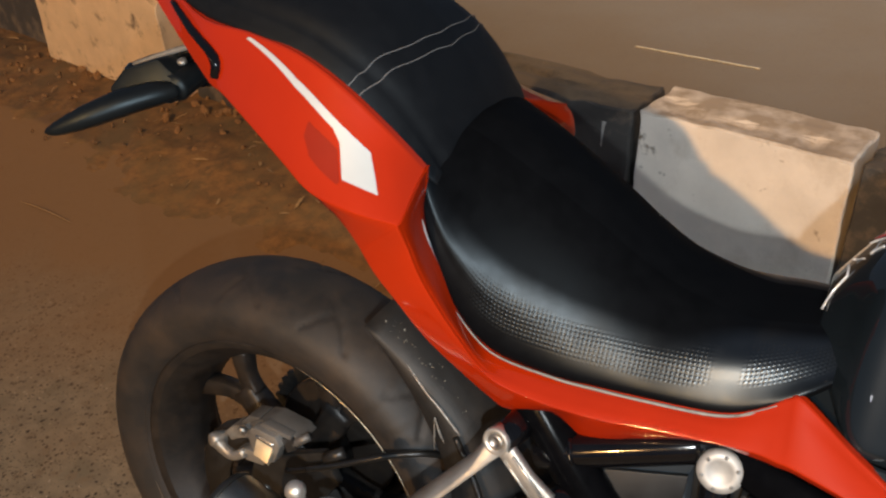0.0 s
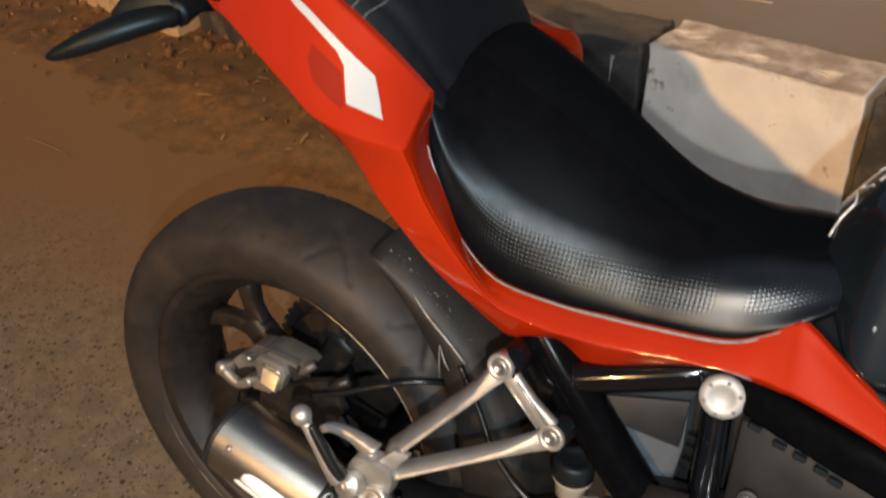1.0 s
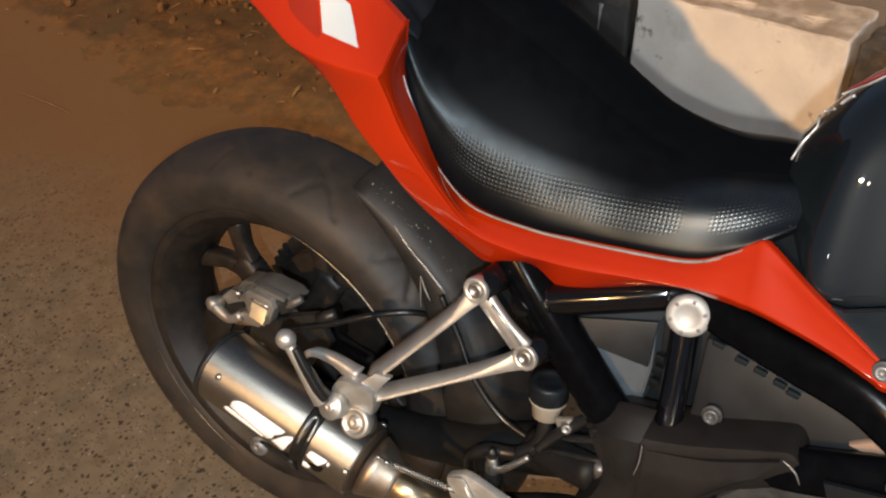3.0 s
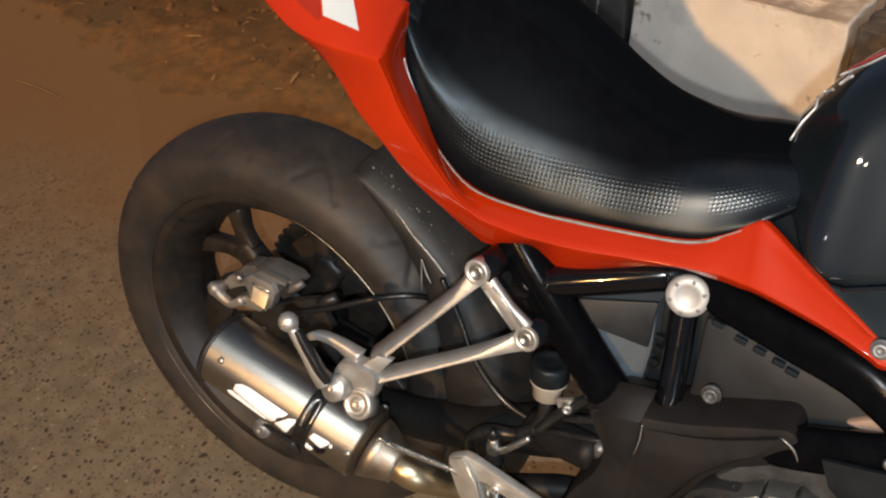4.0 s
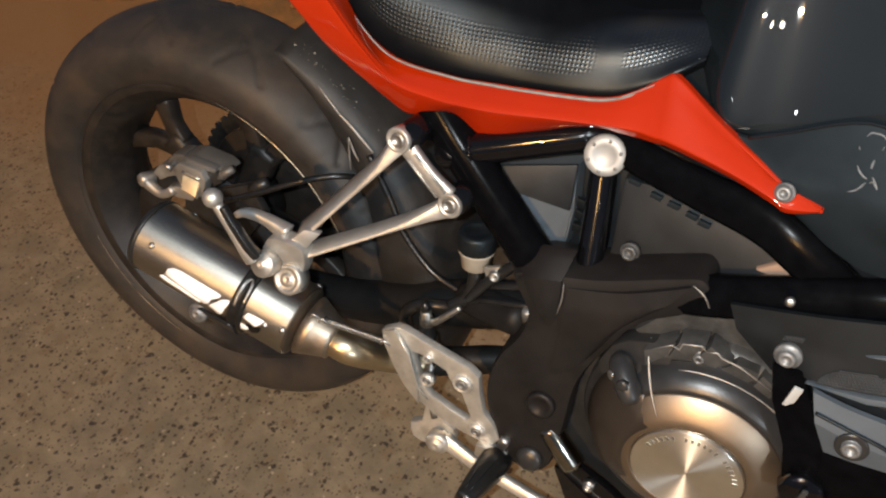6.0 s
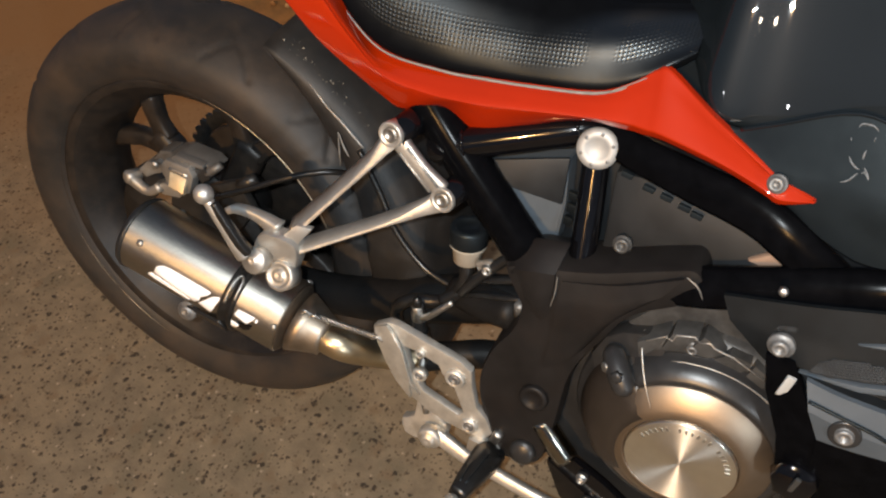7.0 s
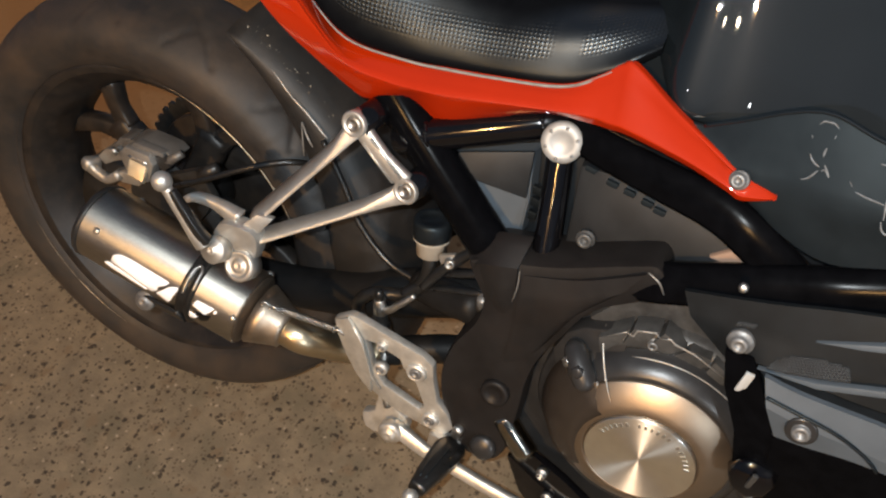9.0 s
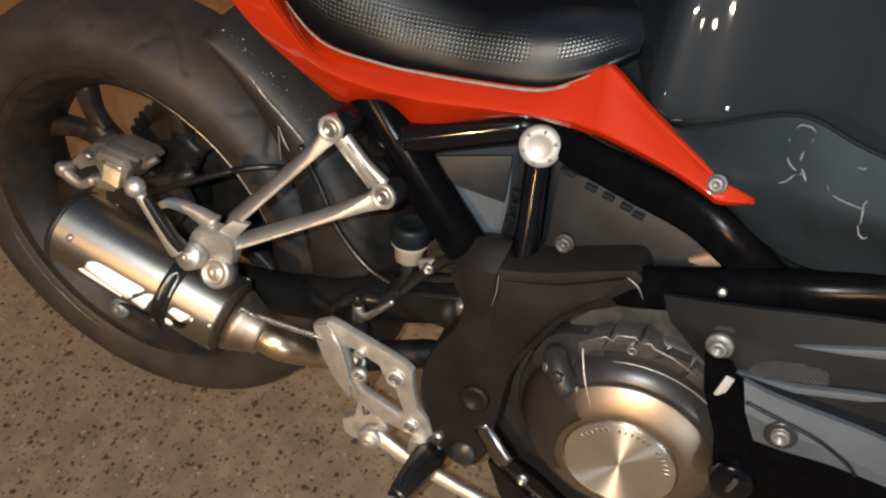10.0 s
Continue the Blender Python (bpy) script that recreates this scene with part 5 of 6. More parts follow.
film([(0.772, 1), (0.83, 6), (0.872, 10), (0.86, -2), (0.82, -12), (0.79, -8)], GLOSS, "black film patch", 0.0004)
part("strap_tail", bar([can_point(0.70, -25, 0.004), can_point(0.60, -38, 0.004), (0.135, -0.240, 0.356)], [0.010, 0.009, 0.010], [0.002, 0.002, 0.002], (0, -1, -0.4), 4), BLACKSTEEL, can, "dark strap end")
part("strap_bolt", lathe([(-0.004, 0.0120), (0.002, 0.0120), (0.004, 0.0100), (0.004, 0.0065), (0.007, 0.0058), (0.007, 0.003), (0.005, 0.0)], (0.131, -0.243, 0.356), (0.1, -1, 0.35), 24), DULL, can, "dull strap bolt")
PIPE0 = MA + MX * (MLEN + 0.040)
pipe = part("exhaust_pipe", tube([PIPE0, PIPE0 + MX * 0.025, (0.340, -0.182, 0.322), (0.385, -0.150, 0.302)], 0.0180, 24, 7), GOLDPIPE, bike, "heat-tinted golden exhaust pipe")
part("exhaust_link_pipe", tube([(0.380, -0.152, 0.303), (0.415, -0.125, 0.296), (0.46, -0.110, 0.302), (0.53, -0.10, 0.300), (0.60, -0.09, 0.26)], 0.0175, 20, 6), ARMBLACK, bike, "black exhaust link pipe")
coil = [Vector((0.292, -0.222, 0.392)).lerp(Vector((0.355, -0.205, 0.372)), i / 160) + 0.0034 * Vector((0, math.cos(i * 0.9), math.sin(i * 0.9))) for i in range(161)]
part("exhaust_spring", tube(coil, 0.0009, 5, 1), STEEL, bike, "small steel coil spring")
for p in ((0.283, -0.226, 0.398), (0.292, -0.224, 0.393), (0.357, -0.205, 0.371)):
    part("spring_hook", tube([Vector(p) + Vector((-0.006, 0, -0.004)), Vector(p) + Vector((0, -0.003, 0.004)), Vector(p) + Vector((0.007, 0, -0.002))], 0.0018, 8, 5), STEEL, bike)

# rear brake caliper on its bracket
def cut(name, pts, y, thick, material=CAST, bevel=0.0016, holes=(), parent=None, label=""):
    return part(name, plate([(x, y, z) for x, z in pts], thick, bevel, holes=[[(x, y, z) for x, z in h] for h in holes]), material, parent, label)


CALIPER = over(mat("grey_caliper_casting", (0.145, 0.141, 0.136), 0.48, metal=0.45, vary=0.25, scale=60, bump=0.4, bump_scale=400), (0.05, 0.045, 0.04), 0.45, 0.8, 30)
cal = cut("brake_caliper", [(0.005, 0.438), (0.013, 0.456), (0.028, 0.466), (0.045, 0.469), (0.080, 0.464), (0.089, 0.456), (0.079, 0.449), (0.065, 0.440), (0.048, 0.424), (0.030, 0.426)], -0.112, 0.032, CALIPER, parent=bike, label="grey cast rear brake caliper")
cut("top_slab", [(0.023, 0.459), (0.040, 0.470), (0.080, 0.465), (0.079, 0.459), (0.055, 0.461), (0.035, 0.455)], -0.1185, 0.012, CALIPER, parent=cal)
cut("front_jaw", [(0.018, 0.452), (0.030, 0.465), (0.063, 0.462), (0.068, 0.449), (0.058, 0.424), (0.044, 0.417), (0.028, 0.425)], -0.126, 0.016, parent=cal)
part("pad_window", plate([(0.037, -0.1375, 0.436), (0.0345, -0.1265, 0.451), (0.058, -0.1265, 0.446), (0.058, -0.1375, 0.430)], 0.006, 0.0012, away=(0, 0.5, -0.85)), BRASS, cal, "brass-coloured pad plate")
part("pad_clip", bar([(0.034, -0.1255, 0.4545), (0.047, -0.1255, 0.4525), (0.060, -0.1255, 0.4500)], [0.0022, 0.0022, 0.0022], [0.0016, 0.0016, 0.0016], (0, -0.6, 0.8), 2), STEEL, cal)
cut("side_jaw", [(-0.027, 0.430), (-0.012, 0.445), (0.008, 0.453), (0.020, 0.448), (0.015, 0.437), (-0.002, 0.430), (-0.017, 0.421)], -0.116, 0.022, parent=cal)
cut("jaw_step", [(-0.005, 0.448), (0.010, 0.464), (0.027, 0.467), (0.023, 0.456), (0.006, 0.448)], -0.110, 0.026, CALIPER, parent=cal)
cut("lower_jaw", [(-0.004, 0.416), (0.017, 0.426), (0.030, 0.424), (0.043, 0.416), (0.038, 0.410), (0.013, 0.408)], -0.124, 0.018, parent=cal)
cut("jaw_block", [(0.064, 0.456), (0.080, 0.462), (0.087, 0.448), (0.072, 0.438)], -0.118, 0.02, CASEBLACK, parent=cal)
part("caliper_arm", bar([(0.012, -0.124, 0.420), (-0.006, -0.125, 0.409), (-0.020, -0.126, 0.413), (-0.031, -0.126, 0.422)], [0.006, 0.0055, 0.006, 0.007], [0.006, 0.006, 0.006, 0.007], (0, -1, 0.2), 4), CAST, cal)
part("bleed_nipple", tube([(0.016, -0.124, 0.452), (0.010, -0.128, 0.458)], [0.005, 0.003], 10, 1), STEEL, cal)
part("guide_pin", tube([(0.080, -0.113, 0.452), (0.098, -0.106, 0.465)], [0.0060, 0.0052], 12, 1), CALIPER, cal)
part("rear_pin", tube([(0.120, -0.105, 0.440), (0.142, -0.100, 0.455)], [0.008, 0.007], 12, 1), CASEBLACK, cal)
part("caliper_bolt", lathe([(-0.012, 0.0095), (0.004, 0.0095), (0.007, 0.007), (0.007, 0)], (-0.033, -0.126, 0.4235), (-0.4, -1, 0.2), 10), CAST, cal)
part("caliper_bracket", plate([(0.06, -0.098, 0.418), (0.11, -0.098, 0.44), (0.13, -0.098, 0.40), (0.09, -0.098, 0.345), (0.02, -0.098, 0.29), (-0.02, -0.098, 0.31), (0.00, -0.098, 0.39)], 0.012, 0.003), BLACKSTEEL, cal)
part("brake_hose", tube([(0.080, -0.130, 0.424), (0.1398, -0.125, 0.4516), (0.1836, -0.115, 0.472), (0.2183, -0.100, 0.4824), (0.245, -0.080, 0.480), (0.26, -0.04, 0.45)], 0.0036, 10, 7), HOSE, bike, "black rubber brake hose")
part("brake_hose", tube([(0.285, -0.098, 0.53), (0.312, -0.104, 0.485), (0.335, -0.112, 0.445), (0.372, -0.118, 0.410), (0.41, -0.122, 0.398)], 0.0035, 10, 7), HOSE, bike)
part("brake_hose", tube([(0.431, -0.132, 0.440), (0.430, -0.136, 0.415), (0.405, -0.142, 0.392), (0.372, -0.148, 0.386), (0.352, -0.148, 0.365), (0.350, -0.140, 0.33)], 0.0075, 12, 7), HOSE, bike)
part("wire_loom", tube([(0.43, -0.136, 0.430), (0.455, -0.142, 0.440), (0.485, -0.145, 0.452), (0.51, -0.14, 0.46)], 0.0045, 10, 6), HOSE, bike)
part("wire_loom", tube([(0.42, -0.140, 0.404), (0.45, -0.146, 0.420), (0.49, -0.150, 0.432), (0.51, -0.145, 0.436)], 0.0035, 10, 6), HOSE, bike)

part("reservoir_hose", tube([(0.431, -0.134, 0.455), (0.432, -0.140, 0.433), (0.424, -0.142, 0.412), (0.408, -0.146, 0.396)], [0.0085, 0.0080, 0.0078, 0.0075], 14, 6), HOSE, bike, "black rubber reservoir hose")
part("wire_loom", tube([(0.482, -0.142, 0.480), (0.465, -0.143, 0.462), (0.446, -0.146, 0.440), (0.430, -0.149, 0.416)], [0.0055, 0.0065, 0.0065, 0.005], 12, 6), HOSE, bike)

# brake fluid reservoir
res = part("fluid_reservoir", lathe([(-0.022, 0.007), (-0.019, 0.0155), (-0.002, 0.0170), (0.001, 0.0200), (0.004, 0.0200)], (0.430, -0.130, 0.470), (0, 0.05, 1), 32), RESIN, bike, "translucent brake fluid reservoir with a black cap")
part("reservoir_cap", lathe([(0.003, 0.0200), (0.005, 0.0208), (0.021, 0.0205), (0.0245, 0.0188), (0.0245, 0.0135), (0.0235, 0.0130), (0.0235, 0.0)], (0.430, -0.130, 0.470), (0, 0.05, 1), 32), PLASTIC, res, "black screw cap")
part("reservoir_tab", plate([(0.444, -0.146, 0.462), (0.462, -0.146, 0.470), (0.468, -0.146, 0.456), (0.450, -0.146, 0.446)], 0.006, 0.002), CAST, res)
bolt((0.459, -0.147, 0.459), (0.1, -1, 0.2), 0.0055, res)
master = part("master_cylinder", tube([(0.384, -0.158, 0.372), (0.384, -0.156, 0.350), (0.388, -0.150, 0.325)], [0.0075, 0.010, 0.009], 14, 4), BLACKSTEEL, bike, "rear brake master cylinder with a banjo bolt")
part("banjo", lathe([(-0.008, 0.0068), (-0.006, 0.0080), (0.006, 0.0080), (0.008, 0.0066), (0.016, 0.0066), (0.018, 0.005)], (0.384, -0.158, 0.374), (0, -0.1, 1), 14), STEEL, master)
part("banjo_cap", lathe([(0.015, 0.0056), (0.026, 0.0052), (0.030, 0.003), (0.031, 0.0)], (0.384, -0.158, 0.374), (0, -0.1, 1), 14), HOSE, master, "black rubber cap")
part("banjo_arm", tube([(0.388, -0.160, 0.377), (0.396, -0.161, 0.380), (0.408, -0.160, 0.392), (0.424, -0.156, 0.408)], [0.0048, 0.0042, 0.0042, 0.0036], 12, 5), STEEL, master)
part("rubber_boot", tube([(0.384, -0.156, 0.352), (0.388, -0.158, 0.335), (0.396, -0.160, 0.318)], [0.011, 0.0095, 0.012], 14, 4), HOSE, master)

# rider footrest plate, footrest and brake pedal
WORNALU = mat("worn_bright_aluminium", (0.57, 0.55, 0.505), 0.42, metal=0.75, vary=0.22, scale=45, bump=0.35, bump_scale=600, rough_vary=0.1)
HEEL = [(0.3524, 0.3865), (0.3713, 0.3985), (0.3805, 0.3978), (0.4203, 0.3849), (0.4560, 0.3738), (0.4680, 0.3640), (0.4695, 0.3440), (0.4748, 0.3127), (0.4874, 0.2990), (0.4949, 0.2786), (0.4858, 0.2650), (0.4644, 0.2667), (0.4406, 0.2720), (0.4189, 0.2795), (0.3971, 0.2946), (0.3780, 0.3138), (0.3651, 0.3382), (0.3554, 0.3662)]
HEEL_HOLE = [(0.3892, 0.3695), (0.4022, 0.3690), (0.4300, 0.3580), (0.4340, 0.3470), (0.4470, 0.3370), (0.4600, 0.2990), (0.4544, 0.2915), (0.4115, 0.3106), (0.3990, 0.3300)]
heel = part("heel_guard", plate([(x, -0.204, z) for x, z in HEEL], 0.010, 0.0022, holes=[[(x, -0.204, z) for x, z in HEEL_HOLE]]), WORNALU, bike, "cast aluminium heel guard plate")
for (x, z), r in (((0.4503, 0.3493), 0.0068), ((0.4085, 0.3368), 0.0048), ((0.4686, 0.2834), 0.0058), ((0.4099, 0.3704), 0.0034)):
    c = (x, -0.2065, z)
    part("boss", lathe([(-0.006, r * 1.75), (0.000, r * 1.75), (0.0025, r * 1.5), (0.0025, r * 1.15), (0.0015, r * 1.1)], c, OUT, 24), WORNALU, heel)
    part("bolt", lathe([(0.000, r), (0.0025, r), (0.0034, r * 0.8), (0.0034, r * 0.5), (0.002, r * 0.45), (0.002, 0)], c, OUT, 18), DULL, heel)
part("plate_fold", plate([(0.3535, -0.2050, 0.3860), (0.3713, -0.2092, 0.3975), (0.3775, -0.2100, 0.3905), (0.3880, -0.2100, 0.3700), (0.3965, -0.2095, 0.3240), (0.3975, -0.2085, 0.2965), (0.3785, -0.2055, 0.3145), (0.3660, -0.2050, 0.3385), (0.3565, -0.2050, 0.3662)], 0.004, 0.0008), WORNALU, heel)
part("fold_ridge", tube([(0.3775, -0.2100, 0.3905), (0.3885, -0.2102, 0.3700), (0.3935, -0.2098, 0.3460), (0.3985, -0.2092, 0.3220), (0.4080, -0.2070, 0.3060)], 0.0014, 8, 1), WORNALU, heel)
pedal = part("brake_pedal", bar([(0.420, -0.200, 0.241), (0.437, -0.201, 0.237), (0.466, -0.205, 0.228), (0.500, -0.211, 0.226), (0.579, -0.220, 0.218), (0.70, -0.228, 0.210), (0.76, -0.236, 0.215)], [0.011, 0.0085, 0.0075, 0.0068, 0.0062, 0.0062, 0.008], [0.006, 0.006, 0.006, 0.006, 0.006, 0.006, 0.006], (0, -1, 0.5)), WORNALU, bike, "long aluminium rear brake pedal")
part("pedal_lug", plate([(0.376, -0.190, 0.236), (0.392, -0.190, 0.246), (0.397, -0.188, 0.280), (0.408, -0.188, 0.284), (0.416, -0.190, 0.262), (0.434, -0.192, 0.252), (0.434, -0.192, 0.226), (0.406, -0.195, 0.215), (0.382, -0.195, 0.218)], 0.012, 0.003, round_n=2), WORNALU, pedal)
part("pedal_pivot", lathe([(-0.006, 0.0145), (0.004, 0.0145), (0.006, 0.012), (0.006, 0.009), (0.010, 0.008), (0.010, 0.003), (0.008, 0.0)], (0.420, -0.204, 0.238), OUT, 28), WORNALU, pedal)
part("pedal_link", tube([(0.410, -0.192, 0.262), (0.398, -0.180, 0.300), (0.394, -0.165, 0.325)], 0.0045, 10, 4), STEEL, pedal)
rest = part("rider_footrest", bar([(0.500, -0.206, 0.252), (0.497, -0.225, 0.262), (0.493, -0.258, 0.268), (0.489, -0.286, 0.270)], [0.012, 0.0170, 0.0135, 0.009], [0.010, 0.012, 0.010, 0.007], (0.2, -0.5, 1)), HOSE, bike, "rider footrest with a black rubber pad")
part("footrest_clevis", box((0.487, -0.203, 0.256), (0.036, 0.018, 0.020), (0, 8, 0), 0.003), ALU, rest)
part("clevis_pin", lathe([(-0.002, 0.006), (0.02, 0.006), (0.022, 0.004)], (0.497, -0.200, 0.266), (0.3, -0.2, 1), 12), STEEL, rest)
knob = bmesh.new()
bmesh.ops.create_uvsphere(knob, u_segments=16, v_segments=12, radius=0.0088)
bmesh.ops.translate(knob, verts=knob.verts, vec=(0.4875, -0.297, 0.270))
part("footrest_tip", knob, ALU, rest)
for d in (-1, 1):
    part("pad_ridge", tube([(0.496 + d * 0.0055, -0.228, 0.2755), (0.4935 + d * 0.0045, -0.255, 0.2790), (0.491 + d * 0.003, -0.275, 0.2785)], 0.0010, 6, 3), PLASTIC, rest)

DARKCHROME = mat("dark_chrome", (0.24, 0.225, 0.19), 0.17, metal=1.0, vary=0.2, scale=40)
# engine: crankcase, clutch cover, bolts
part("crankcase", plate([(0.50, -0.165, 0.42), (0.60, -0.165, 0.50), (0.75, -0.165, 0.53), (0.92, -0.165, 0.52), (0.98, -0.165, 0.40), (0.95, -0.165, 0.22), (0.80, -0.165, 0.17), (0.60, -0.165, 0.18), (0.52, -0.165, 0.25)], 0.33, 0.012), CASEBLACK, bike, "black engine crankcase")
CC = Vector((0.692, -0.236, 0.368))
CA = (0.02, -1, 0.0)
clutch = part("clutch_cover", lathe([(-0.085, 0.116), (-0.062, 0.116), (-0.059, 0.1135), (-0.058, 0.106), (-0.048, 0.1045), (-0.046, 0.1025), (-0.040, 0.1000), (-0.030, 0.0965), (-0.022, 0.0880), (-0.0205, 0.0845), (-0.021, 0.0830)], CC, CA, 96), CASEBLACK, bike, "dark painted clutch cover with a bronze ring")
part("bronze_ring", lathe([(-0.0215, 0.0840), (-0.019, 0.0815), (-0.0125, 0.0730), (-0.0075, 0.0635), (-0.0048, 0.0560), (-0.0052, 0.0540), (-0.008, 0.0535)], CC, CA, 96), BRONZE, clutch, "satin bronze ring")
# highlights on the stepped case edges, put in as thin pale arcs
for r, y, a0, a1, th in ((0.1040, 0.0470, 28, 112, 0.0011), (0.0985, 0.0350, 40, 108, 0.0008), (0.1150, 0.0585, 44, 104, 0.0011), (0.1040, 0.0470, 118, 150, 0.0009)):
    part("case_highlight", tube([CC + Vector((r * math.cos(radians(a)), y, r * math.sin(radians(a)))) for a in np.linspace(a0, a1, 26)], [th * 0.3] + [th] * 8 + [th * 0.4], 6, 1), CAST, clutch, "bright highlight line on the case edge")
part("case_web", plate([(0.612, -0.178, 0.470), (0.640, -0.178, 0.505), (0.668, -0.178, 0.520), (0.690, -0.178, 0.532), (0.712, -0.178, 0.515), (0.742, -0.178, 0.490), (0.72, -0.178, 0.46), (0.66, -0.178, 0.46)], 0.03, 0.004), CASEGREY, clutch)
part("case_shield", plate([(0.596, -0.186, 0.452), (0.612, -0.190, 0.468), (0.640, -0.192, 0.478), (0.655, -0.196, 0.470), (0.652, -0.200, 0.440), (0.648, -0.206, 0.420), (0.625, -0.200, 0.408), (0.594, -0.190, 0.400), (0.585, -0.185, 0.425)], 0.02, 0.004), CASEBLACK, clutch)
bm = lathe([(-0.008, 0.0525), (-0.0035, 0.0525), (-0.003, 0.0520), (-0.003, 0.0518), (-0.003, 0.03), (-0.003, 0.0)], Vector((0, 0, 0)), (0, -1, 0), 72)
disc = part("turned_disc", bm, TURNED, clutch, "turned aluminium disc")
disc.location = CC
rng = random.Random(5)
ENGRAVED = mat("engraved_metal", (0.40, 0.385, 0.35), 0.5, metal=1.0, vary=0.3, scale=300)
for i in range(20):
    a = radians(10 + 7.4 * i)
    if i % 7 == 6:
        continue
    b2 = box((0, 0, 0), (0.0022, 0.0008, 0.0045), bevel=0)
    bmesh.ops.transform(b2, matrix=Matrix.Translation(CC + Vector((0.0443 * math.cos(a), 0.0028, 0.0443 * math.sin(a)))) @ Matrix.Rotation(-(a - math.pi / 2), 4, "Y"), verts=b2.verts)
    part("engraved_bar", b2, ENGRAVED, clutch)
for a0, a1, r0, r1, h in ((40, 62, 0.103, 0.121, -0.052), (64, 88, 0.103, 0.124, -0.056), (90, 118, 0.103, 0.122, -0.054), (120, 146, 0.103, 0.118, -0.058)):
    bm = bmesh.new()
    rings = []
    for i in range(9):
        a = radians(a0 + (a1 - a0) * i / 8)
        er = Vector((math.cos(a), 0, math.sin(a)))
        rings.append([CC + er * r + Vector((0, -y, 0)) for r, y in ((r0, h + 0.012), (r0 + 0.006, h + 0.014), (r1 - 0.003, h + 0.008), (r1, h), (r1, h - 0.03), (r0, h - 0.03))])
    ring_skin(bm, rings)
    part("case_rib", bm, CASEGREY, clutch)
for deg, r in ((98, 0.112), (56, 0.116), (20, 0.118), (-22, 0.118)):
    a = radians(deg)
    c = CC + Vector((r * math.cos(a), 0.045, r * math.sin(a)))
    part("case_lug", lathe([(-0.03, 0.013), (0.0, 0.0125), (0.003, 0.0105)], c, OUT, 20), CASEBLACK, clutch)
    bolt(c + Vector((0, -0.003, 0)), OUT, 0.0050, clutch, DULL)
for pts in ([(0.632, 0.452), (0.647, 0.470), (0.654, 0.490), (0.628, 0.470)], [(0.650, 0.471), (0.668, 0.475), (0.680, 0.498), (0.657, 0.492)], [(0.671, 0.475), (0.692, 0.476), (0.705, 0.487), (0.684, 0.498)],
            [(0.696, 0.476), (0.722, 0.470), (0.728, 0.484), (0.709, 0.488)], [(0.726, 0.468), (0.742, 0.459), (0.750, 0.470), (0.731, 0.483)]):
    cut("case_step", pts, -0.199, 0.03, CASEGREY, 0.0011, parent=clutch)
# smooth brown housing lobe, stretched over the rear of the ring to paint its shade
LOBE = over(mat("brown_lobe_shade", (0.026, 0.020, 0.0155), 0.42, metal=0.25, vary=0.25, scale=30, bump=0.12, bump_scale=600), (0.018, 0.016, 0.014), 0.5, 0.9, 15)
bm = bmesh.new()
rings = []
for i in range(29):
    k = i / 28
    a = radians(129 + 96 * k)
    er = Vector((math.cos(a), 0, math.sin(a)))
    lift = 0.0032 * min(1, 8 * k, 8 * (1 - k)) - 0.0005
    inner = 0.0575 + 0.010 * k ** 2
    prof = [(0.108, 0.050), (0.102, 0.040), (0.0965, 0.0295), (0.088, 0.0215), (0.080, 0.0168), (0.070, 0.0112), (inner, 0.0054 + 0.004 * k ** 2)]
    front = [CC + er * (r + 0.4 * lift) + Vector((0, y - lift * (0.55 if j == 6 else 1), 0)) for j, (r, y) in enumerate(prof)]
    back = [CC + er * (r - 0.003) + Vector((0, y + 0.008, 0)) for r, y in reversed(prof)]
    rings.append(front + back)
ring_skin(bm, rings)
part("housing_lobe", bm, LOBE, clutch, "smooth brown housing lobe, widened and darkened as shade on the ring")
# further case edge highlights, as pale tubes along the steps
for pts in ([(0.636, 0.4765), (0.6514, 0.4877), (0.6585, 0.4852), (0.6608, 0.493), (0.6763, 0.497), (0.6816, 0.492)], [(0.6816, 0.492), (0.6904, 0.4947), (0.6947, 0.4905), (0.7119, 0.4864), (0.724, 0.480), (0.741, 0.471)]):
    part("case_highlight", tube([(x, -0.2003, z) for x, z in pts], [0.0004, 0.0008, 0.0010, 0.0009, 0.0004], 6, 1), CAST, clutch)
part("cover_streak", tube([(0.6305, -0.1845, 0.4755), (0.6342, -0.2005, 0.4625), (0.6437, -0.2164, 0.4420), (0.6549, -0.2289, 0.4240)], [0.0004, 0.0010, 0.0011, 0.0003], 6, 5), CAST, clutch, "pale streak along the lobe seam")
lever = part("clutch_lever_boss", tube([(0.605, -0.194, 0.4500), (0.609, -0.200, 0.4485), (0.615, -0.209, 0.4445), (0.622, -0.217, 0.4385), (0.628, -0.2215, 0.4305), (0.630, -0.222, 0.427)], [0.006, 0.0108, 0.0120, 0.0122, 0.0112, 0.006], 20, 4), CASEBLACK, bike, "dark cylindrical engine boss")
part("boss_bolt", lathe([(-0.004, 0.0052), (0.003, 0.0050), (0.0036, 0.004), (0.0036, 0.0)], (0.607, -0.214, 0.4430), (-0.7, -0.7, 0.1), 16), STEEL, lever, "bright bolt end")
part("boss_nut", lathe([(-0.002, 0.0062), (0.003, 0.0060), (0.004, 0.004), (0.004, 0.0)], (0.6195, -0.2245, 0.4450), (-0.2, -1, 0.25), 6), CASEBLACK, lever)
part("lower_pipe", tube([(0.545, -0.188, 0.312), (0.560, -0.192, 0.294), (0.578, -0.194, 0.272)], 0.0135, 20, 4), DARKCHROME, bike, "bright metal pipe end")
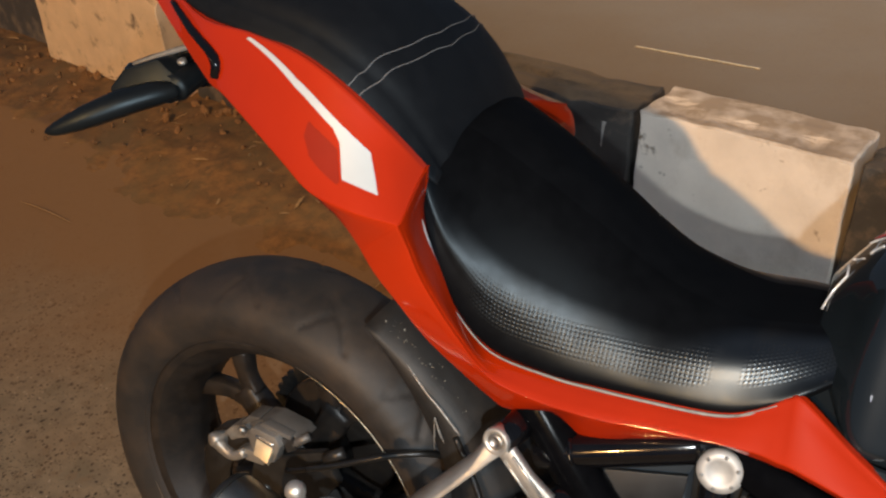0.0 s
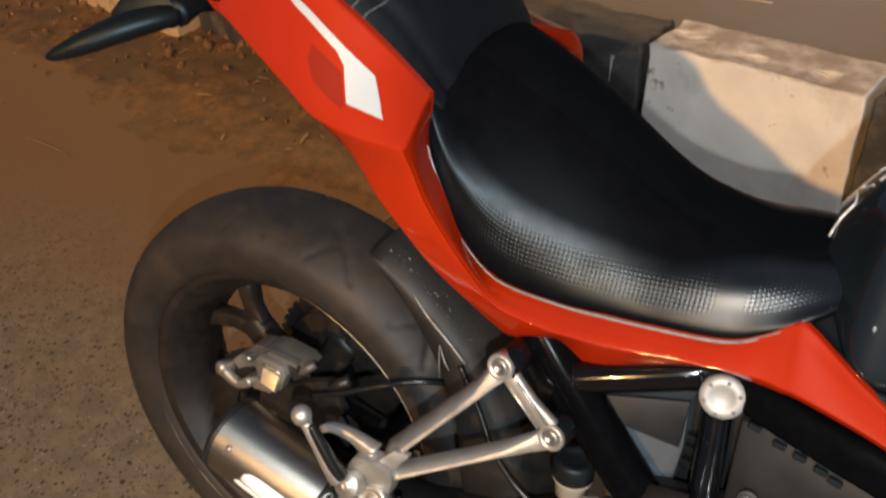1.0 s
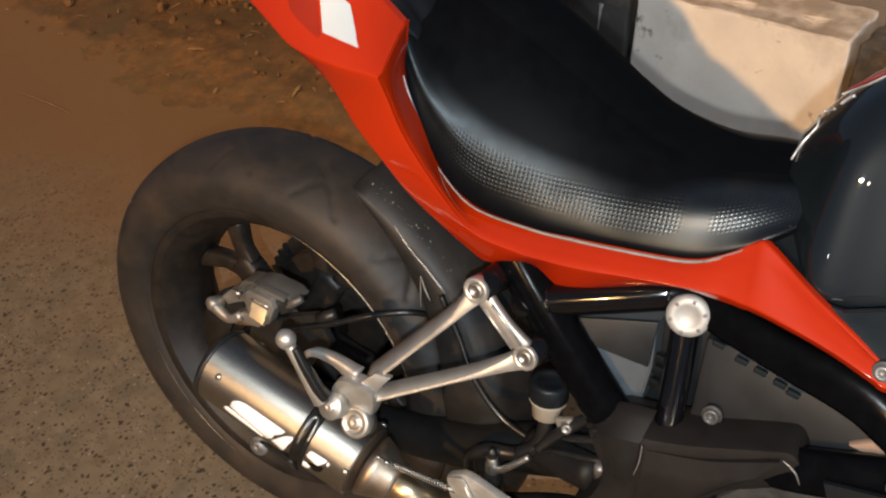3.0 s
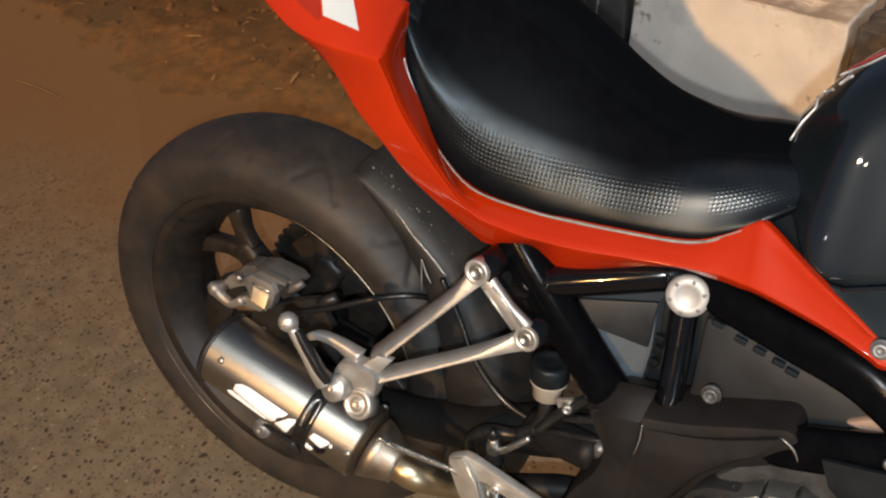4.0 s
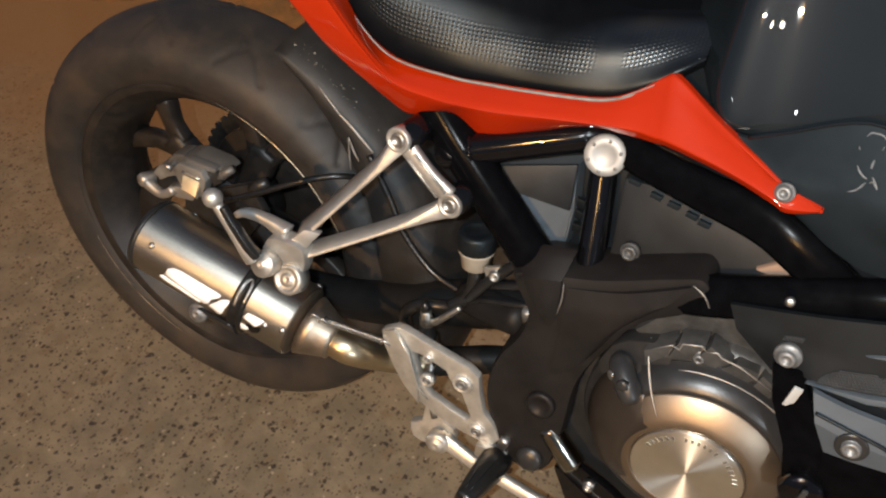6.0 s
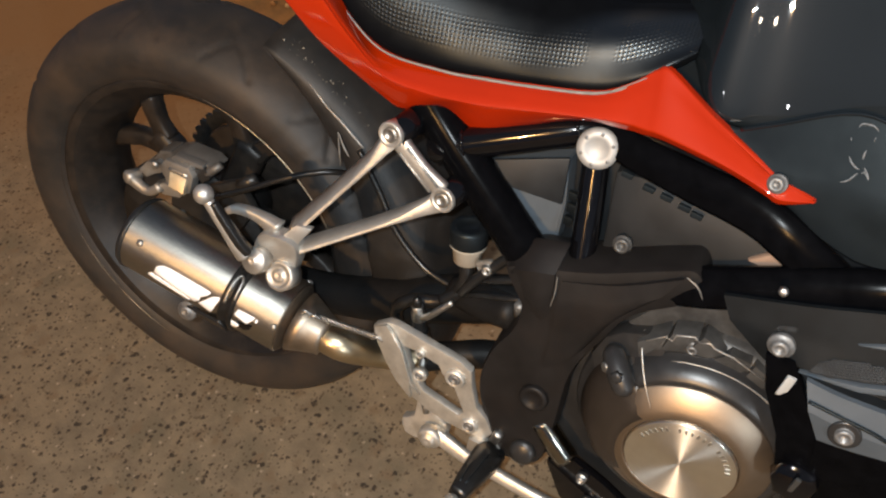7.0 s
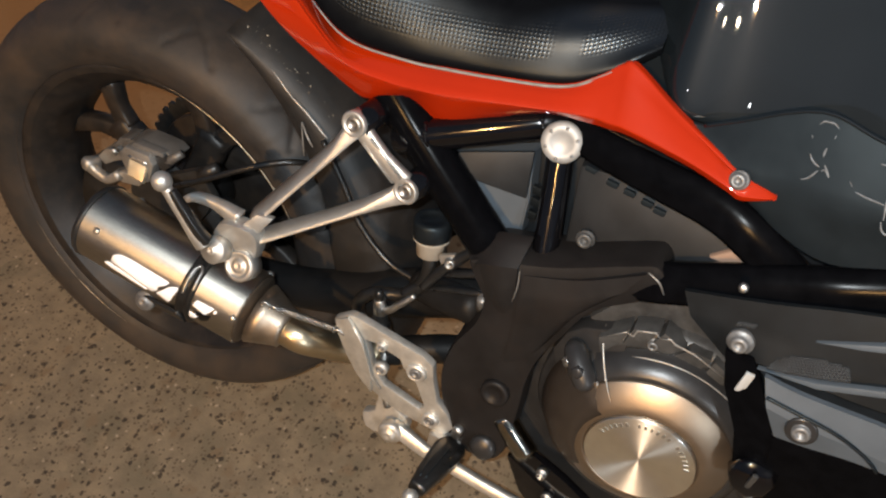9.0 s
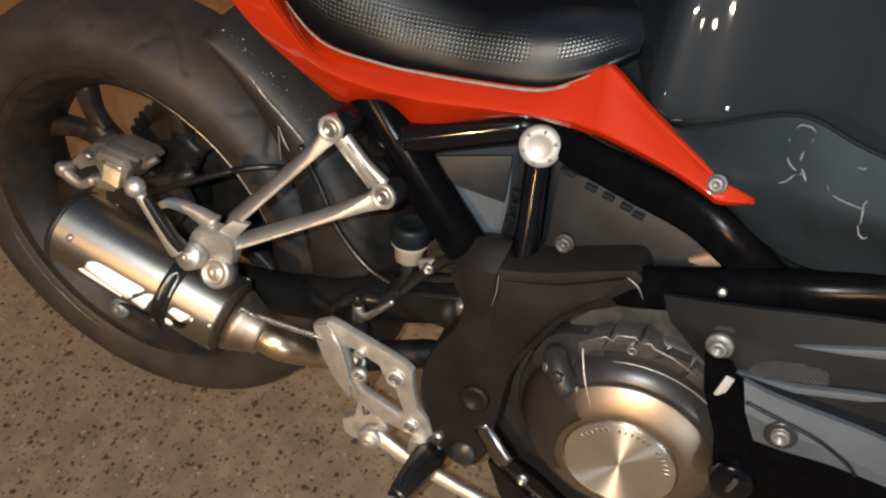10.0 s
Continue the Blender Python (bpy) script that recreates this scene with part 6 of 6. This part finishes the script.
belly = part("belly_panel", plate([(0.555, -0.190, 0.250), (0.580, -0.196, 0.278), (0.625, -0.205, 0.262), (0.680, -0.212, 0.228), (0.80, -0.215, 0.190), (0.80, -0.215, 0.150), (0.62, -0.205, 0.165), (0.575, -0.195, 0.205)], 0.012, 0.004), GLOSS, bike, "glossy black lower fairing")
for c in ((0.600, -0.205, 0.262), (0.610, -0.207, 0.228)):
    bolt(c, OUT, 0.005, belly)

# panels inside the frame
inner = part("inner_panel", plate([(0.40, -0.085, 0.60), (0.53, -0.085, 0.62), (0.72, -0.110, 0.60), (0.76, -0.115, 0.55), (0.66, -0.11, 0.50), (0.55, -0.10, 0.46), (0.46, -0.09, 0.47)], 0.02, 0.003), INNER, bike, "matt black inner panel")
bm = bmesh.new()
v = [bm.verts.new(c) for c in ((0.4344, -0.122, 0.5703), (0.5224, -0.112, 0.591), (0.5239, -0.114, 0.5393), (0.5196, -0.118, 0.4937), (0.4937, -0.126, 0.5051), (0.4494, -0.130, 0.5347))]
bm.faces.new(v[::-1])
rest = [bm.verts.new(q.co + Vector((0.002, 0.022, 0))) for q in v]
for k in range(6):
    bm.faces.new((v[k], v[(k + 1) % 6], rest[(k + 1) % 6], rest[k]))
bm.faces.new(rest)
bmesh.ops.recalc_face_normals(bm, faces=bm.faces[:])
bmesh.ops.bevel(bm, geom=bm.edges[:], offset=0.0016, segments=2, affect="EDGES")
part("grey_shield", bm, GREYPLATE, bike, "plain grey plastic shield")
# shade on the shield's upper facet, put in as a darker plate
part("shield_shade", plate([(0.4250, -0.126, 0.5700), (0.4336, -0.126, 0.5733), (0.5243, -0.1165, 0.5935), (0.5215, -0.1185, 0.5410), (0.4596, -0.134, 0.5585), (0.4477, -0.136, 0.5457)], 0.004, 0.0012), INNER, bike, "dark plate standing for the shaded upper facet of the grey shield")
side_inner = part("airbox_cover", plate([(0.568, -0.112, 0.590), (0.600, -0.118, 0.592), (0.680, -0.136, 0.588), (0.738, -0.148, 0.560), (0.745, -0.150, 0.540), (0.660, -0.150, 0.520), (0.570, -0.140, 0.500)], 0.02, 0.004), INNER, bike, "matt black airbox cover")
bolt((0.590, -0.142, 0.531), (0, -1, 0.25), 0.0075, side_inner, CASEGREY)
for x, y, z in ((0.5808, -0.125, 0.5965), (0.6028, -0.130, 0.5905), (0.6202, -0.135, 0.5890), (0.6378, -0.140, 0.5865), (0.6498, -0.144, 0.5840)):
    part("cover_clip", box((x, y, z), (0.011, 0.004, 0.0055), (0, 14, 0), 0.001), SIDE, side_inner)
part("tan_rubber", plate([(0.700, -0.152, 0.556), (0.720, -0.154, 0.572), (0.733, -0.156, 0.567), (0.722, -0.155, 0.555)], 0.008, 0.002), mat("faded_rubber", (0.26, 0.17, 0.12), 0.6), bike)
for x, z in ((0.527, 0.545), (0.527, 0.531), (0.525, 0.515)):
    part("upright_clip", box((x, -0.104, z), (0.012, 0.006, 0.010), (0, 12, 0), 0.0015), PLASTIC, bike)
part("strut_boss", lathe([(-0.012, 0.013), (0.030, 0.015), (0.034, 0.013)], (0.372, -0.166, 0.612), (0.1, 1, -0.1), 20), GLOSS, bike)
part("strut_boss", lathe([(-0.012, 0.013), (0.030, 0.015), (0.034, 0.013)], (0.424, -0.166, 0.555), (0.1, 1, -0.1), 20), GLOSS, bike)

part("tank_skirt", plate([(0.555, -0.080, 0.662), (0.600, -0.080, 0.700), (0.625, -0.078, 0.728), (0.655, -0.088, 0.735), (0.72, -0.100, 0.72), (0.76, -0.108, 0.66), (0.72, -0.108, 0.60), (0.60, -0.085, 0.63)], 0.03, 0.006), TANK, bike, "black tank skirt")

# side fairing
SF_TOP = [(0.640, -0.121, 0.667), (0.668, -0.132, 0.668), (0.694, -0.139, 0.683), (0.749, -0.152, 0.712), (0.800, -0.170, 0.706), (0.90, -0.205, 0.70), (1.02, -0.23, 0.69)]
SF_MID = [(0.655, -0.136, 0.652), (0.690, -0.150, 0.645), (0.720, -0.160, 0.645), (0.765, -0.175, 0.650), (0.815, -0.190, 0.655), (0.90, -0.215, 0.66), (1.02, -0.24, 0.66)]
SF_LOW = [(0.665, -0.138, 0.636), (0.715, -0.152, 0.622), (0.752, -0.164, 0.604), (0.790, -0.178, 0.600), (0.840, -0.188, 0.618), (0.90, -0.20, 0.625), (1.02, -0.22, 0.63)]
sf = part("side_fairing", shell([SF_TOP, SF_MID, SF_LOW], 6, 0.004, (0, 1, 0), 5), SIDE, bike, "satin black side fairing with pale scratches")
for pts in ([(0.7495, 0.7041), (0.7518, 0.7073), (0.7551, 0.7081), (0.7593, 0.7083), (0.763, 0.706)], [(0.7467, 0.6955), (0.7477, 0.6934)], [(0.7627, 0.7015), (0.7621, 0.6984)],
            [(0.7494, 0.6825), (0.7518, 0.6793), (0.7552, 0.6769), (0.7584, 0.676)], [(0.7487, 0.6625), (0.7531, 0.6653), (0.7561, 0.6696), (0.7582, 0.6731)],
            [(0.7607, 0.6736), (0.7624, 0.6753), (0.7651, 0.6735), (0.7667, 0.6711)], [(0.7613, 0.6787), (0.7642, 0.6754), (0.7667, 0.6715)], [(0.7592, 0.6906), (0.7588, 0.6874), (0.7588, 0.6837)],
            [(0.781, 0.6746), (0.784, 0.6709)], [(0.7869, 0.6687), (0.7942, 0.6678), (0.8026, 0.6676), (0.8081, 0.6675)], [(0.8096, 0.6743), (0.8083, 0.6701), (0.8094, 0.6646), (0.8104, 0.6569)],
            [(0.8092, 0.6556), (0.8119, 0.6492), (0.8157, 0.6473), (0.8178, 0.6496)], [(0.7964, 0.6935), (0.8004, 0.6937), (0.802, 0.6954)]):
    def y_at(x, z):
        return float(np.interp(x, [p[0] for p in SF_MID], [p[1] for p in SF_MID])) + 0.30 * max(0, z - 0.655) - 0.0012
    part("scratch", tube([(x, y_at(x, z) - 0.0006, z) for x, z in pts], [0.0004, 0.0008, 0.0009, 0.0004], 6, 5), SCUFF, sf, "pale scratch")
part("tank_rim", tube([(x, y - 0.002, z + 0.0015) for x, y, z in SF_TOP[1:]], 0.0018, 8, 5), TANK, sf)
part("panel_bolt", lathe([(-0.004, 0.0082), (0.0, 0.0082), (0.001, 0.0076), (0.001, 0.0066), (0.0055, 0.0062), (0.0068, 0.005), (0.0068, 0.003), (0.004, 0.0028), (0.004, 0)], (0.7060, -0.1655, 0.6465), (-0.15, -1, 0.35), 24), DULL, tail, "bright socket bolt")

# tank outline lettering as plain strokes
DECAL = mat("silver_outline_film", (0.55, 0.56, 0.57), 0.35, metal=0.5, vary=0.1, scale=40)
MAROON = mat("maroon_film", (0.20, 0.03, 0.03), 0.4, vary=0.1, scale=40, coat=0.4)
part("outline_decal", tube([(0.595, -0.036, 0.742), (0.600, -0.024, 0.7555), (0.6076, -0.0206, 0.7695), (0.6062, -0.011, 0.7755)], 0.0010, 6, 2), DECAL, tank, "silver outline film")
part("outline_decal", tube([(0.6085, -0.004, 0.778), (0.612, -0.0045, 0.779), (0.617, -0.013, 0.785)], 0.0009, 6, 3), DECAL, tank)
part("outline_decal", tube([(0.6204, -0.012, 0.7895), (0.6242, -0.0118, 0.7945), (0.6294, -0.0157, 0.800)], 0.0012, 6, 3), DECAL, tank)
part("outline_decal", tube([(0.618, 0.006, 0.791), (0.627, 0.005, 0.798), (0.6392, -0.009, 0.811), (0.662, -0.012, 0.831)], 0.0009, 6, 4), DECAL, tank)
part("maroon_decal", tube([(0.622, 0.013, 0.794), (0.638, 0.007, 0.809), (0.662, 0.003, 0.830)], [0.003, 0.006, 0.005], 8, 4, squash=0.3), MAROON, tank, "maroon film stripe")

# lower fairing: vent panel, strap, silver panel
VENT = over(mat("vent_plastic", (0.0050, 0.0062, 0.0072), 0.50, vary=0.3, scale=30, bump=0.10, bump_scale=900, spec=0.13), (0.0125, 0.0128, 0.0128), 0.52, 0.9, 9)
vent = part("vent_panel", shell([[(0.690, -0.196, 0.548), (0.757, -0.204, 0.566), (0.838, -0.212, 0.590), (1.0, -0.23, 0.63)], [(0.700, -0.204, 0.530), (0.760, -0.214, 0.540), (0.848, -0.226, 0.560), (1.0, -0.245, 0.60)], [(0.735, -0.212, 0.505), (0.770, -0.226, 0.520), (0.862, -0.240, 0.522), (1.0, -0.26, 0.55)]], 6, 0.004, (0, 1, 0), 5), VENT, bike, "black fairing panel with a fine grille")
NET = mat("grille_plastic", (0.014, 0.015, 0.016), 0.46, vary=0.4, scale=60)


def hex_net(low, high, pitch):
    """A net of hexagonal holes between a lower and an upper curve."""
    a, b = spline(low, 12), spline(high, 12)
    along = sum((q - p).length for p, q in zip(a, a[1:]))
    tall = max((q - p).length for p, q in zip(a, b))
    bm = bmesh.new()

    def at(u, v):
        u = min(max(u, 0), 0.9999) * (len(a) - 1)
        k = int(u)
        return a[k].lerp(a[k + 1], u - k).lerp(b[k].lerp(b[k + 1], u - k), v)
    rows = int(tall / (pitch * 0.866))
    for j in range(rows):
        for i in range(int(along / pitch)):
            cu, cv = (i + 0.5 + 0.5 * (j % 2)) * pitch, (j + 0.5) * pitch * 0.866
            local = (at(cu / along, 1) - at(cu / along, 0)).length
            if cu > along - pitch or cv > local - pitch * 0.3:
                continue
            ring = []
            for r, lift in ((0.56, 0.0), (0.46, 0.0004), (0.34, 0.0003), (0.32, -0.0004)):
                ring.append([bm.verts.new(at((cu + r * pitch * math.cos(radians(60 * k + 30))) / along, (cv + r * pitch * math.sin(radians(60 * k + 30))) / local) + Vector((0, -lift, 0))) for k in range(6)])
            for p, q in zip(ring, ring[1:]):
                for k in range(6):
                    bm.faces.new((p[k], p[(k + 1) % 6], q[(k + 1) % 6], q[k]))
    return bm


part("grille", hex_net([(0.768, -0.2275, 0.519), (0.788, -0.2295, 0.523), (0.808, -0.2320, 0.529), (0.830, -0.2335, 0.5365)], [(0.772, -0.2265, 0.529), (0.786, -0.2255, 0.540), (0.806, -0.2260, 0.5445), (0.826, -0.2280, 0.5455)], 0.0027), NET, vent, "fine grille of hexagonal holes")
part("small_grille", hex_net([(0.736, -0.2110, 0.5395), (0.744, -0.2115, 0.5415), (0.754, -0.2125, 0.5435)], [(0.737, -0.2105, 0.5455), (0.745, -0.2105, 0.5475), (0.753, -0.2115, 0.5485)], 0.0026), NET, vent, "fine grille of hexagonal holes")
# lips in lighter grey, which paints in their broad highlights
part("vent_lip", plate([(0.796, -0.2200, 0.5535), (0.829, -0.2235, 0.5675), (0.860, -0.2275, 0.5815), (0.92, -0.2355, 0.607), (1.0, -0.2455, 0.633), (1.0, -0.2465, 0.622), (0.92, -0.2365, 0.597), (0.860, -0.2285, 0.5735), (0.829, -0.2245, 0.5625)], 0.006, 0.001), GREYPLATE, vent, "moulded lip with its broad highlight in grey")
part("vent_lip", plate([(0.758, -0.2245, 0.513), (0.807, -0.2365, 0.5275), (0.852, -0.2435, 0.546), (0.874, -0.2455, 0.552), (0.852, -0.2445, 0.540), (0.807, -0.2375, 0.522)], 0.006, 0.001), GREYPLATE, vent)
part("rail_rivet", lathe([(-0.003, 0.004), (0.002, 0.004), (0.003, 0.002)], (0.733, -0.2095, 0.578), (0, -1, 0.4), 12), STEEL, vent)
eb = part("fairing_bolt", lathe([(-0.006, 0.0115), (0, 0.0115), (0.002, 0.0105), (0.002, 0.008), (0.006, 0.0075), (0.008, 0.006), (0.008, 0.0035), (0.005, 0.003), (0.005, 0)], (0.744, -0.216, 0.5285), (-0.1, -1, 0.15), 28), DULL, vent, "steel fairing bolt")
strap = part("fairing_strap", plate([(0.734, -0.222, 0.520), (0.758, -0.224, 0.522), (0.772, -0.232, 0.498), (0.792, -0.234, 0.455), (0.806, -0.234, 0.425), (0.790, -0.234, 0.388), (0.770, -0.232, 0.400), (0.762, -0.230, 0.440), (0.742, -0.226, 0.485)], 0.010, 0.003), RAIL, bike, "black strap bracket")
part("pale_mark", box((0.7565, -0.2285, 0.4985), (0.0075, 0.003, 0.026), (8, 10, 0), 0.0008), mat("pale_plastic", (0.38, 0.385, 0.38), 0.5, vary=0.1, scale=60), strap, "plain pale bar")
part("strap_buckle", lathe([(-0.010, 0.021), (0.004, 0.020), (0.006, 0.017), (0.006, 0.0)], (0.788, -0.238, 0.402), (0, -1, 0.2), 8), GLOSS, strap)
part("buckle_slot", box((0.788, -0.2455, 0.404), (0.005, 0.004, 0.026), (12, 8, 0), 0.0015), CASEGREY, strap)
sil = part("silver_panel", shell([[(0.768, -0.243, 0.524), (0.800, -0.247, 0.520), (0.864, -0.250, 0.516), (0.90, -0.252, 0.508)], [(0.776, -0.251, 0.500), (0.806, -0.254, 0.495), (0.855, -0.256, 0.490), (0.90, -0.258, 0.482)], [(0.790, -0.249, 0.470), (0.815, -0.252, 0.472), (0.851, -0.255, 0.476), (0.90, -0.258, 0.474)]], 5, 0.005, (0, 1, 0), 4, (1,)), SILVER, bike, "silver-grey fairing panel")
part("panel_groove", tube([(0.774, -0.2505, 0.510), (0.800, -0.2535, 0.506), (0.830, -0.2560, 0.500), (0.855, -0.2575, 0.488), (0.868, -0.258, 0.476)], 0.0016, 8, 5), PLASTIC, sil)
bolt((0.8065, -0.2545, 0.4905), (-0.05, -1, 0.1), 0.0075, sil, DULL)
part("panel_washer", lathe([(-0.002, 0.0128), (0.001, 0.0128), (0.0015, 0.011)], (0.8065, -0.2542, 0.4905), (-0.05, -1, 0.1), 28), CASEBLACK, sil)
part("lower_fairing", shell([[(0.79, -0.238, 0.474), (0.85, -0.245, 0.474), (0.93, -0.25, 0.47), (1.03, -0.25, 0.47)], [(0.795, -0.235, 0.42), (0.86, -0.242, 0.41), (0.93, -0.248, 0.40), (1.03, -0.25, 0.40)], [(0.80, -0.222, 0.34), (0.87, -0.23, 0.31), (0.94, -0.236, 0.29), (1.03, -0.24, 0.30)]], 5, 0.005, (0, 1, 0), 4), RAIL, bike, "satin black lower fairing")
